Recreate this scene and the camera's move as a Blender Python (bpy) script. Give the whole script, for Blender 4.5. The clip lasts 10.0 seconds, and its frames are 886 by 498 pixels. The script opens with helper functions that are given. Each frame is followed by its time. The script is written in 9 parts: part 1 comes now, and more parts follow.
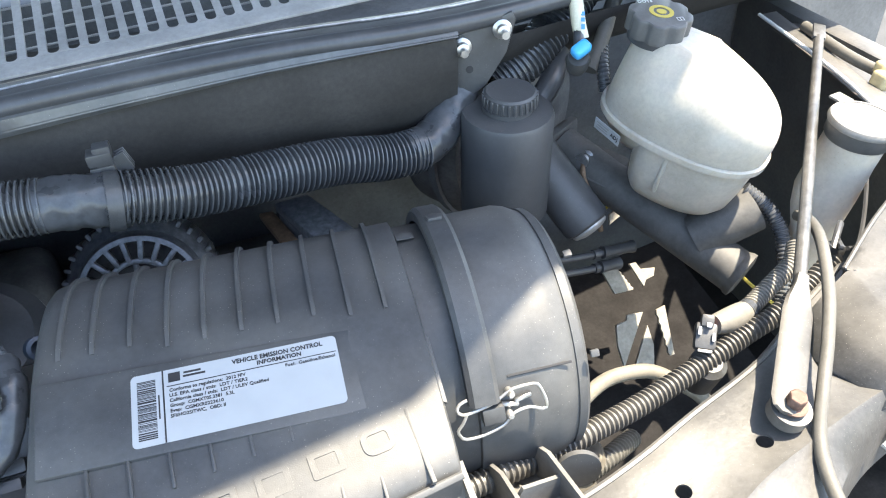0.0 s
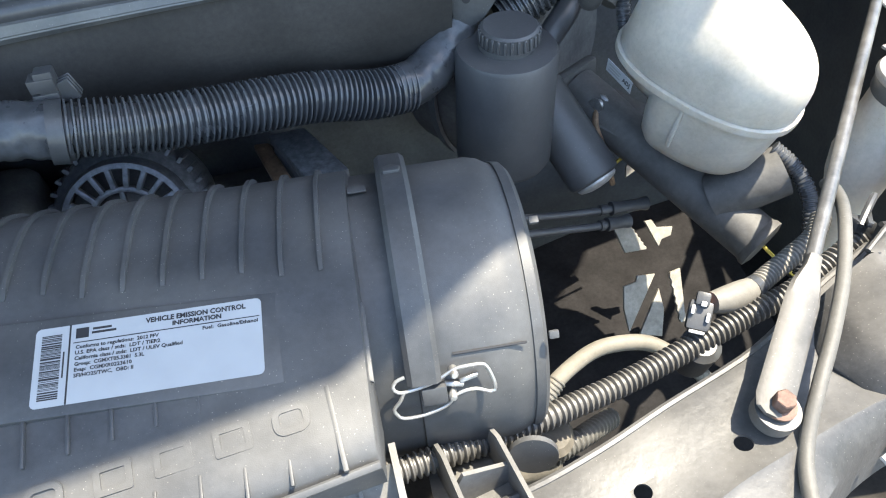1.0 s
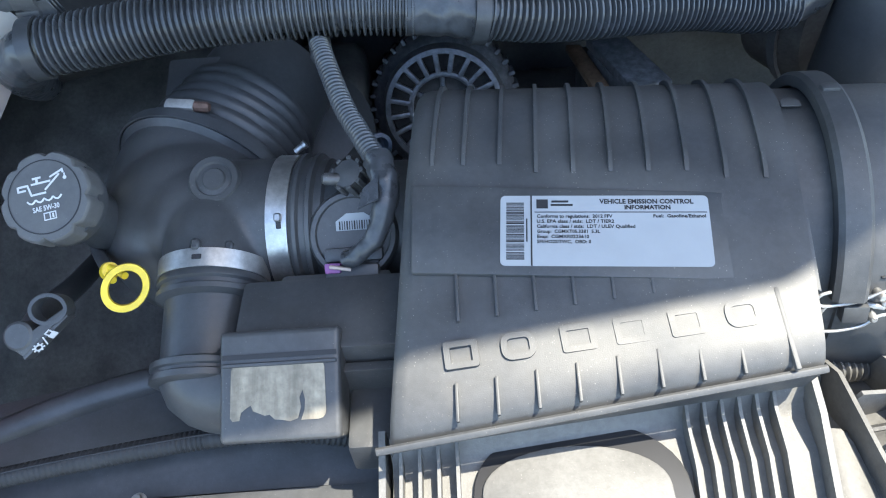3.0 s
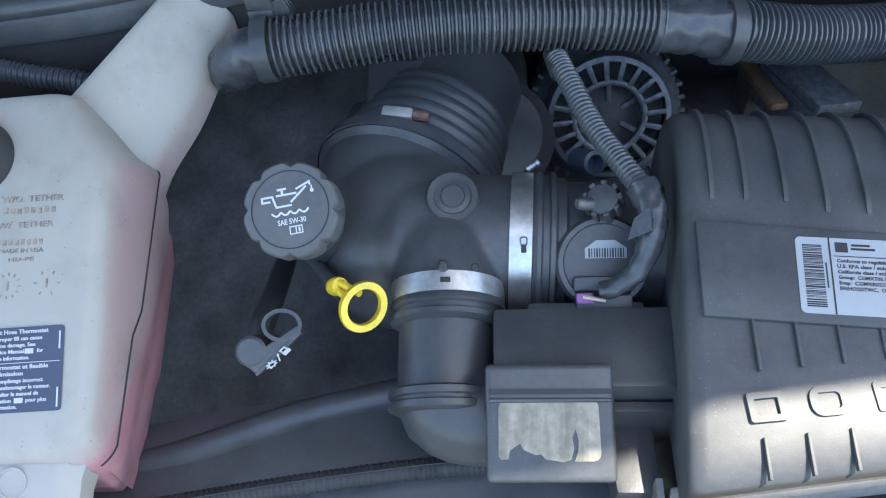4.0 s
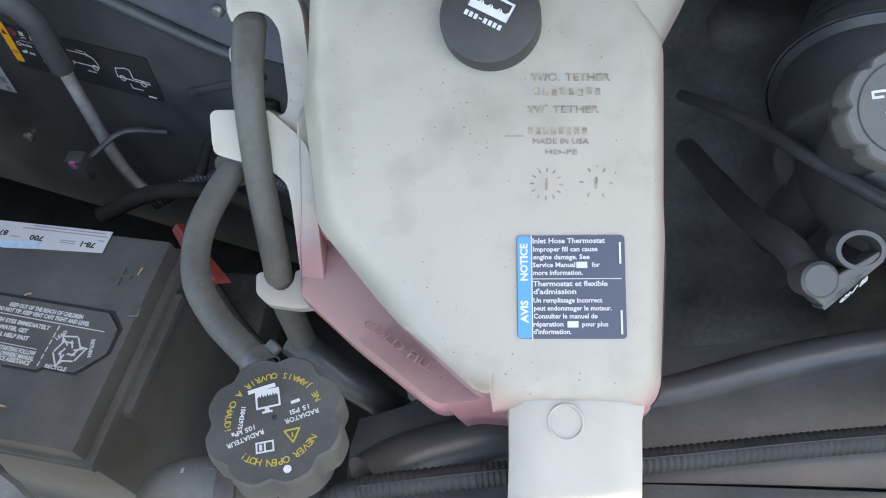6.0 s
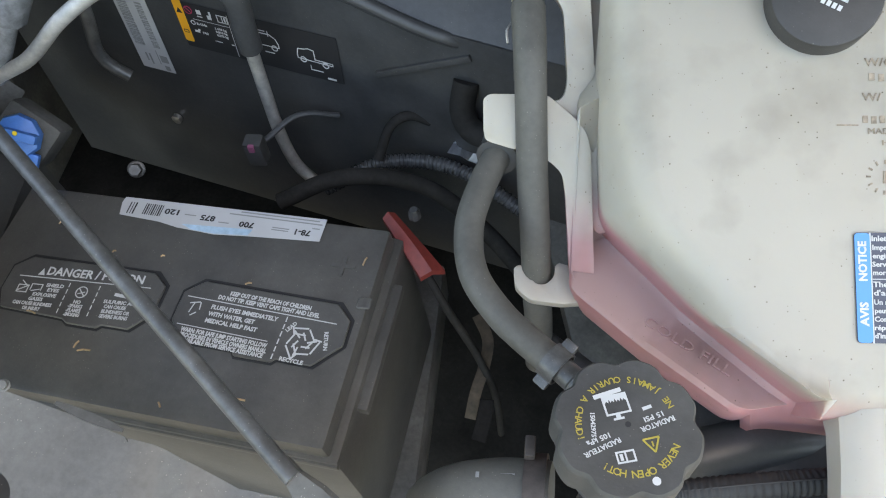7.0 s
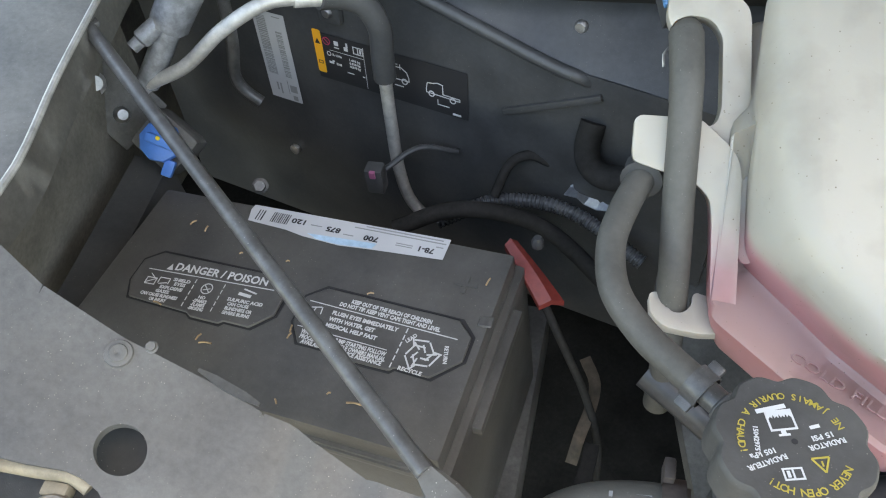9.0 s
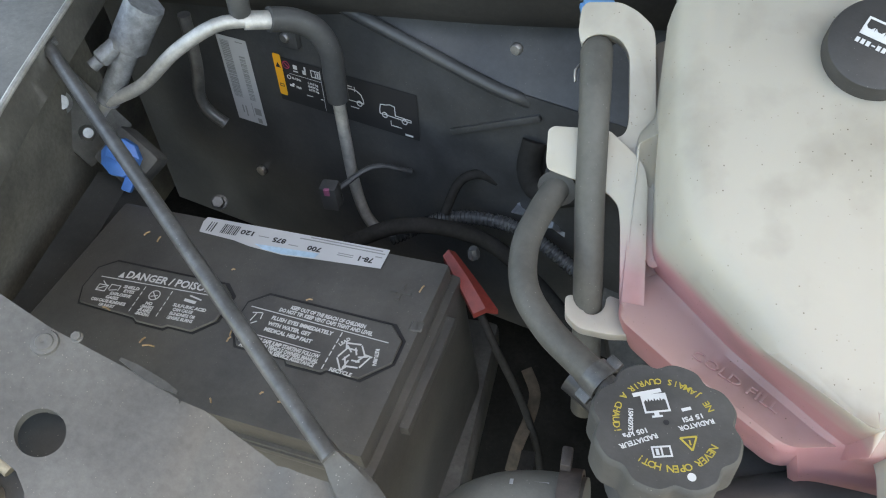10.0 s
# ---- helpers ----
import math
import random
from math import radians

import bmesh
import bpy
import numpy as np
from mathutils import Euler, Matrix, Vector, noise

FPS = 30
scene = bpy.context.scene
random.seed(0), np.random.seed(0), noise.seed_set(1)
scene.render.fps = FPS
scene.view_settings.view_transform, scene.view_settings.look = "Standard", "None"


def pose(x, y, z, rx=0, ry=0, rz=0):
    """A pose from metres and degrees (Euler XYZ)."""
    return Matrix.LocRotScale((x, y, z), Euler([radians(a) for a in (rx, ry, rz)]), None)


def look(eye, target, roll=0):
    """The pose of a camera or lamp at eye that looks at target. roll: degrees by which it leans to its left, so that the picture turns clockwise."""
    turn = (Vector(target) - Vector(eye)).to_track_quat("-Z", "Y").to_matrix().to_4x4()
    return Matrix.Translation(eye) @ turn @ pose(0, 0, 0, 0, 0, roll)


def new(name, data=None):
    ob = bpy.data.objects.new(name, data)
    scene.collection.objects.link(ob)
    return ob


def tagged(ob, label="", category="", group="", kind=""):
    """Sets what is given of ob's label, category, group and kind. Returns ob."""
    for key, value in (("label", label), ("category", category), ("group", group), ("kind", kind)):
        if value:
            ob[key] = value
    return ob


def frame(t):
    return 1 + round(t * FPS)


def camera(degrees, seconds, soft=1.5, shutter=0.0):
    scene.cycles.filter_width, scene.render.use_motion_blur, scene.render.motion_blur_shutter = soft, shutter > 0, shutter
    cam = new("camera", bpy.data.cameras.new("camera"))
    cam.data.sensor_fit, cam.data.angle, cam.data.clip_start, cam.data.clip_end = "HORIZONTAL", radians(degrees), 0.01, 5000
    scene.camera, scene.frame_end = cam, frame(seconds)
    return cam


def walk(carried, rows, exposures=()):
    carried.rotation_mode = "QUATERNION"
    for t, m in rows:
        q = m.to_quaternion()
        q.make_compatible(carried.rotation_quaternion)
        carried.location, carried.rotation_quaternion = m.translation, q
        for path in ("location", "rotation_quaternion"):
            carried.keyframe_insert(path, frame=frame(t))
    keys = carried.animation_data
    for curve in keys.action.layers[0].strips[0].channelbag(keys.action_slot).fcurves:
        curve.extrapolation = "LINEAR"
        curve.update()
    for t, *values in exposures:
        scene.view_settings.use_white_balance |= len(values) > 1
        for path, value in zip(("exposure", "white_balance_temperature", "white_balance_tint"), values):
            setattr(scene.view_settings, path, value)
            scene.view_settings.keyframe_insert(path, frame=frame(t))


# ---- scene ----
cam = camera(60.42, 10.0, 1.1)
PATH = [
    (0, (0.0023, -0.0027, 1.5499), (0.2261, 0.7449, 0.9246), -4.25),
    (0.5, (0.0935, 0.0345, 1.5147), (0.2835, 0.7573, 0.8502), -3.72),
    (1, (0.0814, 0.0312, 1.5269), (0.2094, 0.7408, 0.8341), -5.15),
    (1.5, (0.0429, 0.0270, 1.5362), (0.1021, 0.7258, 0.8234), -6.70),
    (2, (-0.0322, 0.0183, 1.5417), (-0.0270, 0.7102, 0.8198), -7.88),
    (2.2, (-0.0523, 0.0185, 1.5405), (-0.0617, 0.7049, 0.8133), -7.92),
    (3.3, (-0.1320, 0.0324, 1.5534), (-0.1943, 0.6751, 0.7898), -7.29),
    (3.5, (-0.1596, 0.0373, 1.5547), (-0.2280, 0.6775, 0.7895), -7.22),
    (4, (-0.2589, 0.0637, 1.5620), (-0.3288, 0.6993, 0.7931), -6.00),
    (4.5, (-0.3675, 0.0618, 1.5535), (-0.4208, 0.6973, 0.7832), -3.76),
    (5, (-0.4088, 0.0687, 1.5435), (-0.4757, 0.6839, 0.7580), -4.10),
    (5.5, (-0.4783, 0.0789, 1.5245), (-0.5563, 0.6644, 0.7177), -4.54),
    (6, (-0.5855, 0.0931, 1.5023), (-0.6747, 0.6508, 0.6771), -5.09),
    (6.2, (-0.6277, 0.1022, 1.4971), (-0.7194, 0.6518, 0.6668), -5.30),
    (7.3, (-0.7629, 0.0903, 1.4912), (-0.8807, 0.6275, 0.6560), -6.64),
    (7.5, (-0.7769, 0.0866, 1.4821), (-0.9027, 0.6249, 0.6488), -6.91),
    (8, (-0.7960, 0.0850, 1.4741), (-0.9474, 0.6412, 0.6569), -7.38),
    (8.5, (-0.7869, 0.0678, 1.4695), (-0.9597, 0.6570, 0.6802), -6.44),
    (9, (-0.7794, 0.0555, 1.4709), (-0.9727, 0.6691, 0.7053), -5.98),
    (9.5, (-0.7591, 0.0452, 1.4762), (-0.9657, 0.6742, 0.7267), -5.65),
    (10, (-0.7265, 0.0372, 1.4712), (-0.9292, 0.6867, 0.7383), -5.45),
]
walk(cam, [(t, look(eye, target, roll)) for t, eye, target, roll in PATH], [(0.0, 2.82, 7300, 8), (1.0, 2.50, 6900, 7), (2.0, 2.33, 6600, 6), (3.5, 2.34, 6500, 6), (4.5, 2.32, 6600, 6), (5.5, 2.47, 7500, 8), (6.5, 2.55, 8600, 8), (7.5, 2.68, 9200, 6), (8.5, 2.84, 9200, 8), (9.5, 2.72, 9200, 7), (10.0, 2.63, 9200, 7)])
# ---- end walk ----

# ---- world, sun ----
SUN = Vector((0.38, -0.036, 1.0)).normalized()
world = bpy.data.worlds.new("sky")
scene.world = world
world.use_nodes = True
wn = world.node_tree.nodes
sky = wn.new("ShaderNodeTexSky")
sky.sky_type = "NISHITA"
sky.sun_disc = False
sky.sun_elevation = math.asin(SUN.z)
sky.sun_rotation = math.atan2(SUN.x, SUN.y)
world.node_tree.links.new(sky.outputs[0], wn["Background"].inputs[0])
wn["Background"].inputs[1].default_value = 0.15
lamp = bpy.data.lights.new("sun", "SUN")
lamp.energy, lamp.angle, lamp.color = 3.1, radians(0.6), (1.0, 0.93, 0.82)
sun = new("sun", lamp)
sun.matrix_world = look(SUN * 20, (0, 0, 0))


# ---- materials ----
def specks(nt, geo, scale, size, cut):
    """Sparse crisp dots: small discs round some of the cell points."""
    n, lk = nt.nodes, nt.links.new
    vo = n.new("ShaderNodeTexVoronoi")
    vo.inputs["Scale"].default_value = scale
    lk(geo.outputs["Position"], vo.inputs["Vector"])
    near = n.new("ShaderNodeMapRange")
    near.inputs[1].default_value, near.inputs[2].default_value, near.inputs[3].default_value, near.inputs[4].default_value = size, size * 1.7, 1.0, 0.0
    sep = n.new("ShaderNodeSeparateColor")
    lk(vo.outputs["Color"], sep.inputs[0])
    grow = n.new("ShaderNodeMapRange")
    grow.inputs[3].default_value, grow.inputs[4].default_value = 0.35, 1.5
    lk(sep.outputs[1], grow.inputs[0])
    ratio = n.new("ShaderNodeMath")
    ratio.operation = "DIVIDE"
    lk(vo.outputs["Distance"], ratio.inputs[0]), lk(grow.outputs[0], ratio.inputs[1])
    lk(ratio.outputs[0], near.inputs[0])
    some = n.new("ShaderNodeMapRange")
    some.inputs[1].default_value, some.inputs[2].default_value = cut, min(1.0, cut + 0.22)
    lk(sep.outputs[0], some.inputs[0])
    both = n.new("ShaderNodeMath")
    both.operation = "MULTIPLY"
    lk(near.outputs[0], both.inputs[0]), lk(some.outputs[0], both.inputs[1])
    return both.outputs[0]


def mat(name, col, rough=0.55, metal=0.0, var=0.18, scale=30.0, bump=0.15, bscale=700.0, dust=0.0, dustcol=(0.42, 0.39, 0.34), trans=0.0, sss=0.0, coat=0.0, strewn=0.55, spec=0.5, slope_dust_shade=False):
    m = bpy.data.materials.new(name)
    m.use_nodes = True
    nt = m.node_tree
    n, lk = nt.nodes, nt.links.new
    b = n["Principled BSDF"]
    geo = n.new("ShaderNodeNewGeometry")
    big = n.new("ShaderNodeTexNoise")
    big.inputs["Scale"].default_value, big.inputs["Detail"].default_value = scale, 5
    lk(geo.outputs["Position"], big.inputs["Vector"])
    ramp = n.new("ShaderNodeValToRGB")
    lo, hi = 1 - var, 1 + var
    ramp.color_ramp.elements[0].position, ramp.color_ramp.elements[1].position = 0.3, 0.7
    ramp.color_ramp.elements[0].color = (*[min(1, c * lo) for c in col], 1)
    ramp.color_ramp.elements[1].color = (*[min(1, c * hi) for c in col], 1)
    lk(big.outputs["Fac"], ramp.inputs["Fac"])
    out = ramp.outputs["Color"]
    if var > 0.085:
        mott = n.new("ShaderNodeTexNoise")
        mott.inputs["Scale"].default_value, mott.inputs["Detail"].default_value, mott.inputs["Roughness"].default_value = 210, 4, 0.7
        lk(geo.outputs["Position"], mott.inputs["Vector"])
        lift = n.new("ShaderNodeMapRange")
        lift.inputs[1].default_value, lift.inputs[2].default_value, lift.inputs[3].default_value, lift.inputs[4].default_value = 0.3, 0.7, 1 - 0.75 * min(var, 0.3), 1 + 0.75 * min(var, 0.3)
        lk(mott.outputs["Fac"], lift.inputs[0])
        grit = n.new("ShaderNodeMix")
        grit.data_type, grit.blend_type = "RGBA", "MULTIPLY"
        grit.inputs[0].default_value = 1.0
        lk(out, grit.inputs[6]), lk(lift.outputs[0], grit.inputs[7])
        out = grit.outputs[2]
    if dust:
        grain = specks(nt, geo, 560, 0.085, strewn)
        pat = n.new("ShaderNodeTexNoise")
        pat.inputs["Scale"].default_value, pat.inputs["Detail"].default_value = 14, 4
        lk(geo.outputs["Position"], pat.inputs["Vector"])
        film = n.new("ShaderNodeMapRange")
        film.inputs[1].default_value, film.inputs[2].default_value, film.inputs[4].default_value = 0.35, 0.75, 0.5
        lk(pat.outputs["Fac"], film.inputs[0])
        thin = n.new("ShaderNodeMath")
        thin.operation = "MULTIPLY"
        thin.inputs[1].default_value = dust
        lk(film.outputs[0], thin.inputs[0])
        dot = n.new("ShaderNodeMath")
        dot.operation = "MULTIPLY"
        dot.inputs[1].default_value = min(1.0, dust * 2.6)
        drift = n.new("ShaderNodeMapRange")
        drift.inputs[1].default_value, drift.inputs[2].default_value, drift.inputs[3].default_value = 0.42, 0.62, 0.25
        lk(pat.outputs["Fac"], drift.inputs[0])
        gather = n.new("ShaderNodeMath")
        gather.operation = "MULTIPLY"
        lk(grain, gather.inputs[0]), lk(drift.outputs[0], gather.inputs[1])
        lk(gather.outputs[0], dot.inputs[0])
        mul = n.new("ShaderNodeMath")
        mul.operation = "MAXIMUM"
        lk(thin.outputs[0], mul.inputs[0]), lk(dot.outputs[0], mul.inputs[1])
        layer = mul.outputs[0]
        if slope_dust_shade:
            # dust keeps to level faces; bare slopes also carry their shade in the colour
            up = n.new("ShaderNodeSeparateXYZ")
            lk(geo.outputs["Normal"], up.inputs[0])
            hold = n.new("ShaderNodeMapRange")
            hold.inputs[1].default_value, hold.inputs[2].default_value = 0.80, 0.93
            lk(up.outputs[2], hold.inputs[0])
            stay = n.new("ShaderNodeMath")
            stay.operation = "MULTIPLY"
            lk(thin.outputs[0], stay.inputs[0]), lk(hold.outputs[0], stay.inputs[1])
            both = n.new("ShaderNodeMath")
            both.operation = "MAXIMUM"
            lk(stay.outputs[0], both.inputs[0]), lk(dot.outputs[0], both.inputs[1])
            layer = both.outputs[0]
        mix = n.new("ShaderNodeMix")
        mix.data_type = "RGBA"
        lk(layer, mix.inputs[0]), lk(out, mix.inputs[6])
        mix.inputs[7].default_value = (*dustcol, 1)
        out = mix.outputs[2]
    lk(out, b.inputs["Base Color"])
    rr = n.new("ShaderNodeMapRange")
    rr.inputs[3].default_value, rr.inputs[4].default_value = max(0.03, rough - 0.12), min(1, rough + 0.12)
    lk(big.outputs["Fac"], rr.inputs[0]), lk(rr.outputs[0], b.inputs["Roughness"])
    b.inputs["Metallic"].default_value = metal
    b.inputs["Specular IOR Level"].default_value = spec
    b.inputs["Transmission Weight"].default_value = trans
    if sss:
        b.inputs["Subsurface Weight"].default_value = sss
        b.inputs["Subsurface Radius"].default_value = (0.02, 0.016, 0.012)
        b.inputs["Subsurface Scale"].default_value = 0.6
    if coat:
        b.inputs["Coat Weight"].default_value = coat
    if bump:
        fine = n.new("ShaderNodeTexNoise")
        fine.inputs["Scale"].default_value, fine.inputs["Detail"].default_value = bscale, 3
        lk(geo.outputs["Position"], fine.inputs["Vector"])
        bp = n.new("ShaderNodeBump")
        bp.inputs["Strength"].default_value, bp.inputs["Distance"].default_value = bump, 0.0006
        lk(fine.outputs["Fac"], bp.inputs["Height"]), lk(bp.outputs[0], b.inputs["Normal"])
    return m


BLACK = mat("black_plastic", (0.046, 0.048, 0.051), 0.40, dust=0.16)
GREYPL = mat("dusty_grey_plastic", (0.046, 0.048, 0.051), 0.52, dust=0.26, bump=0.14, bscale=1500, strewn=0.34)
DARKPL = mat("dark_plastic", (0.050, 0.052, 0.056), 0.40, dust=0.10)
RUBBER = mat("black_rubber", (0.046, 0.048, 0.052), 0.36, dust=0.10, bump=0.1)
HOSE = mat("grey_rubber_hose", (0.072, 0.069, 0.062), 0.62, dust=0.22, bump=0.25, bscale=500)
CONDUIT = mat("split_conduit_plastic", (0.060, 0.064, 0.070), 0.25, dust=0.12)
LOOM = mat("dusty_conduit_plastic", (0.085, 0.082, 0.076), 0.5, dust=0.3)
TAPE = mat("black_cloth_tape", (0.050, 0.053, 0.058), 0.30, bump=0.9, bscale=60, scale=60, var=0.3)
STEEL = mat("zinc_steel", (0.52, 0.51, 0.49), 0.36, 0.85, var=0.2, scale=50)
DULLST = mat("dull_steel", (0.42, 0.42, 0.42), 0.48, 1.0, var=0.3, scale=60, dust=0.2)
RUST = mat("rusty_bolt", (0.145, 0.088, 0.068), 0.75, 0.3, var=0.4, scale=150, bump=0.5)
ALU = mat("aluminium", (0.46, 0.45, 0.43), 0.55, 0.6, var=0.2, scale=60, dust=0.15)
ALUDARK = mat("cast_aluminium", (0.20, 0.21, 0.225), 0.5, 0.35, var=0.3, scale=120, bump=0.5, bscale=300)
PAINT = mat("grey_primer_panel", (0.078, 0.077, 0.075), 0.46, var=0.26, scale=16, dust=0.3, dustcol=(0.30, 0.27, 0.23), bump=0.3, bscale=260, strewn=0.3)
ROD = mat("black_painted_rod", (0.075, 0.076, 0.078), 0.36, 0.25, var=0.35, scale=90, dust=0.3, strewn=0.25)
COWL = mat("black_cowl_paint", (0.060, 0.064, 0.068), 0.36, var=0.25, dust=0.25, coat=0.15)
FACE = mat("dark_brown_scuttle", (0.030, 0.028, 0.026), 0.75, var=0.35, scale=12)
# Near-black colour puts the shade of the deep cavity on the sheet.
SKIRT = mat("shade_dark_scuttle", (0.020, 0.019, 0.019), 0.85, var=0.3)
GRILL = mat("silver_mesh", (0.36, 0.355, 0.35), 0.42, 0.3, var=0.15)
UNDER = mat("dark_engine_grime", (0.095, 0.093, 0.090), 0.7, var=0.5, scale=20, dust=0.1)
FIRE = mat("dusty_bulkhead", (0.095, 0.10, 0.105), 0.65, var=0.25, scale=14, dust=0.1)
# Near black: the shade deep in the bay is put into this colour.
RAIL = mat("shade_black_paint", (0.017, 0.016, 0.016), 0.9, var=0.3, scale=30, spec=0.08)
CAST = mat("grimy_cast_iron", (0.085, 0.083, 0.080), 0.65, 0.1, var=0.2, scale=70, dust=0.15)
DUSTPL = mat("sun_faded_plastic", (0.118, 0.115, 0.108), 0.6, var=0.2, scale=24, dust=0.25, bump=0.3, bscale=700)
# Floor colour darkened to carry the shade at the bottom of the bay.
SHIELD = mat("dirty_shade_panel", (0.022, 0.020, 0.018), 0.9, var=0.3, scale=25, dust=0.06, spec=0.08)
WHITEPL = mat("milky_plastic", (0.43, 0.40, 0.355), 0.45, var=0.08, scale=18, dust=0.22, dustcol=(0.20, 0.16, 0.12), bump=0.2, bscale=150, sss=0.6)
LABELW = mat("pale_label_paper", (0.47, 0.47, 0.48), 0.5, var=0.05, bump=0.05)
PAPER = mat("silver_label", (0.335, 0.35, 0.36), 0.5, var=0.06, bump=0.05)
LOOPPL = mat("milky_loop_plastic", (0.43, 0.395, 0.355), 0.45, var=0.08, scale=18, dust=0.2, dustcol=(0.20, 0.16, 0.12), bump=0.2, bscale=150, sss=0.5)
WHITEPRT = mat("white_print", (0.56, 0.56, 0.56), 0.6, var=0.03, bump=0)
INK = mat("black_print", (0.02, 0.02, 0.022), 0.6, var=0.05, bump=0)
GREYINK = mat("grey_print", (0.25, 0.25, 0.25), 0.6, var=0.05, bump=0)
YELLOW = mat("yellow_plastic", (0.80, 0.56, 0.03), 0.4, var=0.12, scale=60, dust=0.12)
YELPRT = mat("yellow_print", (0.42, 0.33, 0.06), 0.6, var=0.05, bump=0)
BLUE = mat("blue_plastic", (0.05, 0.19, 0.55), 0.4, var=0.1)
SKYBLUE = mat("bright_blue_plastic", (0.05, 0.42, 0.85), 0.4, var=0.1)
BLUEPRT = mat("blue_print", (0.06, 0.27, 0.60), 0.5, var=0.03, bump=0)
NAVY = mat("navy_print", (0.055, 0.065, 0.10), 0.5, var=0.05, bump=0)
RED = mat("red_rubber", (0.20, 0.03, 0.024), 0.5, var=0.2)
PURPLE = mat("purple_plastic", (0.26, 0.09, 0.25), 0.5, var=0.1)
ORANGE = mat("orange_print", (0.85, 0.38, 0.03), 0.5, var=0.03, bump=0)
TAN = mat("tan_label", (0.29, 0.25, 0.185), 0.6, var=0.2, scale=150, dust=0.3, dustcol=(0.12, 0.085, 0.05), strewn=0.2)
CAPGREY = mat("worn_grey_cap", (0.085, 0.085, 0.085), 0.55, var=0.12, scale=60, dust=0.18)
ASPHALT = mat("asphalt", (0.05, 0.05, 0.05), 0.85, var=0.3, scale=6, bump=0.6, bscale=80)
HOODIN = mat("hood_insulation", (0.05, 0.05, 0.05), 0.9, var=0.2, scale=12)
BODY = mat("white_body_paint", (0.75, 0.75, 0.73), 0.3, var=0.03, coat=0.5)
AMBER = mat("copper_part", (0.30, 0.20, 0.13), 0.5, 0.5, var=0.4, scale=60)


def streaked(m, size, lo, hi):
    """Weather runs down a printed surface: the colour varies in long narrow bands."""
    nt = m.node_tree
    n, lk = nt.nodes, nt.links.new
    b = n["Principled BSDF"]
    src = b.inputs["Base Color"].links[0].from_socket
    geo = n.new("ShaderNodeNewGeometry")
    squeeze = n.new("ShaderNodeVectorMath")
    squeeze.operation = "MULTIPLY"
    squeeze.inputs[1].default_value = size
    lk(geo.outputs["Position"], squeeze.inputs[0])
    band = n.new("ShaderNodeTexNoise")
    band.inputs["Scale"].default_value, band.inputs["Detail"].default_value = 1.0, 4
    lk(squeeze.outputs[0], band.inputs["Vector"])
    lift = n.new("ShaderNodeMapRange")
    lift.inputs[1].default_value, lift.inputs[2].default_value, lift.inputs[3].default_value, lift.inputs[4].default_value = 0.35, 0.65, lo, hi
    lk(band.outputs["Fac"], lift.inputs[0])
    tint = n.new("ShaderNodeMix")
    tint.data_type, tint.blend_type = "RGBA", "MULTIPLY"
    tint.inputs[0].default_value = 1.0
    lk(src, tint.inputs[6]), lk(lift.outputs[0], tint.inputs[7])
    lk(tint.outputs[2], b.inputs["Base Color"])
    return m


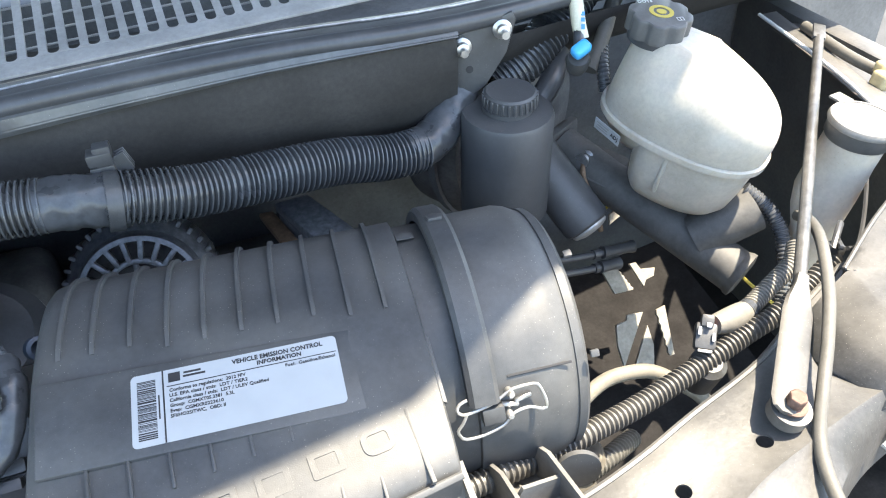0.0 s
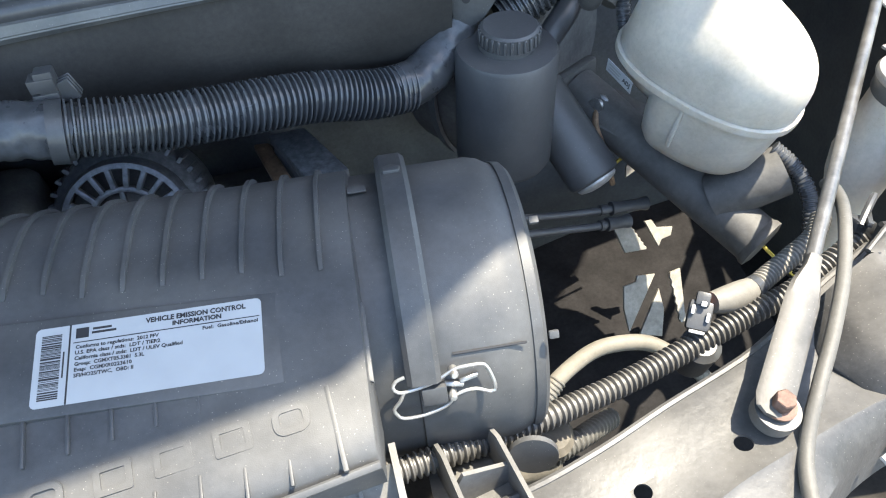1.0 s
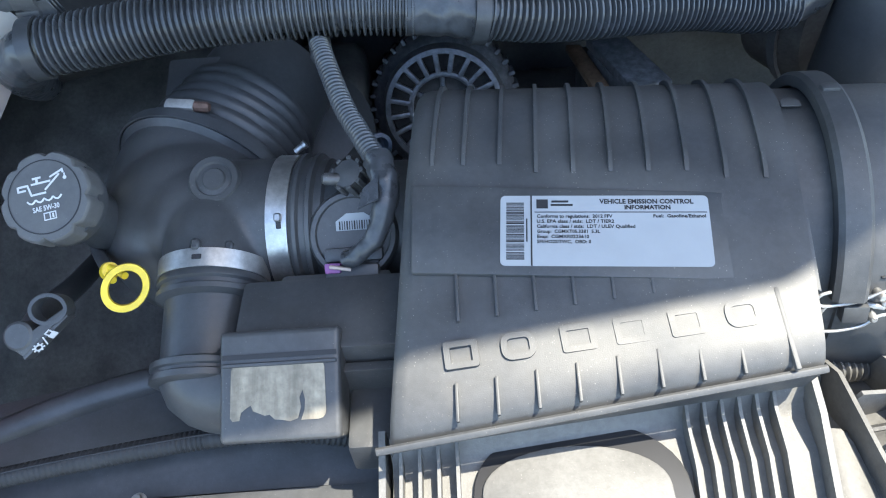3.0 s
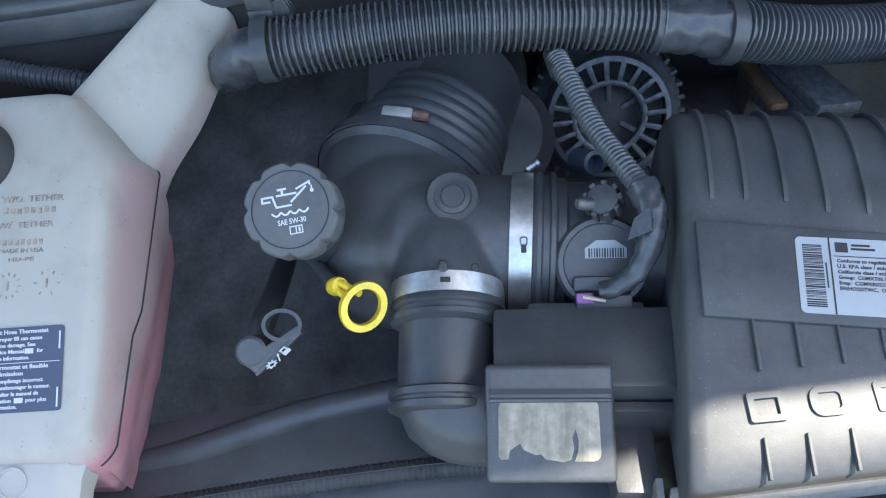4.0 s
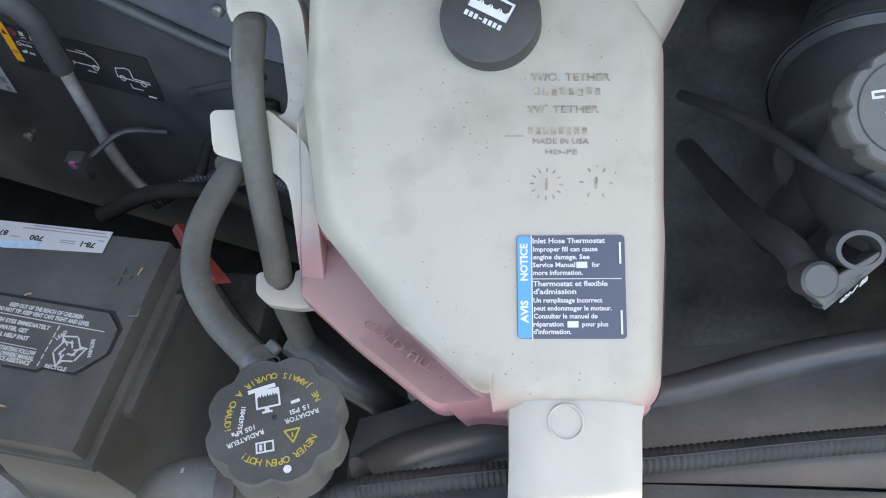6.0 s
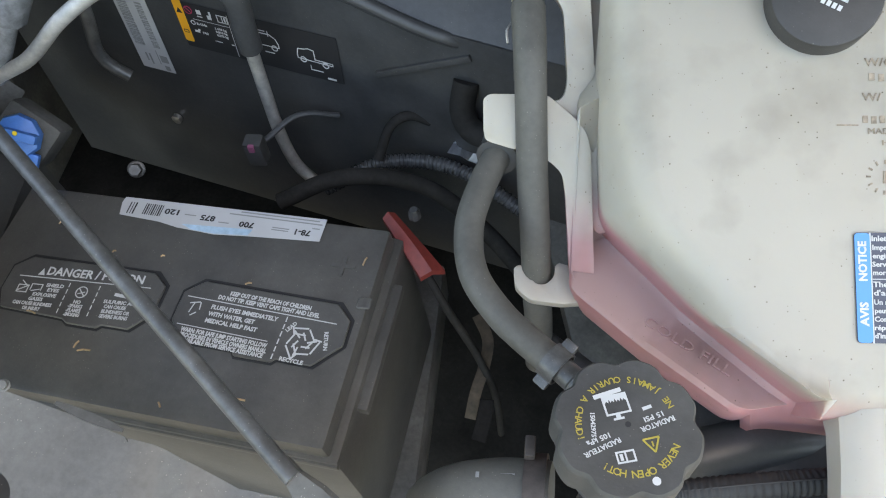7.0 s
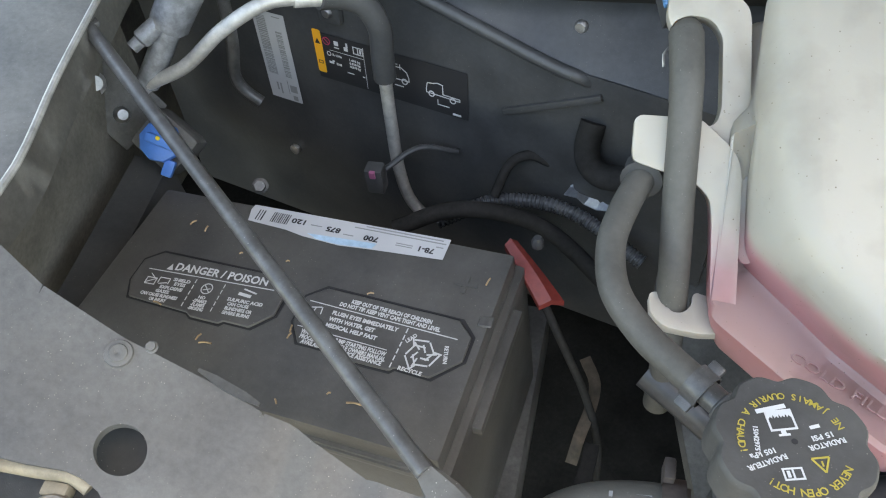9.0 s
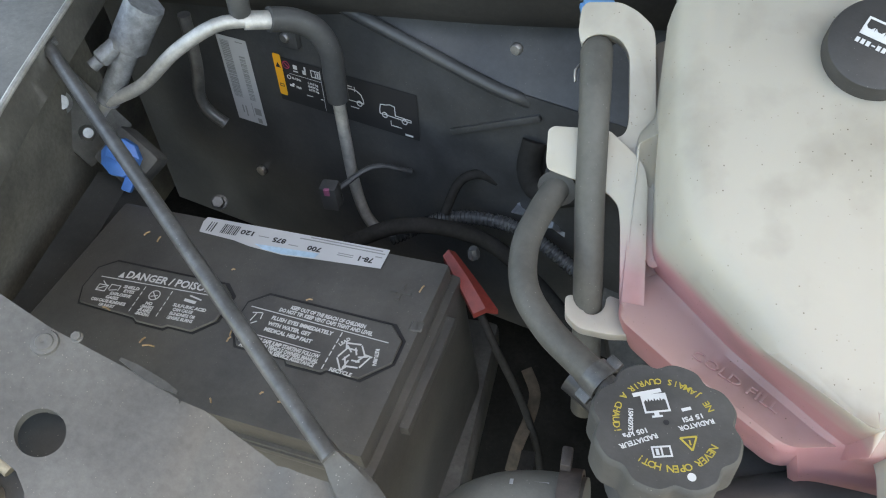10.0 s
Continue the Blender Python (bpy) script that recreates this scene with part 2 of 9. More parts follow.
def level_mat():
    """Milky plastic tank whose lower part shows the pink coolant inside."""
    m = mat("coolant_tank_plastic", (0.382, 0.352, 0.303), 0.42, var=0.05, scale=14, bump=0.25, bscale=120, sss=0.5)
    nt = m.node_tree
    n, lk = nt.nodes, nt.links.new
    b = n["Principled BSDF"]
    src = b.inputs["Base Color"].links[0].from_socket
    geo = n.new("ShaderNodeNewGeometry")
    sep = n.new("ShaderNodeSeparateXYZ")
    lk(geo.outputs["Position"], sep.inputs[0])
    low = n.new("ShaderNodeMapRange")
    low.inputs[1].default_value, low.inputs[2].default_value, low.inputs[3].default_value, low.inputs[4].default_value = 1.126, 1.140, 1.0, 0.0
    lk(sep.outputs[2], low.inputs[0])
    high = n.new("ShaderNodeMapRange")
    high.inputs[1].default_value, high.inputs[2].default_value, high.inputs[3].default_value, high.inputs[4].default_value = 1.136, 1.150, 1.0, 0.0
    lk(sep.outputs[2], high.inputs[0])
    nsep = n.new("ShaderNodeSeparateXYZ")
    lk(geo.outputs["Normal"], nsep.inputs[0])
    steep = n.new("ShaderNodeMapRange")
    steep.inputs[1].default_value, steep.inputs[2].default_value, steep.inputs[3].default_value, steep.inputs[4].default_value = 0.45, 0.80, 1.0, 0.0
    lk(nsep.outputs[2], steep.inputs[0])
    wallside = n.new("ShaderNodeMath")
    wallside.operation = "MULTIPLY"
    lk(high.outputs[0], wallside.inputs[0]), lk(steep.outputs[0], wallside.inputs[1])
    reach = n.new("ShaderNodeMapRange")
    reach.inputs[1].default_value, reach.inputs[2].default_value, reach.inputs[3].default_value, reach.inputs[4].default_value = -0.63, -0.57, 1.0, 0.25
    lk(sep.outputs[0], reach.inputs[0])
    wide = n.new("ShaderNodeMath")
    wide.operation = "MULTIPLY"
    lk(wallside.outputs[0], wide.inputs[0]), lk(reach.outputs[0], wide.inputs[1])
    mr = n.new("ShaderNodeMath")
    mr.operation = "MAXIMUM"
    flat = n.new("ShaderNodeMapRange")
    flat.inputs[3].default_value = 0.62
    lk(steep.outputs[0], flat.inputs[0])
    pale = n.new("ShaderNodeMath")
    pale.operation = "MULTIPLY"
    lk(low.outputs[0], pale.inputs[0]), lk(flat.outputs[0], pale.inputs[1])
    lk(pale.outputs[0], mr.inputs[0]), lk(wide.outputs[0], mr.inputs[1])
    side = n.new("ShaderNodeMapRange")
    side.inputs[1].default_value, side.inputs[2].default_value, side.inputs[4].default_value = 0.80, 0.97, 0.45
    lk(nsep.outputs[0], side.inputs[0])
    both = n.new("ShaderNodeMath")
    both.operation = "MAXIMUM"
    lk(mr.outputs[0], both.inputs[0]), lk(side.outputs[0], both.inputs[1])
    mix = n.new("ShaderNodeMix")
    mix.data_type = "RGBA"
    lk(both.outputs[0], mix.inputs[0]), lk(src, mix.inputs[6])
    mix.inputs[7].default_value = (0.43, 0.205, 0.215, 1)
    dirt = specks(nt, geo, 330, 0.072, 0.5)
    soil = n.new("ShaderNodeTexNoise")
    soil.inputs["Scale"].default_value, soil.inputs["Detail"].default_value = 26, 6
    lk(geo.outputs["Position"], soil.inputs["Vector"])
    veil = n.new("ShaderNodeMapRange")
    veil.inputs[1].default_value, veil.inputs[2].default_value, veil.inputs[4].default_value = 0.52, 0.80, 0.35
    lk(soil.outputs["Fac"], veil.inputs[0])
    patch = n.new("ShaderNodeMapRange")
    patch.inputs[1].default_value, patch.inputs[2].default_value, patch.inputs[3].default_value = 0.40, 0.58, 0.30
    lk(soil.outputs["Fac"], patch.inputs[0])
    strewn = n.new("ShaderNodeMath")
    strewn.operation = "MULTIPLY"
    lk(dirt, strewn.inputs[0]), lk(patch.outputs[0], strewn.inputs[1])
    th = n.new("ShaderNodeMath")
    th.operation = "MAXIMUM"
    lk(strewn.outputs[0], th.inputs[0]), lk(veil.outputs[0], th.inputs[1])
    mix2 = n.new("ShaderNodeMix")
    mix2.data_type = "RGBA"
    lk(th.outputs[0], mix2.inputs[0]), lk(mix.outputs[2], mix2.inputs[6])
    mix2.inputs[7].default_value = (0.115, 0.092, 0.065, 1)
    lk(mix2.outputs[2], b.inputs["Base Color"])
    return m


TANK = level_mat()
streaked(TAN, (150, 22, 22), 0.68, 1.18)


# ---- building helpers ----
# where a stretch of the bay stands: its own drawing frame, scaled and turned into the whole
HERE = Matrix.Identity(4)
BESIDE = Matrix(((0.99989, 0.00619, -0.01351, 0), (-0.00631, 0.99994, -0.00849, 0), (0.01345, 0.00857, 0.99987, 0), (0, 0, 0, 1)))
BESIDE = Matrix.Translation((-0.0187, 0.0059, 0.1108)) @ BESIDE @ Matrix.Scale(0.93494, 4)
ZONE = HERE


def thing(name, at, label, category, group="", kind=""):
    ob = new(name)
    ob.location = ZONE @ Vector(at)
    ob.empty_display_size = 0.02
    return tagged(ob, label, category, group, kind)


def world_at(ob):
    p = Vector((0, 0, 0))
    while ob:
        p += ob.location
        ob = ob.parent
    return p


def finish(bm, name, material, smooth):
    me = bpy.data.meshes.new(name)
    bm.transform(ZONE)
    bm.normal_update()
    bm.to_mesh(me)
    bm.free()
    me.materials.append(material)
    if smooth:
        me.polygons.foreach_set("use_smooth", [True] * len(me.polygons))
        me.set_sharp_from_angle(angle=radians(smooth))
    return me


def part(name, bm, material, parent, label="", smooth=38):
    """One mesh, modelled in world coordinates, as a child of a thing or part."""
    ob = new(name, finish(bm, name, material, smooth))
    ob.parent = parent
    ob.location = -world_at(parent)
    return tagged(ob, label)


def solo(name, bm, material, label, category="", group="", kind="", smooth=38):
    """A top-level thing or piece of the setting that is one mesh."""
    return tagged(new(name, finish(bm, name, material, smooth)), label, category, group, kind)


def ax(o, z, x=(1, 0, 0)):
    """A frame at o whose z axis points along z, with x as near as can be to x."""
    z = Vector(z).normalized()
    x = Vector(x)
    x = (x - z * x.dot(z)).normalized()
    y = z.cross(x)
    m = Matrix((x, y, z)).transposed().to_4x4()
    m.translation = o
    return m


def from_data(verts, faces):
    me = bpy.data.meshes.new("tmp")
    me.from_pydata([tuple(v) for v in verts], [], faces)
    bm = bmesh.new()
    bm.from_mesh(me)
    bpy.data.meshes.remove(me)
    bmesh.ops.recalc_face_normals(bm, faces=bm.faces)
    return bm


def join(*bms):
    out = bms[0]
    for b in bms[1:]:
        me = bpy.data.meshes.new("tmp")
        b.to_mesh(me)
        b.free()
        out.from_mesh(me)
        bpy.data.meshes.remove(me)
    return out


def rbox(size, m, bevel=0.002, seg=2):
    bm = bmesh.new()
    bmesh.ops.create_cube(bm, size=1)
    bmesh.ops.scale(bm, vec=size, verts=bm.verts)
    if bevel:
        bmesh.ops.bevel(bm, geom=bm.edges[:], offset=min(bevel, min(size) * 0.45), segments=seg, affect="EDGES", profile=0.6)
    bm.transform(m)
    return bm


def box(lo, hi, bevel=0.002, seg=2):
    lo, hi = Vector(lo), Vector(hi)
    return rbox(hi - lo, Matrix.Translation((lo + hi) / 2), bevel, seg)


def prism(poly, h, m, bevel=0.0, seg=2):
    """A polygon in the frame's xy plane, pulled up by h, with rounded rims."""
    n = len(poly)
    v = [(x, y, 0) for x, y in poly] + [(x, y, h) for x, y in poly]
    f = [list(range(n))[::-1], list(range(n, 2 * n))] + [[i, (i + 1) % n, n + (i + 1) % n, n + i] for i in range(n)]
    bm = from_data(v, f)
    if bevel:
        bmesh.ops.bevel(bm, geom=bm.edges[:], offset=bevel, segments=seg, affect="EDGES", profile=0.5, clamp_overlap=True)
    bm.transform(m)
    return bm


def rrect(w, h, r, n=4, cx=0, cy=0):
    out = []
    for sx, sy, a0 in ((1, 1, 0), (-1, 1, 90), (-1, -1, 180), (1, -1, 270)):
        for i in range(n + 1):
            a = radians(a0 + 90 * i / n)
            out.append((cx + sx * (w / 2 - r) + r * math.cos(a), cy + sy * (h / 2 - r) + r * math.sin(a)))
    return out


def loft(rings, cap=True, closed=True):
    n = len(rings[0])
    v = [p for r in rings for p in r]
    f = []
    for k in range(len(rings) - 1):
        for i in range(n if closed else n - 1):
            j = (i + 1) % n
            f.append([k * n + i, k * n + j, (k + 1) * n + j, (k + 1) * n + i])
    if cap and closed:
        f.append(list(range(n))[::-1])
        f.append([(len(rings) - 1) * n + i for i in range(n)])
    return from_data(v, f)


def lathe(prof, m, seg=32, cap=True):
    """prof: rows of (radius, height) round the frame's z axis."""
    rings = [[(max(r, 1e-5) * math.cos(2 * math.pi * i / seg), max(r, 1e-5) * math.sin(2 * math.pi * i / seg), h) for i in range(seg)] for r, h in prof]
    bm = loft(rings, cap)
    bm.transform(m)
    return bm


def path(pts, step):
    """Catmull-Rom through the points, sampled about every step metres."""
    P = [Vector(p) for p in pts]
    if len(P) == 2:
        n = max(1, int((P[1] - P[0]).length / step))
        return [P[0].lerp(P[1], i / n) for i in range(n + 1)]
    P = [2 * P[0] - P[1]] + P + [2 * P[-1] - P[-2]]
    out = []
    for a, b, c, d in zip(P, P[1:], P[2:], P[3:]):
        n = max(1, round((c - b).length / step))
        for i in range(n):
            t = i / n
            out.append(0.5 * ((2 * b) + (c - a) * t + (2 * a - 5 * b + 4 * c - d) * t * t + (3 * b - a - 3 * c + d) * t ** 3))
    return out + [P[-2]]


def tube(pts, r, seg=12, step=0.008, rf=None, flat=1.0):
    """A pipe along the points; rf(i, n) scales the radius along it."""
    C = path(pts, step)
    T = [(C[min(i + 1, len(C) - 1)] - C[max(i - 1, 0)]).normalized() for i in range(len(C))]
    u = T[0].orthogonal().normalized()
    rings = []
    for i, (c, t) in enumerate(zip(C, T)):
        u = (u - t * u.dot(t)).normalized()
        w = t.cross(u)
        k = r * (rf(i, len(C)) if rf else 1)
        rings.append([c + (u * math.cos(2 * math.pi * j / seg) + w * math.sin(2 * math.pi * j / seg) * flat) * k for j in range(seg)])
    return loft(rings)


def corrugated(pts, r, pitch, seg=18, depth=0.14):
    return tube(pts, r, seg, pitch / 4, lambda i, n: 1.0 if i % 4 < 2 else 1 - depth)


def taped(pts, r, turns=900.0, taper=0.0, seg=32):
    """Cloth tape wound round a loom: overlapping slanted turns, creased and uneven."""
    bm = tube(pts, r, seg, 0.0025, lambda i, n: 1 - taper * i / n)
    bm.normal_update()
    for k, v in enumerate(bm.verts):
        i, j = divmod(k, seg)
        lap = (i * 0.0025 * turns / 16 + j / seg) % 1.0
        w = noise.noise(v.co * 95) * 0.0016 + noise.noise(v.co * 320) * 0.0008
        v.co += v.normal * (0.0009 * lap + w)
    return bm


def bored(ob, cutter):
    """Cut a hole clean through a panel and keep the result as its mesh."""
    me = bpy.data.meshes.new("cutter")
    cutter.to_mesh(me)
    cutter.free()
    tool = new("cutter", me)
    m = ob.modifiers.new("bore", "BOOLEAN")
    m.operation, m.object, m.solver = "DIFFERENCE", tool, "FAST"
    bpy.context.view_layer.update()
    done = bpy.data.meshes.new_from_object(ob.evaluated_get(bpy.context.evaluated_depsgraph_get()))
    ob.modifiers.clear()
    ob.data = done
    bpy.data.objects.remove(tool)
    bpy.data.meshes.remove(me)


def words(body, size, m, align="CENTER", depth=0.00012, bold=0.0, width=0.0):
    """Lettering in the frame's xy plane, standing proud by depth."""
    cu = bpy.data.curves.new("words", "FONT")
    cu.body, cu.size, cu.align_x, cu.align_y = body, size, align, "CENTER"
    cu.resolution_u, cu.extrude, cu.offset = 2, depth, bold
    ob = bpy.data.objects.new("words", cu)
    me = bpy.data.meshes.new_from_object(ob)
    bm = bmesh.new()
    bm.from_mesh(me)
    bpy.data.meshes.remove(me)
    bpy.data.objects.remove(ob)
    bpy.data.curves.remove(cu)
    if width and bm.verts:
        xs = [v.co.x for v in bm.verts]
        k = width / max(1e-6, max(xs) - min(xs))
        bmesh.ops.scale(bm, vec=(k, 1, 1), verts=bm.verts)
    bm.transform(m)
    return bm


def at2(m, x, y, z=0.0, turn=0.0):
    """A frame in the plane of m, at x, y, lifted by z."""
    return m @ Matrix.Translation((x, y, z)) @ Matrix.Rotation(radians(turn), 4, "Z")


def bars(m, rows, h=0.00015):
    """Thin printed bars: rows of (x, y, width, height)."""
    out = bmesh.new()
    for x, y, w, t in rows:
        join(out, rbox((w, t, h), at2(m, x, y), 0))
    return out


def hexbolt(name, at, z, r, parent=None, material=None, washer=1.6, label="", category="bolt", h=None):
    """A hexagon-head bolt with a flange washer."""
    m = ax(at, z)
    h = h or r * 0.9
    b = lathe([(r * washer, 0), (r * washer, r * 0.25), (r * 1.05, r * 0.35)], m, 20)
    head = prism([(r * math.cos(i * math.pi / 3), r * math.sin(i * math.pi / 3)) for i in range(6)], h, at2(m, 0, 0, r * 0.3), r * 0.1, 1)
    b = join(b, head)
    if parent:
        return part(name, b, material or RUST, parent, label)
    return solo(name, b, material or RUST, label, category)


# ---- setting ----
def sheet(rows, thick=0.0015):
    """A panel through rows of points, with its thickness below."""
    up = [[Vector(p) for p in r] for r in rows]
    n = len(up[0])
    v = [p for r in up for p in r] + [p - Vector((0, 0, thick)) for r in up for p in r]
    k, f = len(up) * n, []
    for a in range(len(up) - 1):
        for i in range(n - 1):
            q = [a * n + i, a * n + i + 1, (a + 1) * n + i + 1, (a + 1) * n + i]
            f += [q, [x + k for x in q[::-1]]]
    rim = [(0, i) for i in range(n)] + [(a, n - 1) for a in range(1, len(up))] + [(len(up) - 1, i) for i in range(n - 2, -1, -1)] + [(a, 0) for a in range(len(up) - 2, 0, -1)]
    rim = [a * n + i for a, i in rim]
    for a, b in zip(rim, rim[1:] + rim[:1]):
        f.append([a, b, b + k, a + k])
    return from_data(v, f)


def smooth_rows(rows, step=0.012):
    """Resample each row of a sheet along a smooth curve, all to one count."""
    n = max(len(path(r, step)) for r in rows)
    out = []
    for r in rows:
        c = path(r, step / 4)
        out.append([c[round(i * (len(c) - 1) / (n - 1))] for i in range(n)])
    return out


solo("ground", box((-2500, -2500, -0.3), (2500, 2500, 0.0), 0), ASPHALT, "dark grey asphalt ground under the vehicle", kind="structure", smooth=0)

# inner walls of the bay
solo("firewall", box((-1.45, 0.86, 0.45), (1.0, 0.89, 1.285), 0.004), FIRE, "dark grimy metal firewall", kind="structure")
solo("inner_panel_left", box((-1.43, 0.30, 0.45), (-1.40, 0.855, 1.16), 0.004), UNDER, "dark grimy inner wing panel", kind="structure")
solo("inner_panel_right", box((0.715, 0.34, 0.45), (0.745, 0.855, 1.15), 0.004), PAINT, "dusty grey inner wing panel", kind="structure")
solo("splash_floor", box((-1.40, 0.20, 0.66), (0.74, 0.855, 0.68), 0.004), SHIELD, "dirty splash shield deep in the bay, shade put into its colour", kind="structure")
solo("radiator_core", box((-0.72, 0.06, 0.45), (0.25, 0.13, 0.98), 0.004), UNDER, "dark radiator core at the front", kind="structure")

# scuttle panel and its slotted grille under the windscreen
LIP = [(-1.42, 0.58, 1.235), (-0.95, 0.555, 1.245), (-0.60, 0.552, 1.256), (-0.30, 0.590, 1.282), (0.0, 0.600, 1.289), (0.21, 0.603, 1.281), (0.42, 0.64, 1.275), (0.80, 0.70, 1.265)]


def off(pts, dy, dz):
    return [(x, y + dy, z + dz) for x, y, z in pts]


cowl = thing("cowl_panel", (0, 0.62, 1.28), "dark painted scuttle panel with a rubber seal along its edge", "panel", kind="structure")
part("panel", sheet(smooth_rows([off(LIP, 0.004, 0.004), off(LIP, 0.010, 0.010), off(LIP, 0.030, 0.012), off(LIP, 0.042, 0.008), off(LIP, 0.052, -0.030)], 0.03)), COWL, cowl)
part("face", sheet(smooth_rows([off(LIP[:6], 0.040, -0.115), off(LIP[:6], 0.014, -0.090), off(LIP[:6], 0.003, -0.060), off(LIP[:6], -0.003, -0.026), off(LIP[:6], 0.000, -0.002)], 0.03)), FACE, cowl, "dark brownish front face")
HANG = [0.020, 0.020, 0.020, 0.018, 0.011, 0.004]
part("front_fold", sheet(smooth_rows([[(x, y + dy, z - k * h + 0.002) for (x, y, z), h in zip(LIP, HANG)] for dy, k in ((0.001, 1.05), (-0.006, 1.0), (-0.008, 0.7), (-0.006, 0.2), (-0.001, 0.0))], 0.03), 0.002), COWL, cowl, "folded front edge")
part("skirt", sheet(smooth_rows([off(LIP, 0.012, -0.022), off(LIP, 0.030, -0.055), off(LIP, 0.10, -0.100), off(LIP, 0.25, -0.150)], 0.03)), SKIRT, cowl, "pressed sheet under the scuttle lip, cavity shade in its colour")
part("seal", tube(off(LIP, 0.004, 0.004), 0.009, 10, 0.02), RUBBER, cowl, "black rubber edge seal")
part("seam", tube(off(LIP, 0.024, 0.0125)[3:], 0.0012, 6, 0.02), DULLST, cowl, "pale sealed seam")
grille = thing("cowl_grille", (-0.1, 0.75, 1.33), "silver slotted air intake grille below the windscreen", "grille")
gm = ax((-0.10, 0.645, 1.309), (0, -0.25, 0.97), (1, 0.055, 0))
part("frame", rbox((1.2, 0.018, 0.003), at2(gm, -0.15, -0.0088), 0.001), GRILL, grille)
part("back_frame", rbox((1.2, 0.03, 0.003), at2(gm, -0.15, 0.20), 0.001), GRILL, grille)
slat_arc = [(0.0033 + 0.0046 * (1 - math.cos(radians(a))), 0.0046 * (1 - math.sin(radians(a)))) for a in range(0, 91, 15)]
slat_bm = prism([(-x, y) for x, y in slat_arc[::-1]] + [(-0.0033, 0.185), (0.0033, 0.185)] + slat_arc, 0.003, Matrix.Identity(4), 0.0, 1)
slat_me = finish(slat_bm, "slat", GRILL, 30)
for i in range(74):
    s = new("slat", slat_me)
    s.parent = grille
    s.matrix_basis = Matrix.Translation(-world_at(grille)) @ at2(gm, -0.75 + 0.0158 * i, 0.0, -0.0015)
for i in range(8):
    part("wire", tube([gm @ Vector((-0.75, 0.008 + i * 0.021, -0.010)), gm @ Vector((0.42, 0.008 + i * 0.021, -0.010))], 0.0011, 6, 0.6), GRILL, grille)
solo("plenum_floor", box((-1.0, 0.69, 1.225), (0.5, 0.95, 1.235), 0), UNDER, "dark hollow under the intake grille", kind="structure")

# The rail's black stands for shadow over a paler surface.
solo("frame_rail_right", sheet(smooth_rows([[(0.20, 0.30, 0.78), (0.36, 0.34, 0.785), (0.55, 0.36, 0.79)], [(0.20, 0.36, 0.80), (0.36, 0.40, 0.81), (0.55, 0.42, 0.81)], [(0.20, 0.50, 0.82), (0.36, 0.55, 0.83), (0.55, 0.58, 0.84)], [(0.20, 0.66, 0.84), (0.36, 0.70, 0.85), (0.55, 0.72, 0.86)]])), RAIL, "frame rail deep in the bay, shade put into its near-black colour", kind="structure")

# Pale toothed plates paint sun patches and hose-shadow edges on the deep floor.
sunlit = thing("sun_patches", (0.39, 0.55, 0.92), "pale plates painting sun patches deep beside the engine", "bracket")
CHP = ax((0.39, 0.545, 0.921), (0, -0.74, 0.67))
PALE = mat("pale_sun_patch", (0.27, 0.25, 0.215), 0.8, var=0.25, scale=60, bump=0.4, bscale=300)
for poly in ([(-0.023, 0.060), (-0.005, 0.059), *[(-0.005 + 0.014 * k / 12 + 0.0016 * (k % 2), 0.059 - 0.031 * k / 12) for k in range(13)], (-0.015, 0.029)],
             [(0.013, 0.058), (0.021, 0.058), (0.025, 0.049), (0.043, 0.046), (0.039, 0.037), (0.028, 0.035), (0.023, 0.028)],
             [(-0.024, -0.006), (-0.010, -0.004), (-0.007, 0.002), (0.013, 0.000), (-0.028, -0.055), (-0.029, -0.030)],
             [(0.014, -0.016), (0.015, -0.040), (0.007, -0.068), (-0.017, -0.060)],
             [(0.030, -0.002), (0.042, 0.000), (0.037, -0.058), *[(0.031 - 0.0016 * (k % 2) - 0.001 * k / 12, -0.058 + 0.055 * k / 12) for k in range(12)]],
             [(0.005, 0.120), (0.030, 0.130), (0.030, 0.120), (0.002, 0.108)]):
    part("plate", prism(poly, 0.004, CHP, 0.0004, 1), PALE, sunlit)

# bonnet held open above the bay, its edge shading most of it
HOODUP = 1.28
FRONT = [(-1.50, 0.00), (-1.0, 0.02), (-0.36, 0.10), (0.0, 0.175), (0.11, 0.186), (0.20, 0.198), (0.265, 0.221), (0.457, 0.246), (0.545, 0.315), (0.61, 0.41), (0.66, 0.505), (0.715, 0.62), (0.75, 0.90)]


def hood_z(y, d=0.0):
    return 1.40 + (0.90 - y) * HOODUP + d


def hood(d, t):
    """The bonnet's outline, set back from hinge to nose, as a solid sheet."""
    ring = FRONT + [(-1.50, 0.90)]
    v = [(x, y, hood_z(y, d)) for x, y in ring] + [(x, y, hood_z(y, d + t)) for x, y in ring]
    n = len(ring)
    return from_data(v, [list(range(n))[::-1], list(range(n, 2 * n))] + [[i, (i + 1) % n, n + (i + 1) % n, n + i] for i in range(n)])


bonnet = thing("bonnet", (-0.4, 0.90, 1.40), "raised bonnet with dark insulation underneath", "bonnet")
part("liner", hood(0.0, 0.012), HOODIN, bonnet, "dark felt insulation", smooth=0)
part("skin", hood(0.016, 0.012), BODY, bonnet, "painted outer skin", smooth=0)

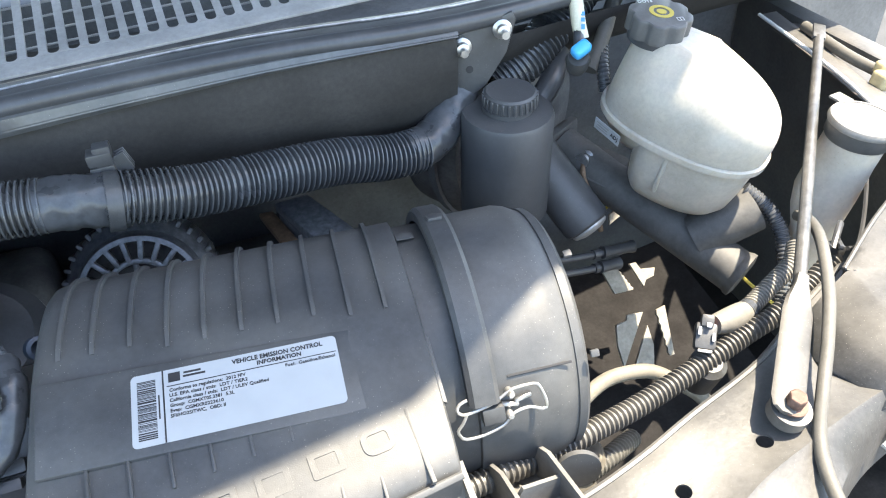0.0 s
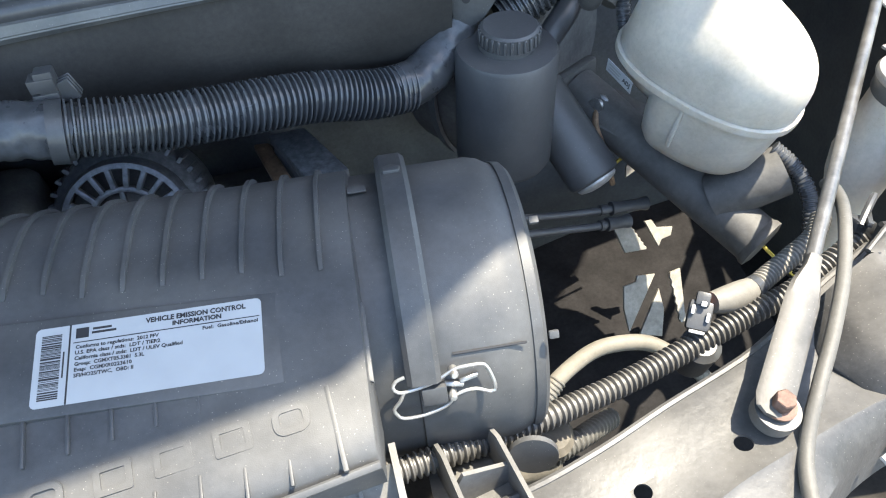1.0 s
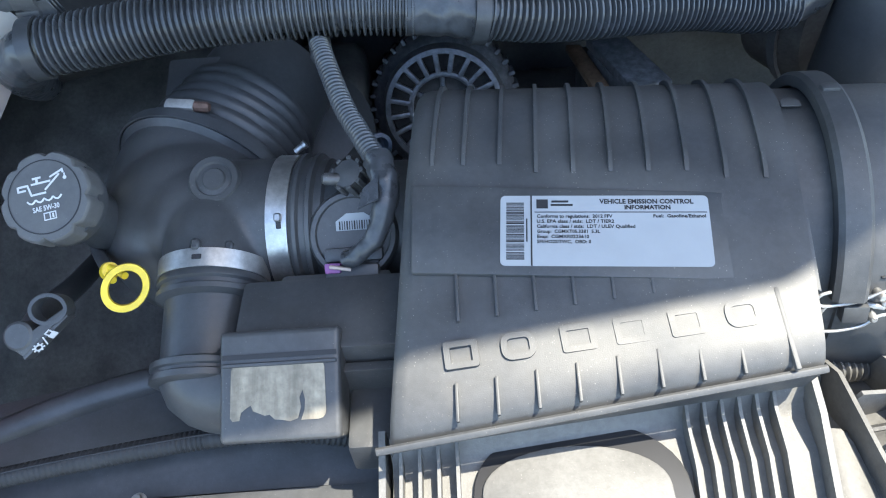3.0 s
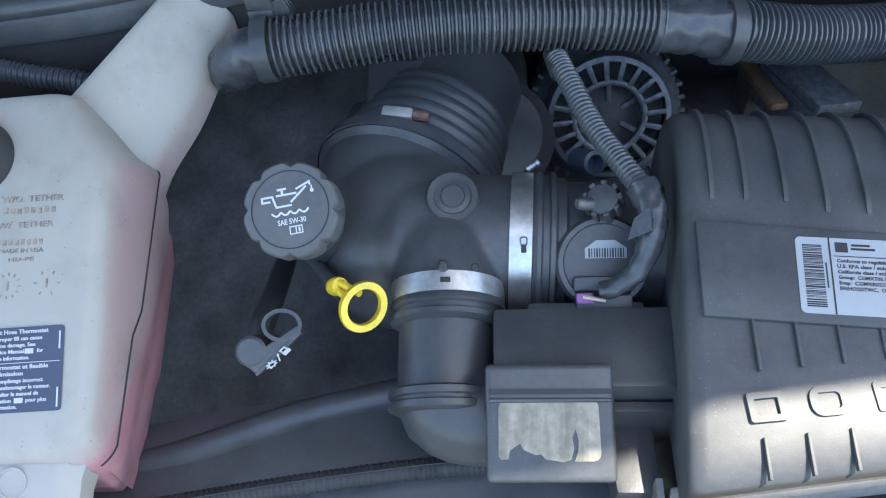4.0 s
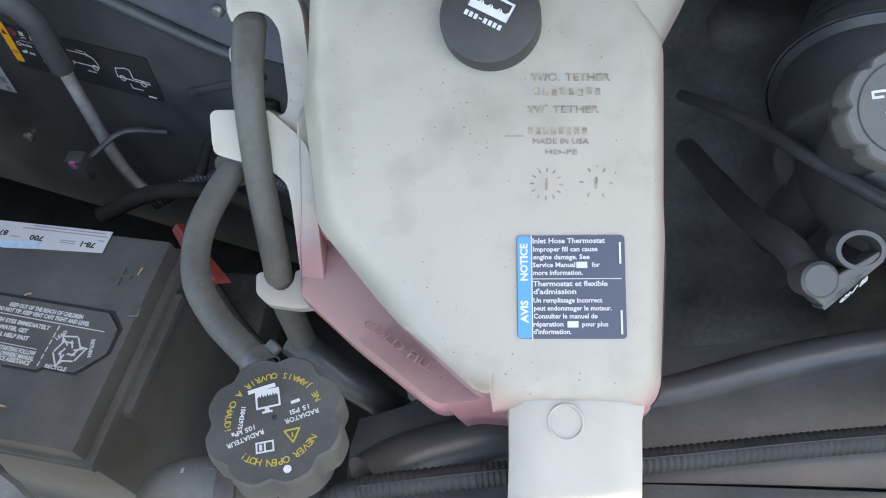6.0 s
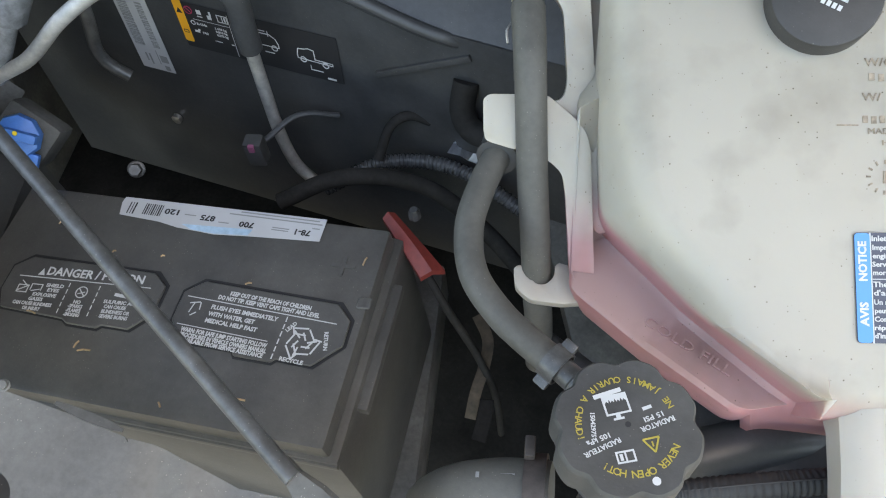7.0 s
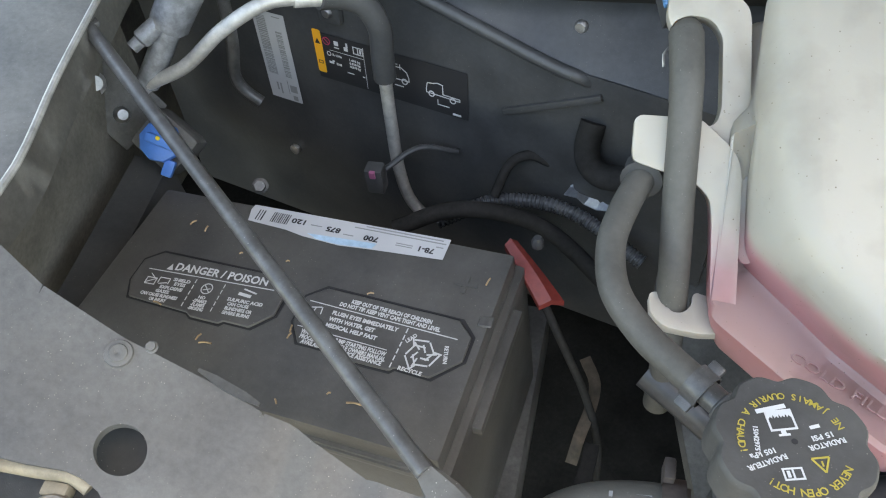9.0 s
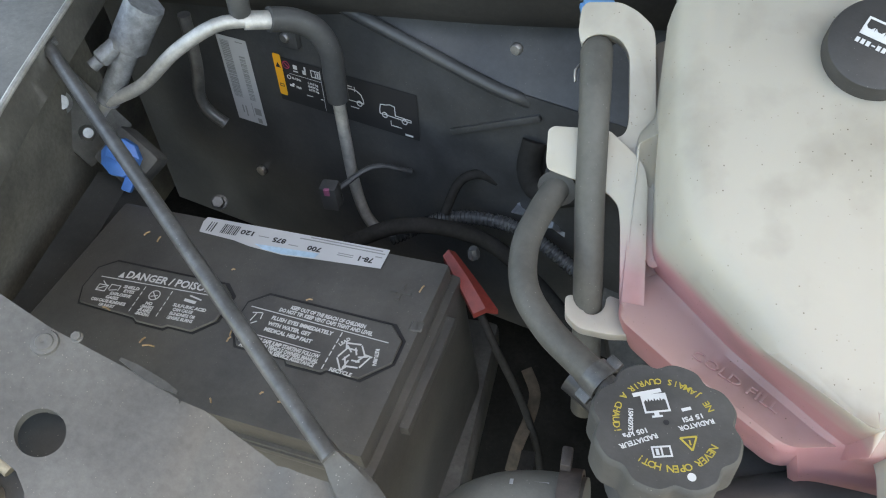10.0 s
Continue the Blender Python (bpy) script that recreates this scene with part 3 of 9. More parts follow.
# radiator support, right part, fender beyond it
# Darker slopes here hold painted shade along with thinner dust.
FLAKED = mat("flaking_primer_panel", (0.052, 0.051, 0.050), 0.5, var=0.3, scale=22, dust=0.75, dustcol=(0.24, 0.225, 0.20), bump=0.4, bscale=240, strewn=0.15, slope_dust_shade=True)
B = [(0.085, 0.243, 1.088), (0.156, 0.247, 1.100), (0.209, 0.258, 1.106), (0.26, 0.274, 1.110), (0.335, 0.297, 1.114), (0.40, 0.332, 1.114), (0.47, 0.365, 1.112)]
MID = [(0.085, 0.19, 1.088), (0.156, 0.212, 1.099), (0.215, 0.230, 1.103), (0.270, 0.243, 1.108), (0.335, 0.262, 1.110), (0.385, 0.280, 1.109), (0.470, 0.300, 1.105)]
FR = [(0.085, 0.09, 1.083), (0.16, 0.10, 1.088), (0.225, 0.125, 1.094), (0.287, 0.167, 1.098), (0.338, 0.204, 1.098), (0.392, 0.226, 1.096), (0.470, 0.238, 1.100)]
CREST = [(0.085, 0.13, 1.088), (0.158, 0.155, 1.098), (0.215, 0.185, 1.105), (0.265, 0.209, 1.112), (0.318, 0.223, 1.1165), (0.385, 0.238, 1.118), (0.470, 0.250, 1.120)]
DN = off(FR, -0.006, -0.03)
rsup = thing("radiator_support_right", (0.25, 0.2, 1.1), "dusty grey painted steel radiator support", "panel", kind="structure")
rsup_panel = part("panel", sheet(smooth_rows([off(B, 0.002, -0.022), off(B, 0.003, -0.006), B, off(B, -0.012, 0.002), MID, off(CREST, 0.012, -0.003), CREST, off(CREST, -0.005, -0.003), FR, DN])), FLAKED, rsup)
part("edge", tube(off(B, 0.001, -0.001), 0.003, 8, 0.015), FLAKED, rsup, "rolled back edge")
for x, y, r in ((0.2925, 0.2372, 0.0058), (0.2235, 0.2270, 0.0055)):
    bored(rsup_panel, lathe([(r, 1.06), (r, 1.16)], Matrix.Translation((x, y, 0)), 28))
FI = [(0.438, 0.338, 1.137), (0.498, 0.374, 1.143), (0.558, 0.405, 1.146), (0.70, 0.48, 1.150)]
TOPE = [(0.437, 0.335, 1.137), (0.4265, 0.284, 1.142), (0.4225, 0.248, 1.142), (0.424, 0.225, 1.136)]
HALF = [(0.438, 0.337, 1.137), (0.480, 0.310, 1.144), (0.540, 0.270, 1.146), (0.66, 0.215, 1.140)]
TOE = [(0.384, 0.318, 1.113), (0.372, 0.283, 1.113), (0.380, 0.252, 1.115), (0.384, 0.230, 1.109)]
MIDT = [(0.412, 0.328, 1.127), (0.399, 0.284, 1.129), (0.401, 0.250, 1.130), (0.404, 0.227, 1.124)]
fend = thing("fender_right", (0.6, 0.35, 1.14), "dusty grey painted fender top in the sun", "fender", kind="structure")
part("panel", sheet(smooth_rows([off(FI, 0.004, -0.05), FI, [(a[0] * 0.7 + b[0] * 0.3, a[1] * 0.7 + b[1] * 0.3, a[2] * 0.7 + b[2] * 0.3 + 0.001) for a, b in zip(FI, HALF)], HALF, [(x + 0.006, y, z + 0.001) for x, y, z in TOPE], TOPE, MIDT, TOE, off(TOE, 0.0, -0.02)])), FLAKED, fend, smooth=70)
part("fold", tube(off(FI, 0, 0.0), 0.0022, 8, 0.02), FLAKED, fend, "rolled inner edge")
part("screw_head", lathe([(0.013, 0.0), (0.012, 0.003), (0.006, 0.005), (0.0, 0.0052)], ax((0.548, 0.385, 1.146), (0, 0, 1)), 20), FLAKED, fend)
# rails above the right wing
rail = thing("wing_rail", (0.7, 0.7, 1.2), "grey folded steel wing rail with bright edges", "rail", kind="structure")
part("rail_top", prism([(0.656, 0.74), (0.640, 0.636), (0.624, 0.547), (0.600, 0.462), (0.592, 0.425), (0.618, 0.43), (0.634, 0.485), (0.642, 0.551), (0.660, 0.63), (0.680, 0.74)], 0.004, Matrix.Translation((0, 0, 1.160)), 0.001), PAINT, rail)
part("rail_lip", tube([(0.655, 0.74, 1.164), (0.639, 0.636, 1.164), (0.623, 0.547, 1.163), (0.599, 0.462, 1.161), (0.590, 0.42, 1.158)], 0.0022, 8, 0.02), BODY, rail, "bright bare edge")
part("rail_web", prism([(0.68, 0.74), (0.660, 0.63), (0.642, 0.551), (0.634, 0.485), (0.618, 0.43), (0.66, 0.41), (0.74, 0.45), (0.74, 0.74)], 0.003, Matrix.Translation((0, 0, 1.140)), 0.0008), PAINT, rail, "recessed dusty ledge")
part("cable", tube([(0.672, 0.68, 1.168), (0.660, 0.60, 1.168), (0.664, 0.54, 1.166), (0.672, 0.48, 1.160), (0.69, 0.42, 1.155)], 0.0065, 10, 0.01), HOSE, rail)
cream = mat("cream_clip", (0.42, 0.35, 0.20))
part("cable_clip", join(rbox((0.015, 0.020, 0.018), ax((0.648, 0.535, 1.168), (0.2, 0, 1)), 0.005, 3), rbox((0.016, 0.014, 0.014), ax((0.660, 0.548, 1.174), (0.2, 0, 1)), 0.005, 3)), cream, rail, "cream plastic clip")

ZONE = BESIDE
solo("lower_apron", box((-1.24, 0.06, 1.085), (-0.985, 0.200, 1.10), 0.004), GREYPL, "dark dusty apron under the radiator support", kind="structure")

# radiator support, left part
PLN = Vector((0.289, -0.236, 0.928)).normalized()


def onleft(x, y, d=0.0):
    return (x, y, 1.142 - (PLN.x * (x + 1.032) + PLN.y * (y - 0.22)) / PLN.z + d)


lsup = thing("radiator_support_left", (-1.0, 0.19, 1.12), "grey painted steel radiator support with a large round hole", "panel", kind="structure")
hx, hy, hr = -1.015, 0.1765, 0.0125


def hole_plate(outer, c, r, seg=32, lift=0.0):
    """A plate with a round hole through it, following the left panel."""
    pts = [Vector((x, y)) for x, y in outer]
    ring_o, ring_i = [], []
    for i in range(seg):
        a = 2 * math.pi * i / seg
        d = Vector((math.cos(a), math.sin(a)))
        best = None
        for p, q in zip(pts, pts[1:] + pts[:1]):
            e = q - p
            den = d.x * e.y - d.y * e.x
            if abs(den) < 1e-9:
                continue
            w = p - Vector(c)
            t = (w.x * e.y - w.y * e.x) / den
            s = (w.x * d.y - w.y * d.x) / den
            if t > 0 and -1e-6 <= s <= 1 + 1e-6 and (best is None or t > best):
                best = t
        ring_o.append(onleft(c[0] + d.x * best, c[1] + d.y * best, lift))
        ring_i.append(onleft(c[0] + d.x * r, c[1] + d.y * r * 0.95, lift))
    low = [(x, y, z - 0.0018) for x, y, z in ring_o]
    lowi = [(x, y, z - 0.004) for x, y, z in ring_i]
    return loft([low, ring_o, ring_i, lowi], cap=False)


part("panel", hole_plate([(-1.08, 0.157), (-1.056, 0.158), (-1.036, 0.1605), (-1.0275, 0.1595), (-1.018, 0.156), (-1.009, 0.147), (-0.995, 0.1015), (-0.955, 0.1015), (-0.955, 0.2130), (-0.981, 0.219), (-1.033, 0.228), (-1.08, 0.241)], (hx, hy), hr, 144), PAINT, lsup)
part("wing", sheet([[onleft(-1.145, 0.272), onleft(-1.080, 0.241)], [onleft(-1.20, 0.19), onleft(-1.080, 0.17)], [onleft(-1.22, 0.10), onleft(-1.080, 0.10)]]), PAINT, lsup)
NOSE = [(-0.955, 0), (-0.942, 0), (-0.937, -0.0015), (-0.930, -0.0060), (-0.924, -0.0075), (-0.910, -0.0080), (-0.900, -0.0070), (-0.893, -0.0040), (-0.886, -0.0032), (-0.84, -0.001), (-0.80, 0.0)]
NBACK = [0.2130, 0.2120, 0.2110, 0.2090, 0.2075, 0.2030, 0.1995, 0.1990, 0.1983, 0.1975, 0.1950]
part("nose", sheet([[onleft(x, y, d) for (x, d), y in zip(NOSE, NBACK)], [onleft(x, 0.17, d) for x, d in NOSE], [onleft(x, 0.10, d) for x, d in NOSE]]), PAINT, lsup, smooth=60)
part("torn_edge", sheet([[onleft(-0.992, 0.2245, 0.001), onleft(-0.982, 0.2235, 0.001), onleft(-0.966, 0.2200, 0.001), onleft(-0.958, 0.2170, 0.001)], [onleft(-0.992, 0.2225, 0.002), onleft(-0.980, 0.2180, 0.002), onleft(-0.968, 0.2155, 0.002), onleft(-0.958, 0.2150, 0.002)]], 0.001), PAINT, lsup, "torn sheet edge")
part("rivet", lathe([(0.0075, 0.0), (0.0070, 0.0016), (0.0050, 0.0018), (0.0045, 0.0026), (0.0015, 0.0030), (0, 0.0022)], ax(onleft(-1.032, 0.2195), PLN), 24), PAINT, lsup, "flat rivet head")
hexbolt("rivet", onleft(-1.018, 0.2275), PLN, 0.0028, lsup, PAINT, 1.2)
fl = thing("fender_left", (-1.25, 0.4, 1.17), "grey painted inner fender edge beside the battery", "fender", kind="structure")
FL = [(-1.150, 0.262, 1.160), (-1.149, 0.32, 1.163), (-1.168, 0.40, 1.166), (-1.187, 0.50, 1.17), (-1.210, 0.60, 1.17)]
DUSTYP = mat("dusty_wing_paint", (0.135, 0.132, 0.124), 0.5, var=0.25, scale=18, dust=0.35, bump=0.25, bscale=260)
part("panel", sheet(smooth_rows([off(FL, 0.0, -0.03), FL, [(x - 0.022, y, z + 0.003) for x, y, z in FL], [(x - 0.12, y, z + 0.012) for x, y, z in FL], [(x - 0.30, y, z + 0.012) for x, y, z in FL]])), DUSTYP, fl)
part("fold", tube(off(FL, 0, 0.0), 0.0025, 8, 0.02), ALU, fl, "bare metal edge")
part("inner_wall", sheet([[(-1.20, 0.26, 1.13), (-1.275, 0.60, 1.14)], [(-1.27, 0.28, 0.90), (-1.30, 0.62, 0.90)]], 0.002), mat("dusty_inner_wing", (0.15, 0.14, 0.12), 0.75, var=0.35, scale=20, dust=0.2), fl, "dusty inner wing wall")

socket = thing("lamp_socket", (-1.04, 0.15, 1.10), "tan plastic lamp socket below the radiator support", "lamp socket")
TANPL = mat("dirty_tan_plastic", (0.24, 0.20, 0.14), 0.6, var=0.3, scale=60, dust=0.2)
part("rim", tube([(-1.075, 0.160, 1.121), (-1.055, 0.161, 1.119), (-1.040, 0.163, 1.115), (-1.030, 0.160, 1.110)], 0.0045, 10, 0.004), TANPL, socket)
part("body", lathe([(0.013, -0.004), (0.013, 0.012), (0.011, 0.015), (0.0, 0.016)], ax((-1.043, 0.142, 1.100), (0.1, -0.1, 1)), 24), mat("scuffed_cap", (0.20, 0.175, 0.145), 0.6, var=0.3, scale=80, dust=0.2), socket, "scuffed round cap")
part("tab", rbox((0.014, 0.008, 0.010), ax((-1.046, 0.155, 1.110), (0.1, -0.1, 1)), 0.002), TANPL, socket)

ZONE = HERE
# centre tie bar and fan shroud
solo("tie_bar", sheet(smooth_rows([[(-0.70, 0.225, 1.030), (-0.5, 0.236, 1.040), (-0.15, 0.245, 1.045)], [(-0.70, 0.222, 1.052), (-0.5, 0.234, 1.064), (-0.15, 0.243, 1.068)], [(-0.70, 0.205, 1.054), (-0.5, 0.215, 1.066), (-0.15, 0.222, 1.070)], [(-0.70, 0.09, 1.045), (-0.5, 0.09, 1.06), (-0.15, 0.09, 1.065)]], 0.03)), GREYPL, "dusty dark radiator top cover", kind="structure")
shroud = thing("fan_shroud", (-0.45, 0.29, 1.05), "smooth black plastic fan shroud", "shroud")
part("shell", sheet(smooth_rows([[(-0.68, 0.226, 1.040), (-0.60, 0.234, 1.048), (-0.38, 0.243, 1.056), (-0.15, 0.246, 1.06)], [(-0.68, 0.25, 1.045), (-0.60, 0.262, 1.055), (-0.38, 0.275, 1.065), (-0.15, 0.28, 1.07)], [(-0.68, 0.275, 1.03), (-0.60, 0.29, 1.052), (-0.38, 0.315, 1.074), (-0.15, 0.32, 1.08)], [(-0.68, 0.29, 0.98), (-0.60, 0.305, 1.04), (-0.38, 0.333, 1.07), (-0.15, 0.34, 1.06)], [(-0.68, 0.30, 0.85), (-0.60, 0.315, 0.90), (-0.38, 0.345, 0.93), (-0.15, 0.35, 0.9)]], 0.02)), DARKPL, shroud)
part("rib", tube([(-0.62, 0.272, 1.038), (-0.50, 0.290, 1.056), (-0.40, 0.316, 1.072), (-0.30, 0.338, 1.078)], 0.011, 16, 0.01), DARKPL, shroud, "moulded ridge")
for i, (x, y) in enumerate(((-0.345, 0.236), (-0.285, 0.222), (-0.52, 0.205))):
    hexbolt("screw", (x, y, 1.070 if y > 0.21 else 1.069), (0, -0.1, 1), 0.0042, None, DULLST, 1.4, "dull steel screw in the radiator cover", "screw")


# ---- air cleaner ----
LID = ax((-0.03, 0.325, 1.2115), (0, -0.287, 0.958))
AC = Matrix.Translation((-0.03, 0.325, 0)) @ Matrix.Rotation(radians(-5), 4, "Z")
air = thing("air_cleaner", (0.0, 0.38, 1.0), "dusty dark grey plastic air cleaner housing", "air filter")
YC, ZC, RC = 0.077, 1.1265, 0.100
# cross-section of the lid behind its flat top, from the back to the front
SEC = [(p.y, p.z) for p in path([(0, v, z) for v, z in ((0.168, 1.10), (0.165, 1.15), (0.160, 1.176), (0.152, 1.193), (0.142, 1.205), (0.130, 1.2148), (0.118, 1.2212), (0.105, 1.2252), (0.090, 1.2268), (0.070, 1.2262), (0.050, 1.2243), (0.032, 1.2210))], 0.006)]


def sec_out(i, d):
    """A point of the section, d metres outside it."""
    p, q = Vector(SEC[max(0, i - 1)]), Vector(SEC[min(len(SEC) - 1, i + 1)])
    t = (q - p).normalized()
    return SEC[i][0] + t.y * d, SEC[i][1] - t.x * d


def lid_ring(u, d=0.0, k=0.0):
    """Cross-section of the lid at u, d metres outside it."""
    vf = -0.116 + (u + 0.118) * 0.2 + k
    pts = [sec_out(i, d) for i in range(len(SEC))]
    n = Vector((-0.287, 0.958))
    for i in (2, 5, 8, 11, 13, 14, 14.5, 15):
        v = 0.032 + (vf - 0.032) * i / 15
        z = 1.2115 + v * 0.2996 - 0.005 * max(0, i - 13) ** 2 / 4
        pts.append((v + n.x * d, z + n.y * d))
    pts.append((vf - 0.002, pts[-1][1] - 0.010))
    pts.append((vf + 0.006, 1.145))
    pts.append((YC - 0.02, 1.10))
    return [AC @ Vector((u, v, z)) for v, z in pts]


us = [-0.1225, -0.1215, -0.118, -0.1125] + [-0.118 + i * (0.225 / 8) for i in range(1, 9)] + [0.113, 0.1145]
ins = {0: -0.010, 1: -0.005, 2: -0.0015, len(us) - 1: -0.004}
part("lid", loft([lid_ring(u, ins.get(i, 0.0)) for i, u in enumerate(us)]), GREYPL, air, smooth=50)
part("body", join(rbox((0.235, 0.25, 0.20), AC @ Matrix.Translation((-0.008, 0.040, 1.00)), 0.02, 3)), GREYPL, air)
part("neck", lathe([(RC - 0.002, 0.0), (RC - 0.002, 0.06)], AC @ ax((0.10, YC, ZC), (1, 0, 0), (0, 1, 0)), 64), GREYPL, air)


# raised panel that carries the label
part("raised_panel", prism([(-0.1155, -0.0195), (0.0995, -0.0400), (0.1045, 0.0152), (0.0985, 0.0160), (-0.1135, 0.0385)], 0.0045, at2(LID, 0, 0, -0.0028), 0.0012), GREYPL, air)
part("corner_web", prism([(0.0995, -0.0395), (0.113, -0.047), (0.1165, 0.0), (0.1045, 0.0148)], 0.003, at2(LID, 0, 0, -0.003), 0.001), GREYPL, air)
for i in range(10):
    u = -0.0854 + 0.0225 * (i - 1) if i else -0.1050
    ids = [k for k in range(len(SEC)) if SEC[k][1] > 1.19 and SEC[k][0] > 0.036 - 0.0012 * (i - 4)]
    n = len(ids) - 1
    outer = [sec_out(k, 0.0030 * min(1, j / 2.0, (n - j) / 2.0 + 0.2)) for j, k in enumerate(ids)]
    inner = [sec_out(k, -0.002) for k in ids]
    ring = outer + inner[::-1]
    part("rib", loft([[AC @ Vector((u - 0.0013, v, z)) for v, z in ring], [AC @ Vector((u + 0.0013, v, z)) for v, z in ring]]), GREYPL, air)
for i in range(8):
    u = -0.0895 + 0.0222 * i
    top = -0.0215 - 0.0018 * i
    n1, n2 = 0.029 - 0.0036 * i, 0.0215
    part("rib", rbox((0.0018, n1, 0.004), at2(LID, u, top - n1 / 2, -0.0010), 0.0006), GREYPL, air)
    lo = -0.107 + 0.0024 * i
    part("rib", rbox((0.0018, n2, 0.004), at2(LID, u - 0.003, lo + n2 / 2, -0.0010), 0.0006), GREYPL, air)
part("edge_rib", rbox((0.0028, 0.047, 0.004), at2(LID, 0.0888, -0.0665, 0.0005, 3), 0.0008), GREYPL, air)
# raised maker's mark as plain hollow shapes
for i, (x, y) in enumerate(((-0.0890, -0.0695), (-0.0570, -0.0665), (-0.0235, -0.0640), (0.0062, -0.0615), (0.0365, -0.0595), (0.0671, -0.0567))):
    r = 0.006 if i in (1, 5) else 0.0018
    rim = [[at2(LID, x, y, z + 0.0006 + 0.030 * max(0.0, x), 4.7) @ Vector((a, b, 0)) for a, b in rrect(0.0195 - d, 0.0160 - d, max(0.0006, r - d / 2))] for d, z in ((0, -0.0022), (0.0003, -0.0002), (0.0072, -0.0002), (0.0076, -0.0022))]
    part("emblem_block", loft(rim + rim[:1], cap=False), GREYPL, air)
part("front_lip", tube([AC @ Vector((u, -0.116 + (u + 0.118) * 0.2 - 0.005, 1.1695 + (u + 0.118) * 0.055)) for u in (-0.128, -0.12, -0.06, 0.0, 0.06, 0.108, 0.114)], 0.0024, 8, 0.01, flat=0.8), GREYPL, air)

# end cap, strap, wire latch
capm = AC @ ax((0.150, YC, ZC), (1, 0, 0), (0, 1, 0))
cap_end = part("end_cap", lathe([(RC - 0.004, -0.012), (RC, -0.010), (RC, 0.044), (RC - 0.002, 0.052), (RC - 0.006, 0.059), (RC - 0.0065, 0.0605), (RC - 0.0055, 0.061), (RC - 0.0065, 0.067), (RC - 0.010, 0.070), (RC - 0.016, 0.0705), (RC - 0.018, 0.066), (0.02, 0.066)], capm, 72), GREYPL, air, "smooth round end cap")
part("seam", tube([AC @ Vector((u, YC - (RC + 0.0005) * math.cos(radians(31)), ZC + (RC + 0.0005) * math.sin(radians(31)))) for u in (0.1616, 0.2055)], 0.0008, 6, 0.02), INK, cap_end)
for a in (148, 108):
    part("cap_tab", rbox((0.006, 0.005, 0.003), AC @ ax((0.222, YC + RC * math.cos(radians(a)), ZC + RC * math.sin(radians(a))), (0, math.cos(radians(a)), math.sin(radians(a)))), 0.001), GREYPL, cap_end)
strap = []
for a in range(24, 157, 4):
    c, s = math.cos(radians(a)), math.sin(radians(a))
    strap.append([AC @ Vector((0.133 + du, YC + (RC + dr) * c, ZC + (RC + dr) * s)) for du, dr in ((0, 0), (0, 0.007), (0.003, 0.0095), (0.017, 0.0095), (0.020, 0.007), (0.020, 0))])
part("strap", loft(strap), GREYPL, air, "moulded retaining strap")
part("strap_hook", prism([(-0.005, -0.004), (0.005, -0.004), (0.006, 0.002), (0, 0.005), (-0.006, 0.002)], 0.003, AC @ ax((0.143, YC + 0.021, ZC + RC + 0.0065), (0, 0.2, 1)), 0.0006), GREYPL, air)
part("lid_mark", prism([(-0.006, -0.004), (0.006, -0.004), (0.006, 0.002), (0.0, 0.005), (-0.006, 0.002)], 0.0012, AC @ ax((0.120, 0.094, 1.2260), (0, 0.05, 1)), 0.0004), GREYPL, air)


def on_cap(u, a, d=0.0):
    return AC @ Vector((u, YC + (RC + d) * math.cos(radians(a)), ZC + (RC + d) * math.sin(radians(a))))


latch = part("latch_plate", rbox((0.015, 0.012, 0.008), ax(on_cap(0.148, 161, 0.004), AC.to_3x3() @ Vector((0, math.cos(radians(161)), math.sin(radians(161))))), 0.0015), BLACK, air, "black latch base")
WIRE = [(0.1321, 153), (0.1269, 154), (0.1247, 156), (0.1275, 158), (0.134, 158), (0.1475, 156.5), (0.1598, 153.2), (0.1649, 152.6), (0.1764, 152.6), (0.1801, 154), (0.1834, 159.5), (0.1832, 162.7), (0.1805, 163), (0.1715, 161), (0.1612, 162), (0.1539, 165.8), (0.14, 168.2), (0.1282, 168.2), (0.1247, 166.3), (0.1236, 164), (0.1275, 161.4), (0.1307, 158.2)]
part("latch_wire", tube([on_cap(u, a, 0.006) for u, a in WIRE], 0.0011, 8, 0.002), STEEL, air, "bent steel latch wire")
for u, a in ((0.1605, 154.3), (0.1585, 162.2)):
    part("latch_pin", lathe([(0, 0), (0.0026, 0), (0.0026, 0.009), (0.0016, 0.0105), (0, 0.0105)], ax(on_cap(u, a, -0.001), AC.to_3x3() @ Vector((0, math.cos(radians(a)), math.sin(radians(a))))), 12), STEEL, air)
for u, a, w in ((0.169, 157.5, 12), (0.160, 159.0, -14)):
    part("latch_clip", rbox((0.012, 0.003, 0.003), ax(on_cap(u, a, 0.003), AC.to_3x3() @ Vector((0, math.cos(radians(a)), math.sin(radians(a))))) @ Matrix.Rotation(radians(w), 4, "Z"), 0.0008, 1), DULLST, air, "folded steel clip")

# emission label
em = at2(LID, -0.0012, -0.0012, 0.0019, -4.6)
lab = part("label", prism(rrect(0.1215, 0.0455, 0.003), 0.0003, em), PAPER, air, "silver printed emission label", smooth=0)
e1 = at2(em, 0, 0, 0.0004)
part("rule", bars(e1, [(-0.0425, 0, 0.0009, 0.0455), (0.0095, 0.0118, 0.100, 0.0005)]), INK, lab, smooth=0)
rows = []
y = -0.0185
random.seed(5)
while y < 0.0185:
    t = random.choice((0.0003, 0.0005, 0.0008))
    rows.append((-0.0520, y, 0.0105, t))
    y += t + random.choice((0.0003, 0.0004, 0.0006))
part("barcode", bars(e1, rows), INK, lab, smooth=0)["kind"] = "stuff"
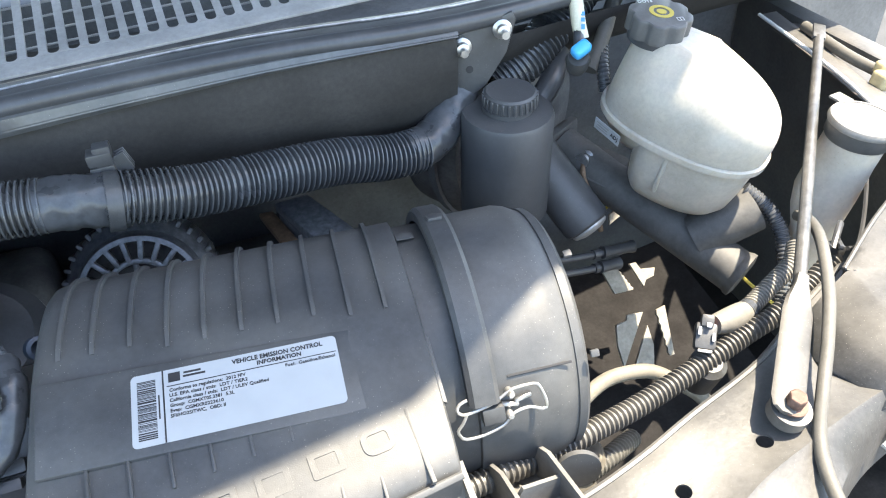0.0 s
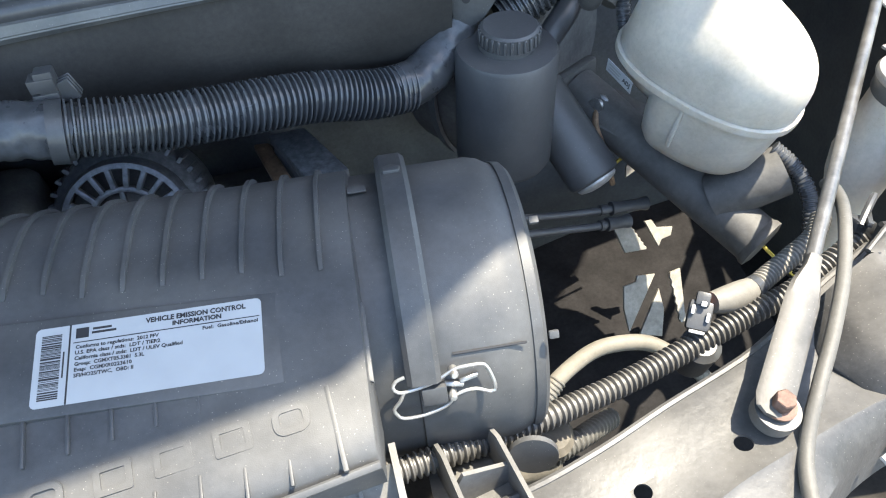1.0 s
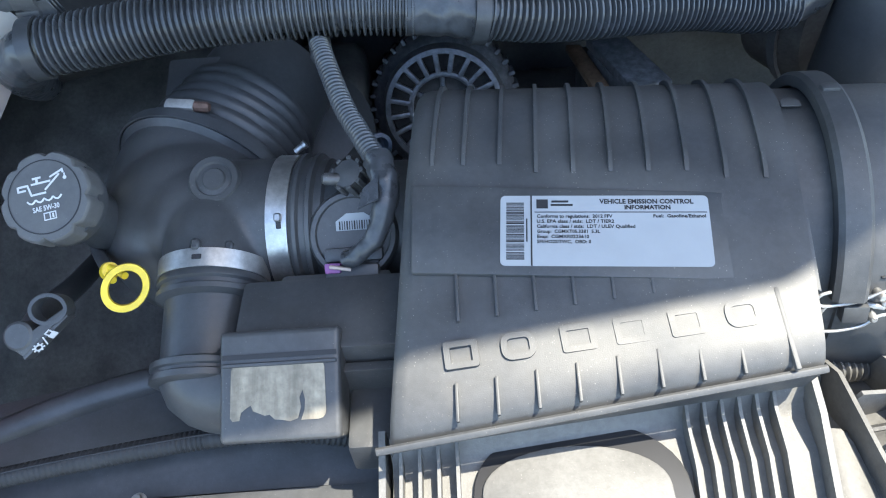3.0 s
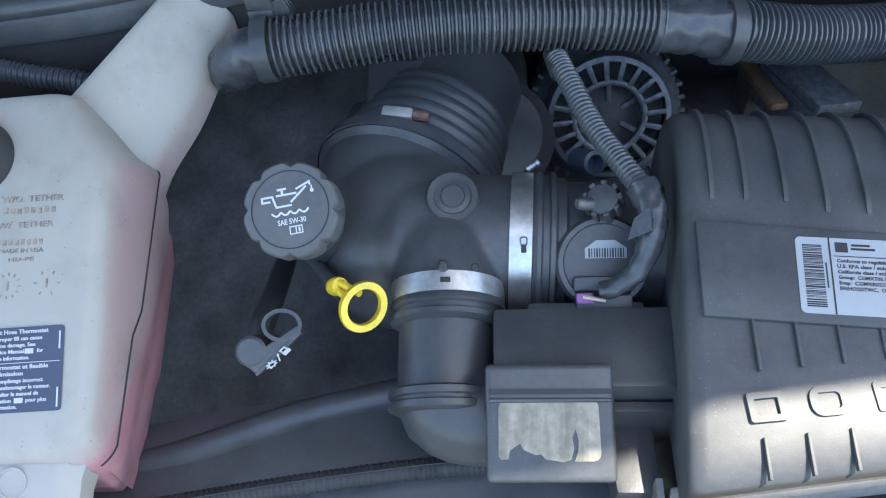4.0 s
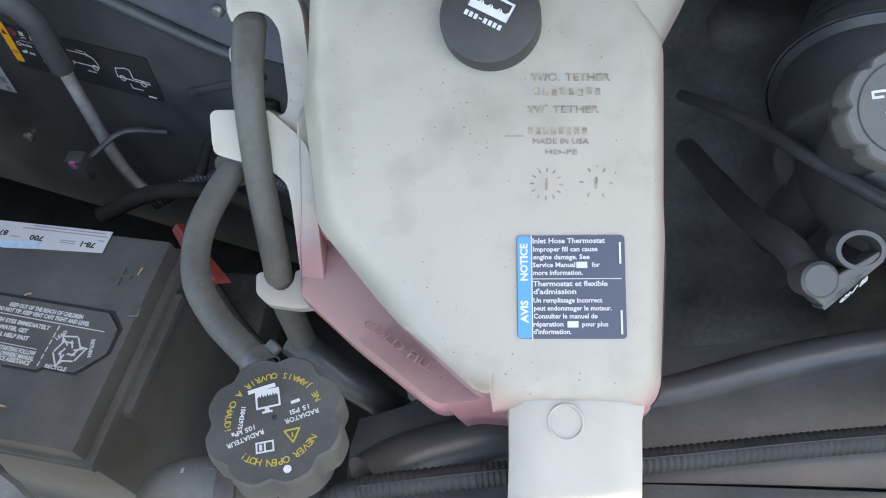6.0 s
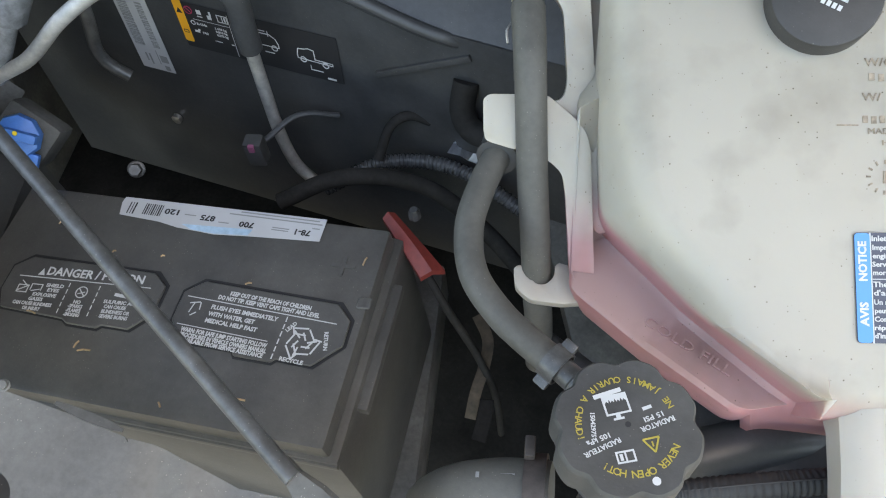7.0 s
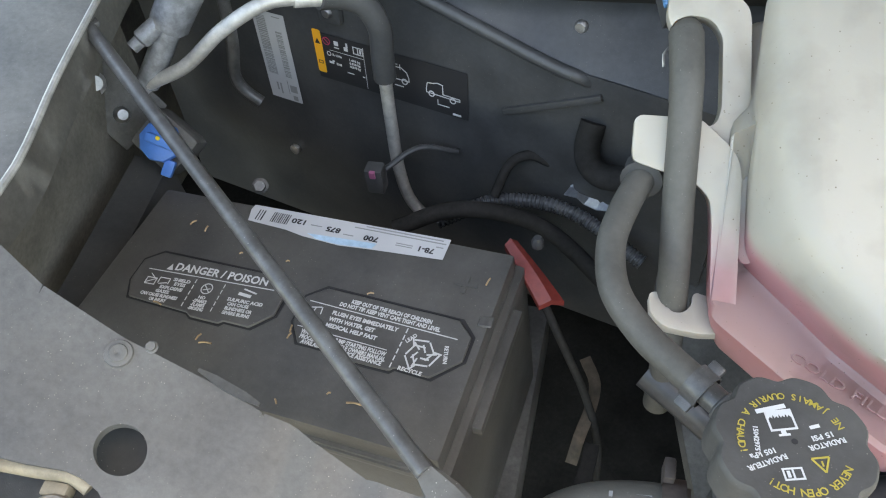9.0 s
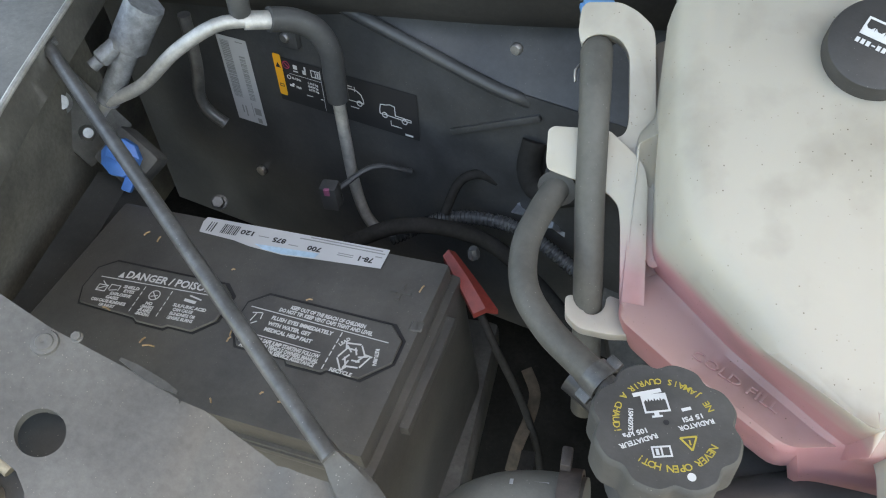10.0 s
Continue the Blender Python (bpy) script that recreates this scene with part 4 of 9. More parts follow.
part("barcode_number", bars(e1, [(-0.0452, 0.0, 0.0008, 0.015)]), INK, lab, smooth=0)
part("maker_mark", bars(e1, [(-0.0360, 0.0172, 0.0068, 0.0060)]), INK, lab, smooth=0)
part("maker_name", bars(e1, [(-0.0255, 0.0188, 0.010, 0.0013), (-0.0245, 0.0165, 0.013, 0.0013)]), INK, lab, smooth=0)
for s, x, y, size, w, al in (("VEHICLE EMISSION CONTROL", 0.0250, 0.0187, 0.0042, 0.0545, "CENTER"), ("INFORMATION", 0.0255, 0.0148, 0.0038, 0.0265, "CENTER")):
    part("print", words(s, size, at2(e1, x, y), al, bold=0.00012, width=w), INK, lab, smooth=0)
for s, x, y, size, w in (("Fuel:  Gasoline/Ethanol", 0.0435, 0.0092, 0.0030, 0.030), ("Conforms to regulations:  2012 FFV", -0.0172, 0.0090, 0.0030, 0.044), ("U.S. EPA class / stds:  LDT / TIER2", -0.0168, 0.0057, 0.0030, 0.045), ("California class / stds:  LDT / ULEV Qualified", -0.0108, 0.0024, 0.0030, 0.057), ("Group:  CGMXT05.3381  5.3L", -0.0210, -0.0009, 0.0030, 0.0365), ("Evap:  CGMXR0223610", -0.0242, -0.0042, 0.0030, 0.030), ("SFI/HO2S/TWC,  OBD: II", -0.0237, -0.0075, 0.0030, 0.031)):
    part("print", words(s, size, at2(e1, x, y), width=w, bold=0.00005), INK, lab, smooth=0)

# ribbed intake duct below the lid's front edge
duct = thing("intake_duct", (-0.04, 0.22, 1.05), "ribbed dark plastic cold air duct under the air cleaner", "duct")


def front_y(x):
    return 0.222 + (x + 0.158) * 0.118


DTOP = [(x, front_y(x) + 0.012, 1.145) for x in (-0.165, -0.10, -0.03, 0.04, 0.086)]
part("shell", sheet(smooth_rows([DTOP, [(x, y - 0.010, 1.126) for x, y, z in DTOP], [(x, y - 0.018, 1.1215) for x, y, z in DTOP], [(x, y - 0.040, 1.1215) for x, y, z in DTOP], [(x, y - 0.132, 1.079) for x, y, z in DTOP]]), 0.02), DUSTPL, duct)


def fin(x, h0, h1):
    y = front_y(x)
    poly = [(y + 0.006, 1.140), (y - 0.004, 1.133 + h0), (y - 0.030, 1.122 + h1), (y - 0.12, 1.078 + h1), (y - 0.12, 1.050), (y - 0.005, 1.095)]
    return loft([[(x - 0.0010, a, b) for a, b in poly], [(x + 0.0010, a, b) for a, b in poly]])


for x in (-0.159, -0.148, -0.137, -0.126, 0.010, 0.0205, 0.031, 0.0415, 0.052, 0.0625):
    part("fin", fin(x, 0.002, 0.010), DUSTPL, duct)
def arched(cx, w, y0, h, yb):
    """A plan outline with a straight front and an arched back."""
    return [(cx + w, yb), *[(cx + w * math.cos(math.pi * i / 20), y0 + h * math.sin(math.pi * i / 20) ** 0.95) for i in range(21)], (cx - w, yb)]


# Black slab, proud of the shell, paints the shadow in the arched recess.
part("recess_shade", prism(arched(-0.0560, 0.0620, 0.204, 0.044, 0.10), 0.03, Matrix.Translation((0, 0, 1.0960)), 0.001), INK, duct, "black arched slab drawing the shaded recess")
part("hump", prism(arched(-0.0590, 0.0540, 0.204, 0.027, 0.10), 0.03, Matrix.Translation((0, 0, 1.0990)), 0.002), DUSTPL, duct, "arched raised inlet moulding")
part("end_wall", loft([[(x, a, b) for a, b in ((0.272, 1.150), (0.236, 1.142), (0.12, 1.09), (0.12, 1.03), (0.27, 1.03))] for x in (0.083, 0.087)]), DUSTPL, duct)
part("end_wall", loft([[(x, a, b) for a, b in ((0.24, 1.142), (0.20, 1.130), (0.10, 1.08), (0.10, 1.03), (0.24, 1.03))] for x in (-0.172, -0.168)]), DUSTPL, duct)

# ribbed bracket and rusty bolt beside it
brk = thing("shroud_bracket", (0.14, 0.24, 1.09), "grey ribbed plastic bracket bolted to the radiator support", "bracket")
part("plate", sheet(smooth_rows([[(0.105, 0.29, 1.075), (0.155, 0.295, 1.08)], [(0.103, 0.25, 1.088), (0.158, 0.255, 1.095)], [(0.100, 0.20, 1.092), (0.165, 0.20, 1.099)], [(0.098, 0.12, 1.085), (0.17, 0.12, 1.094)]]), 0.004), DUSTPL, brk)
part("shelf", sheet(smooth_rows([[(0.088, 0.235, 1.085), (0.095, 0.245, 1.10), (0.112, 0.243, 1.102), (0.120, 0.228, 1.09)], [(0.088, 0.205, 1.088), (0.095, 0.207, 1.098), (0.112, 0.207, 1.10), (0.122, 0.203, 1.092)], [(0.088, 0.12, 1.075), (0.095, 0.12, 1.08), (0.112, 0.12, 1.082), (0.13, 0.12, 1.08)]]), 0.004), DUSTPL, brk)


def wall(a, b, z0, z1, w=0.0028):
    a, b = Vector((*a, 0)), Vector((*b, 0))
    n = Vector((a.y - b.y, b.x - a.x, 0)).normalized() * w / 2
    return loft([[Vector((p.x, p.y, z)) + s * n for s, z in ((-1, z0), (1, z0), (1, h), (-1, h))] for p, h in ((a, z1), (a.lerp(b, 0.12), z1 + 0.008), (b, z1))])


for a, b in (((0.112, 0.288), (0.128, 0.17)), ((0.147, 0.292), (0.168, 0.17)), ((0.118, 0.258), (0.152, 0.263)), ((0.123, 0.225), (0.160, 0.230))):
    part("web", wall(a, b, 1.07, 1.112), DUSTPL, brk)
part("lug", lathe([(0.0, 0), (0.016, 0), (0.016, 0.004), (0, 0.004)], ax((0.172, 0.276, 1.094), (-0.25, -0.95, 0.15)), 24), GREYPL, brk)
hexbolt("bolt", (0.1435, 0.206, 1.0975), (0, -0.1, 1), 0.0075, brk, RUST, 1.75, "rusty flange bolt")


# ---- intake plumbing ----
maf = thing("air_flow_duct", (-0.2, 0.41, 1.1), "black plastic intake duct with the air flow sensor", "duct")
XD = Vector((1, -0.06, 0)).normalized()
MC = Vector((-0.241, 0.417, 1.137))


def along(d):
    return MC + XD * d


mm = ax(MC, XD, (0, 1, 0))
part("tube", lathe([(0.0500, 0.004), (0.0515, 0.009), (0.0535, 0.011), (0.0535, 0.0135), (0.0505, 0.015), (0.0505, 0.019), (0.053, 0.020), (0.053, 0.023), (0.049, 0.025), (0.049, 0.030), (0.046, 0.032), (0.046, 0.125)], mm, 48), BLACK, maf)
sm = ax((-0.190, 0.375, 1.168), (0.02, -0.62, 0.78))
sensor = part("sensor_flange", lathe([(0.0, -0.02), (0.031, -0.02), (0.031, 0.0), (0.029, 0.003), (0.026, 0.003), (0.025, 0.001), (0.0, 0.001)], sm, 40), BLACK, maf, "round black sensor mount")
part("sensor_body", rbox((0.040, 0.010, 0.008), at2(sm, 0, -0.0135, 0.003), 0.003), DARKPL, maf)
tag = part("sensor_tag", prism([(-0.0135, -0.0055), (0.0135, -0.0055), (0.0135, 0.001), (0.006, 0.0062), (-0.006, 0.0062), (-0.0135, 0.001)], 0.0005, at2(sm, 0.002, 0.0085, 0.0012)), PAPER, maf, "white barcode tag", smooth=0)
part("barcode", bars(at2(sm, 0.002, 0.0085, 0.0019), [(-0.0108 + 0.0017 * i, -0.002, 0.0006 + 0.0004 * (i % 3 == 0), 0.006) for i in range(14)]), INK, tag, smooth=0)["kind"] = "stuff"
part("plug", rbox((0.036, 0.012, 0.012), at2(sm, -0.001, -0.0265, 0.005), 0.002), DARKPL, maf)
part("plug_seal", rbox((0.011, 0.0070, 0.008), at2(sm, -0.0135, -0.0225, 0.0095), 0.0015), PURPLE, maf, "purple connector lock")
part("plug_clip", tube([sm @ Vector(p) for p in ((-0.004, -0.029, 0.008), (-0.004, -0.034, 0.008), (0.008, -0.034, 0.008), (0.008, -0.029, 0.008))], 0.0012, 6, 0.004), DARKPL, maf)
part("plug_wire", tube([sm @ Vector(p) for p in ((-0.015, -0.0215, 0.0145), (-0.009, -0.0225, 0.0154), (-0.001, -0.0240, 0.0145))], 0.0013, 6, 0.004), mat("cream_wire", (0.55, 0.42, 0.34)), maf, "cream wire")
nut = part("spring_nut", lathe([(0.004, 0), (0.0105, 0), (0.0105, 0.012), (0.004, 0.014)], ax((-0.187, 0.405, 1.190), (-0.3, -0.3, 0.9)), 10), GREYPL, maf, "ribbed grey push nut")
for i in range(9):
    a = i * 2 * math.pi / 9
    part("nut_fin", rbox((0.0028, 0.004, 0.013), ax((-0.187, 0.405, 1.190), (-0.3, -0.3, 0.9)) @ Matrix.Rotation(a, 4, "Z") @ Matrix.Translation((0.0115, 0, 0.007)), 0.0006, 1), GREYPL, nut)
part("stud", lathe([(0.0042, 0), (0.0042, 0.012), (0.003, 0.014)], ax((-0.194, 0.401, 1.196), (-0.9, -0.2, 0.3)), 10), ROD, nut)

# hose clamp with bright band
clamp_a = thing("hose_clamp", (-0.241, 0.417, 1.19), "wide bright steel hose clamp on the intake duct", "clamp", group="hose clamps")
part("band", lathe([(0.0470, -0.0075), (0.0526, -0.0075), (0.0526, 0.0075), (0.0470, 0.0075)], mm, 56, cap=False), STEEL, clamp_a)
part("screw", lathe([(0.0025, 0), (0.0025, 0.007), (0.0033, 0.0075), (0.0033, 0.010)], ax((-0.236, 0.452, 1.179), (0.8, 0.3, 0.4)), 10), DULLST, clamp_a)
part("slot", rbox((0.0035, 0.007, 0.0012), ax(MC + (Vector((0, -0.66, 0.75)) * 0.0529), (0, -0.66, 0.75)), 0.0004, 1), INK, clamp_a)
part("ear", rbox((0.005, 0.006, 0.004), ax(MC + (Vector((0, -0.60, 0.80)) * 0.054), (0, -0.60, 0.8)), 0.001, 1), DULLST, clamp_a)

# elbow, bellows and throttle throat
elbow = thing("intake_elbow", (-0.32, 0.44, 1.1), "black moulded intake elbow with a ribbed bellows", "duct")
bel = ax((-0.332, 0.494, 1.112), (0.30, 0.93, 0.06), (1, 0, 0))


def ball(c, r, sq=1.0, seg=28):
    """A rounded lump about c, sq times as tall as wide."""
    return lathe([(r * math.sin(math.pi * i / 16), -r * sq * math.cos(math.pi * i / 16)) for i in range(17)], ax(c, (0, 0, 1)), seg)


def blended(ob, voxel, rounds):
    """Melt overlapping lumps of one moulding into one skin."""
    m1 = ob.modifiers.new("skin", "REMESH")
    m1.mode, m1.voxel_size, m1.use_smooth_shade = "VOXEL", voxel, True
    m2 = ob.modifiers.new("soften", "SMOOTH")
    m2.factor, m2.iterations = 0.5, rounds
    return ob


BR = [(-0.300, 0.432, 1.146), (-0.294, 0.395, 1.150), (-0.2925, 0.366, 1.1440)]
blended(part("tube", join(lathe([(0.0505, -0.004), (0.0505, 0.065), (0.048, 0.085), (0.040, 0.102), (0.025, 0.112), (0.0, 0.115)], ax(MC, -XD, (0, 1, 0)), 48), ball((-0.328, 0.443, 1.117), 0.072, 0.96), lathe([(0.064, -0.06), (0.0725, -0.012), (0.0725, 0.0)], bel, 48), tube(BR, 0.0365, 36, 0.006)), BLACK, elbow), 0.0022, 14)
bm_ = ax((-0.2875, 0.4163, 1.1905), (0.03, -0.40, 0.92))
part("boss", lathe([(0.0185, -0.012), (0.0185, -0.001), (0.0170, 0.0015), (0.013, 0.0015), (0.012, 0.0000), (0.0085, 0.0005), (0.0075, 0.002), (0.0, 0.002)], bm_, 32), BLACK, elbow, "round moulded boss")
prof = [(0.066, -0.008), (0.0735, -0.003), (0.0775, 0.0), (0.0775, 0.009), (0.073, 0.011)]
for i in range(6):
    y = 0.014 + i * 0.0125
    prof += [(0.0705 - 0.0014 * i, y), (0.0710 - 0.0014 * i, y + 0.003), (0.0705 - 0.0014 * i, y + 0.006), (0.065 - 0.0012 * i, y + 0.0085)]
prof += [(0.060, 0.095), (0.058, 0.14)]
part("bellows", lathe(prof, bel, 56), RUBBER, elbow, "ribbed black rubber bellows")
clamp_c = thing("worm_clamp", (-0.33, 0.52, 1.185), "steel worm-drive hose clamp on the bellows", "clamp")
part("band", lathe([(0.0785, 0.000), (0.0800, 0.000), (0.0800, 0.009), (0.0785, 0.009)], bel, 56, cap=False), RUBBER, clamp_c)
wm = ax((-0.331, 0.506, 1.1865), (0, -0.25, 0.97), (1, -0.16, 0))
part("housing", rbox((0.024, 0.0095, 0.008), at2(wm, 0, 0, 0.002), 0.0025), ALU, clamp_c)
part("worm_screw", lathe([(0.0042, 0), (0.0042, 0.010), (0.003, 0.012)], wm @ ax((0.012, 0, 0.002), (1, 0, 0), (0, 1, 0)), 8), RUST, clamp_c, "rusty worm screw")
throttle = thing("throttle_cover", (-0.25, 0.60, 1.08), "dark plastic engine cover behind the intake bellows", "engine cover")
part("shell", lathe([(0.0, 0.03), (0.045, 0.028), (0.06, 0.012), (0.065, -0.06)], ax((-0.262, 0.615, 1.06), (0.15, -0.55, 0.82)), 32), DARKPL, throttle)
part("block", box((-0.42, 0.64, 0.90), (-0.22, 0.80, 1.05), 0.03, 3), UNDER, throttle)
part("tab", rbox((0.055, 0.05, 0.01), ax((-0.335, 0.565, 1.165), (0, -0.3, 0.95)), 0.004), DARKPL, throttle)

# lower air pipe
PD = Vector((0, -0.94, -0.345)).normalized()
pipe = thing("air_pipe", (-0.293, 0.30, 1.08), "smooth black plastic resonator pipe", "pipe")
pm = ax((-0.2925, 0.364, 1.1425), PD, (1, 0, 0))
part("collar", lathe([(0.034, -0.004), (0.0385, 0.004), (0.0385, 0.0075), (0.0365, 0.009), (0.0365, 0.012), (0.0385, 0.013), (0.0385, 0.0165), (0.034, 0.019)], pm, 44), BLACK, pipe)
part("tube", lathe([(0.0325, 0.015), (0.0325, 0.062)], pm, 44), BLACK, pipe)
part("flange", lathe([(0.033, 0.060), (0.0385, 0.062), (0.0385, 0.066), (0.0365, 0.067), (0.0365, 0.069), (0.0385, 0.070), (0.0385, 0.074), (0.034, 0.076)], pm, 44), BLACK, pipe)
pe = pm @ Vector((0, 0, 0.066))
part("elbow", tube([pe, pm @ Vector((0.001, 0, 0.069)), pm @ Vector((0.005, 0, 0.072)), pm @ Vector((0.013, 0, 0.074)), pm @ Vector((0.030, 0, 0.075)), pm @ Vector((0.07, 0, 0.075))], 0.0330, 36, 0.005), BLACK, pipe)
clamp_b = thing("hose_clamp", (-0.2925, 0.364, 1.18), "wide bright steel hose clamp on the branch pipe", "clamp", group="hose clamps")
part("band", lathe([(0.0340, -0.0105), (0.0385, -0.0105), (0.0385, 0.0025), (0.0340, 0.0025)], pm, 48, cap=False), STEEL, clamp_b)
part("slot", rbox((0.0065, 0.0035, 0.0012), ax(Vector((-0.2915, 0.364, 1.1425)) - PD * 0.004 + Vector((0, -0.345, 0.94)) * 0.0388, (0, -0.345, 0.94)), 0.0004, 1), INK, clamp_b)
for dx in (0.0, 0.02):
    part("ear", rbox((0.006, 0.008, 0.006), ax(Vector((-0.293 + dx, 0.364, 1.1425)) - PD * 0.013 + Vector((0, -0.345, 0.94)) * (0.037 - dx * 0.4), (0, -0.345, 0.94)), 0.0015, 1), BLACK, clamp_b)

# resonator box with the weathered sticker
reso = thing("resonator_box", (-0.22, 0.28, 1.05), "black plastic resonator box with a weathered sticker", "air box")
part("rear_block", join(box((-0.262, 0.285, 1.04), (-0.150, 0.342, 1.166), 0.004), box((-0.240, 0.335, 1.06), (-0.165, 0.352, 1.158), 0.004)), BLACK, reso)
part("flange", box((-0.268, 0.2765, 1.118), (-0.150, 0.283, 1.152), 0.001), BLACK, reso)
tm_ = ax((-0.230, 0.2655, 1.1600), (0, -0.475, 0.88))
cover = part("cover", join(rbox((0.074, 0.067, 0.03), at2(tm_, 0, 0, -0.015), 0.004, 3)), BLACK, reso, "raised slanted cover")
part("skirt", loft([[(x, y, z) for x, y, z in ((-0.267, 0.240, 1.140), (-0.193, 0.240, 1.140), (-0.196, 0.30, 1.16), (-0.264, 0.30, 1.16))], [(-0.260, 0.272, 1.10), (-0.200, 0.272, 1.10), (-0.202, 0.29, 1.10), (-0.258, 0.29, 1.10)]]), BLACK, cover)
part("cover_groove", rbox((0.070, 0.003, 0.001), at2(tm_, 0, 0.0175, 0.0002), 0), INK, cover)
part("cover_ridge", rbox((0.070, 0.0025, 0.0025), at2(tm_, 0, 0.0125, 0.0005), 0.0006, 1), BLACK, cover)
part("side_block", box((-0.193, 0.236, 1.098), (-0.166, 0.288, 1.130), 0.004), BLACK, reso)
random.seed(11)
edge = [(0.0285, 0.0070), (0.0278, 0.0090), (0.0262, 0.0102), (0.0240, 0.0105), (-0.0240, 0.0105), (-0.0262, 0.0102), (-0.0278, 0.0090), (-0.0285, 0.0070), (-0.0290, -0.0205), (-0.0275, -0.0225), (-0.0235, -0.0222), (-0.0225, -0.0175), (-0.0190, -0.0150), (-0.0165, -0.0135), (-0.0150, -0.0170), (-0.0115, -0.0185), (-0.0080, -0.0200), (-0.0050, -0.0195), (-0.002, -0.0225), (0.003, -0.0230), (0.0075, -0.0240), (0.0120, -0.0225), (0.0140, -0.0160), (0.0130, -0.0105), (0.0150, -0.0060), (0.0165, -0.0120), (0.0160, -0.0180), (0.0140, -0.0235), (0.0245, -0.0235), (0.0270, -0.0228), (0.0284, -0.0212), (0.0290, -0.0188)]
part("sticker", prism(edge, 0.0004, at2(tm_, -0.001, 0.002, 0.0003)), TAN, cover, "peeling tan sticker", smooth=0)


# ---- harness hose across the firewall ----
harness = thing("wiring_harness", (-0.1, 0.54, 1.2), "thick black corrugated harness conduit with taped joints", "wiring")
part("conduit", corrugated([(-0.410, 0.510, 1.248), (-0.30, 0.523, 1.252), (-0.20, 0.530, 1.248), (-0.140, 0.531, 1.242)], 0.0215, 0.0048, 30, 0.2), CONDUIT, harness)
part("conduit", corrugated([(-0.088, 0.527, 1.236), (-0.045, 0.535, 1.224), (0.0, 0.549, 1.213), (0.08, 0.574, 1.196), (0.130, 0.584, 1.182), (0.168, 0.594, 1.176)], 0.0212, 0.0048, 30, 0.2), CONDUIT, harness)
part("tape", taped([(-0.146, 0.531, 1.242), (-0.115, 0.530, 1.239), (-0.082, 0.528, 1.231)], 0.0200), TAPE, harness, "wrapped black tape")
part("tape", taped([(-0.53, 0.66, 1.12), (-0.500, 0.612, 1.150), (-0.478, 0.570, 1.184), (-0.458, 0.537, 1.213), (-0.436, 0.518, 1.236), (-0.400, 0.511, 1.249)], 0.0185), TAPE, harness, "wrapped black tape")
part("tape", taped([(0.152, 0.590, 1.178), (0.180, 0.600, 1.180), (0.205, 0.615, 1.196), (0.228, 0.632, 1.222), (0.245, 0.65, 1.25)], 0.0195, taper=0.06), TAPE, harness, "wrapped black tape")
for p, d in (((-0.094, 0.528, 1.234), (0.95, 0.1, -0.2)), ((-0.418, 0.510, 1.247), (1, 0.08, 0.05))):
    cl = part("clip_band", lathe([(0.0195, -0.0055), (0.0230, -0.0055), (0.0230, 0.0055), (0.0195, 0.0055)], ax(p, d), 32, cap=False), BLACK, harness)
    o = Vector(p) + Vector((0.002, 0.018, 0.026))
    part("clip_block", join(rbox((0.013, 0.012, 0.026), Matrix.Translation(o), 0.002), rbox((0.018, 0.014, 0.009), Matrix.Translation(o + Vector((-0.003, 0, -0.007))), 0.0015), rbox((0.018, 0.014, 0.010), Matrix.Translation(o + Vector((-0.003, 0, 0.0035))), 0.0015), *[rbox((0.012, 0.0016, 0.016), Matrix.Translation(o + Vector((0.011, dy, -0.004))) @ Matrix.Rotation(radians(-18), 4, "Y"), 0.0005, 1) for dy in (-0.004, 0.0, 0.004)]), BLACK, cl, "moulded clip")
branch = thing("sensor_wiring", (-0.19, 0.45, 1.2), "thin black corrugated conduit taped to the sensor plug", "wiring")
part("conduit", corrugated([(-0.2135, 0.515, 1.228), (-0.206, 0.490, 1.225), (-0.193, 0.452, 1.218), (-0.178, 0.418, 1.216), (-0.167, 0.395, 1.214)], 0.0078, 0.0034, 18, 0.12), CONDUIT, branch)
part("tape", tube([(-0.2145, 0.523, 1.226), (-0.2125, 0.512, 1.225), (-0.2105, 0.502, 1.2245)], 0.0085, 16, 0.004), TAPE, branch)
part("tape", taped([(-0.168, 0.398, 1.2145), (-0.163, 0.384, 1.211), (-0.164, 0.368, 1.200), (-0.172, 0.355, 1.186), (-0.184, 0.350, 1.176), (-0.194, 0.350, 1.172)], 0.0094, 1500, 0.5, 24), TAPE, branch, "crumpled dark tape")
part("tape_flap", sheet([[(-0.176, 0.372, 1.214), (-0.166, 0.378, 1.219)], [(-0.180, 0.362, 1.206), (-0.166, 0.364, 1.212)]], 0.0008), TAPE, branch)


# ---- alternator and brackets behind ----
alt = thing("alternator", (-0.12, 0.68, 1.0), "cast aluminium alternator with a slotted end housing", "alternator")
VANE = mat("bare_cast_aluminium", (0.24, 0.25, 0.27), 0.42, 0.5, var=0.25, scale=120, bump=0.4, bscale=300)
am = ax((-0.134, 0.700, 1.008), (0.0, -0.88, 0.47), (1, 0, 0))
part("housing", lathe([(0.082, -0.12), (0.084, -0.04), (0.080, -0.030), (0.070, -0.022), (0.069, -0.008), (0.066, -0.001), (0.0605, 0.0), (0.0605, -0.010)], am, 56, cap=False), VANE, alt)
part("inner_ring", lathe([(0.0350, -0.012), (0.0350, -0.002), (0.0365, -0.001), (0.0395, -0.001), (0.0410, -0.002), (0.0410, -0.012)], am, 48, cap=False), VANE, alt, "inner cage ring")
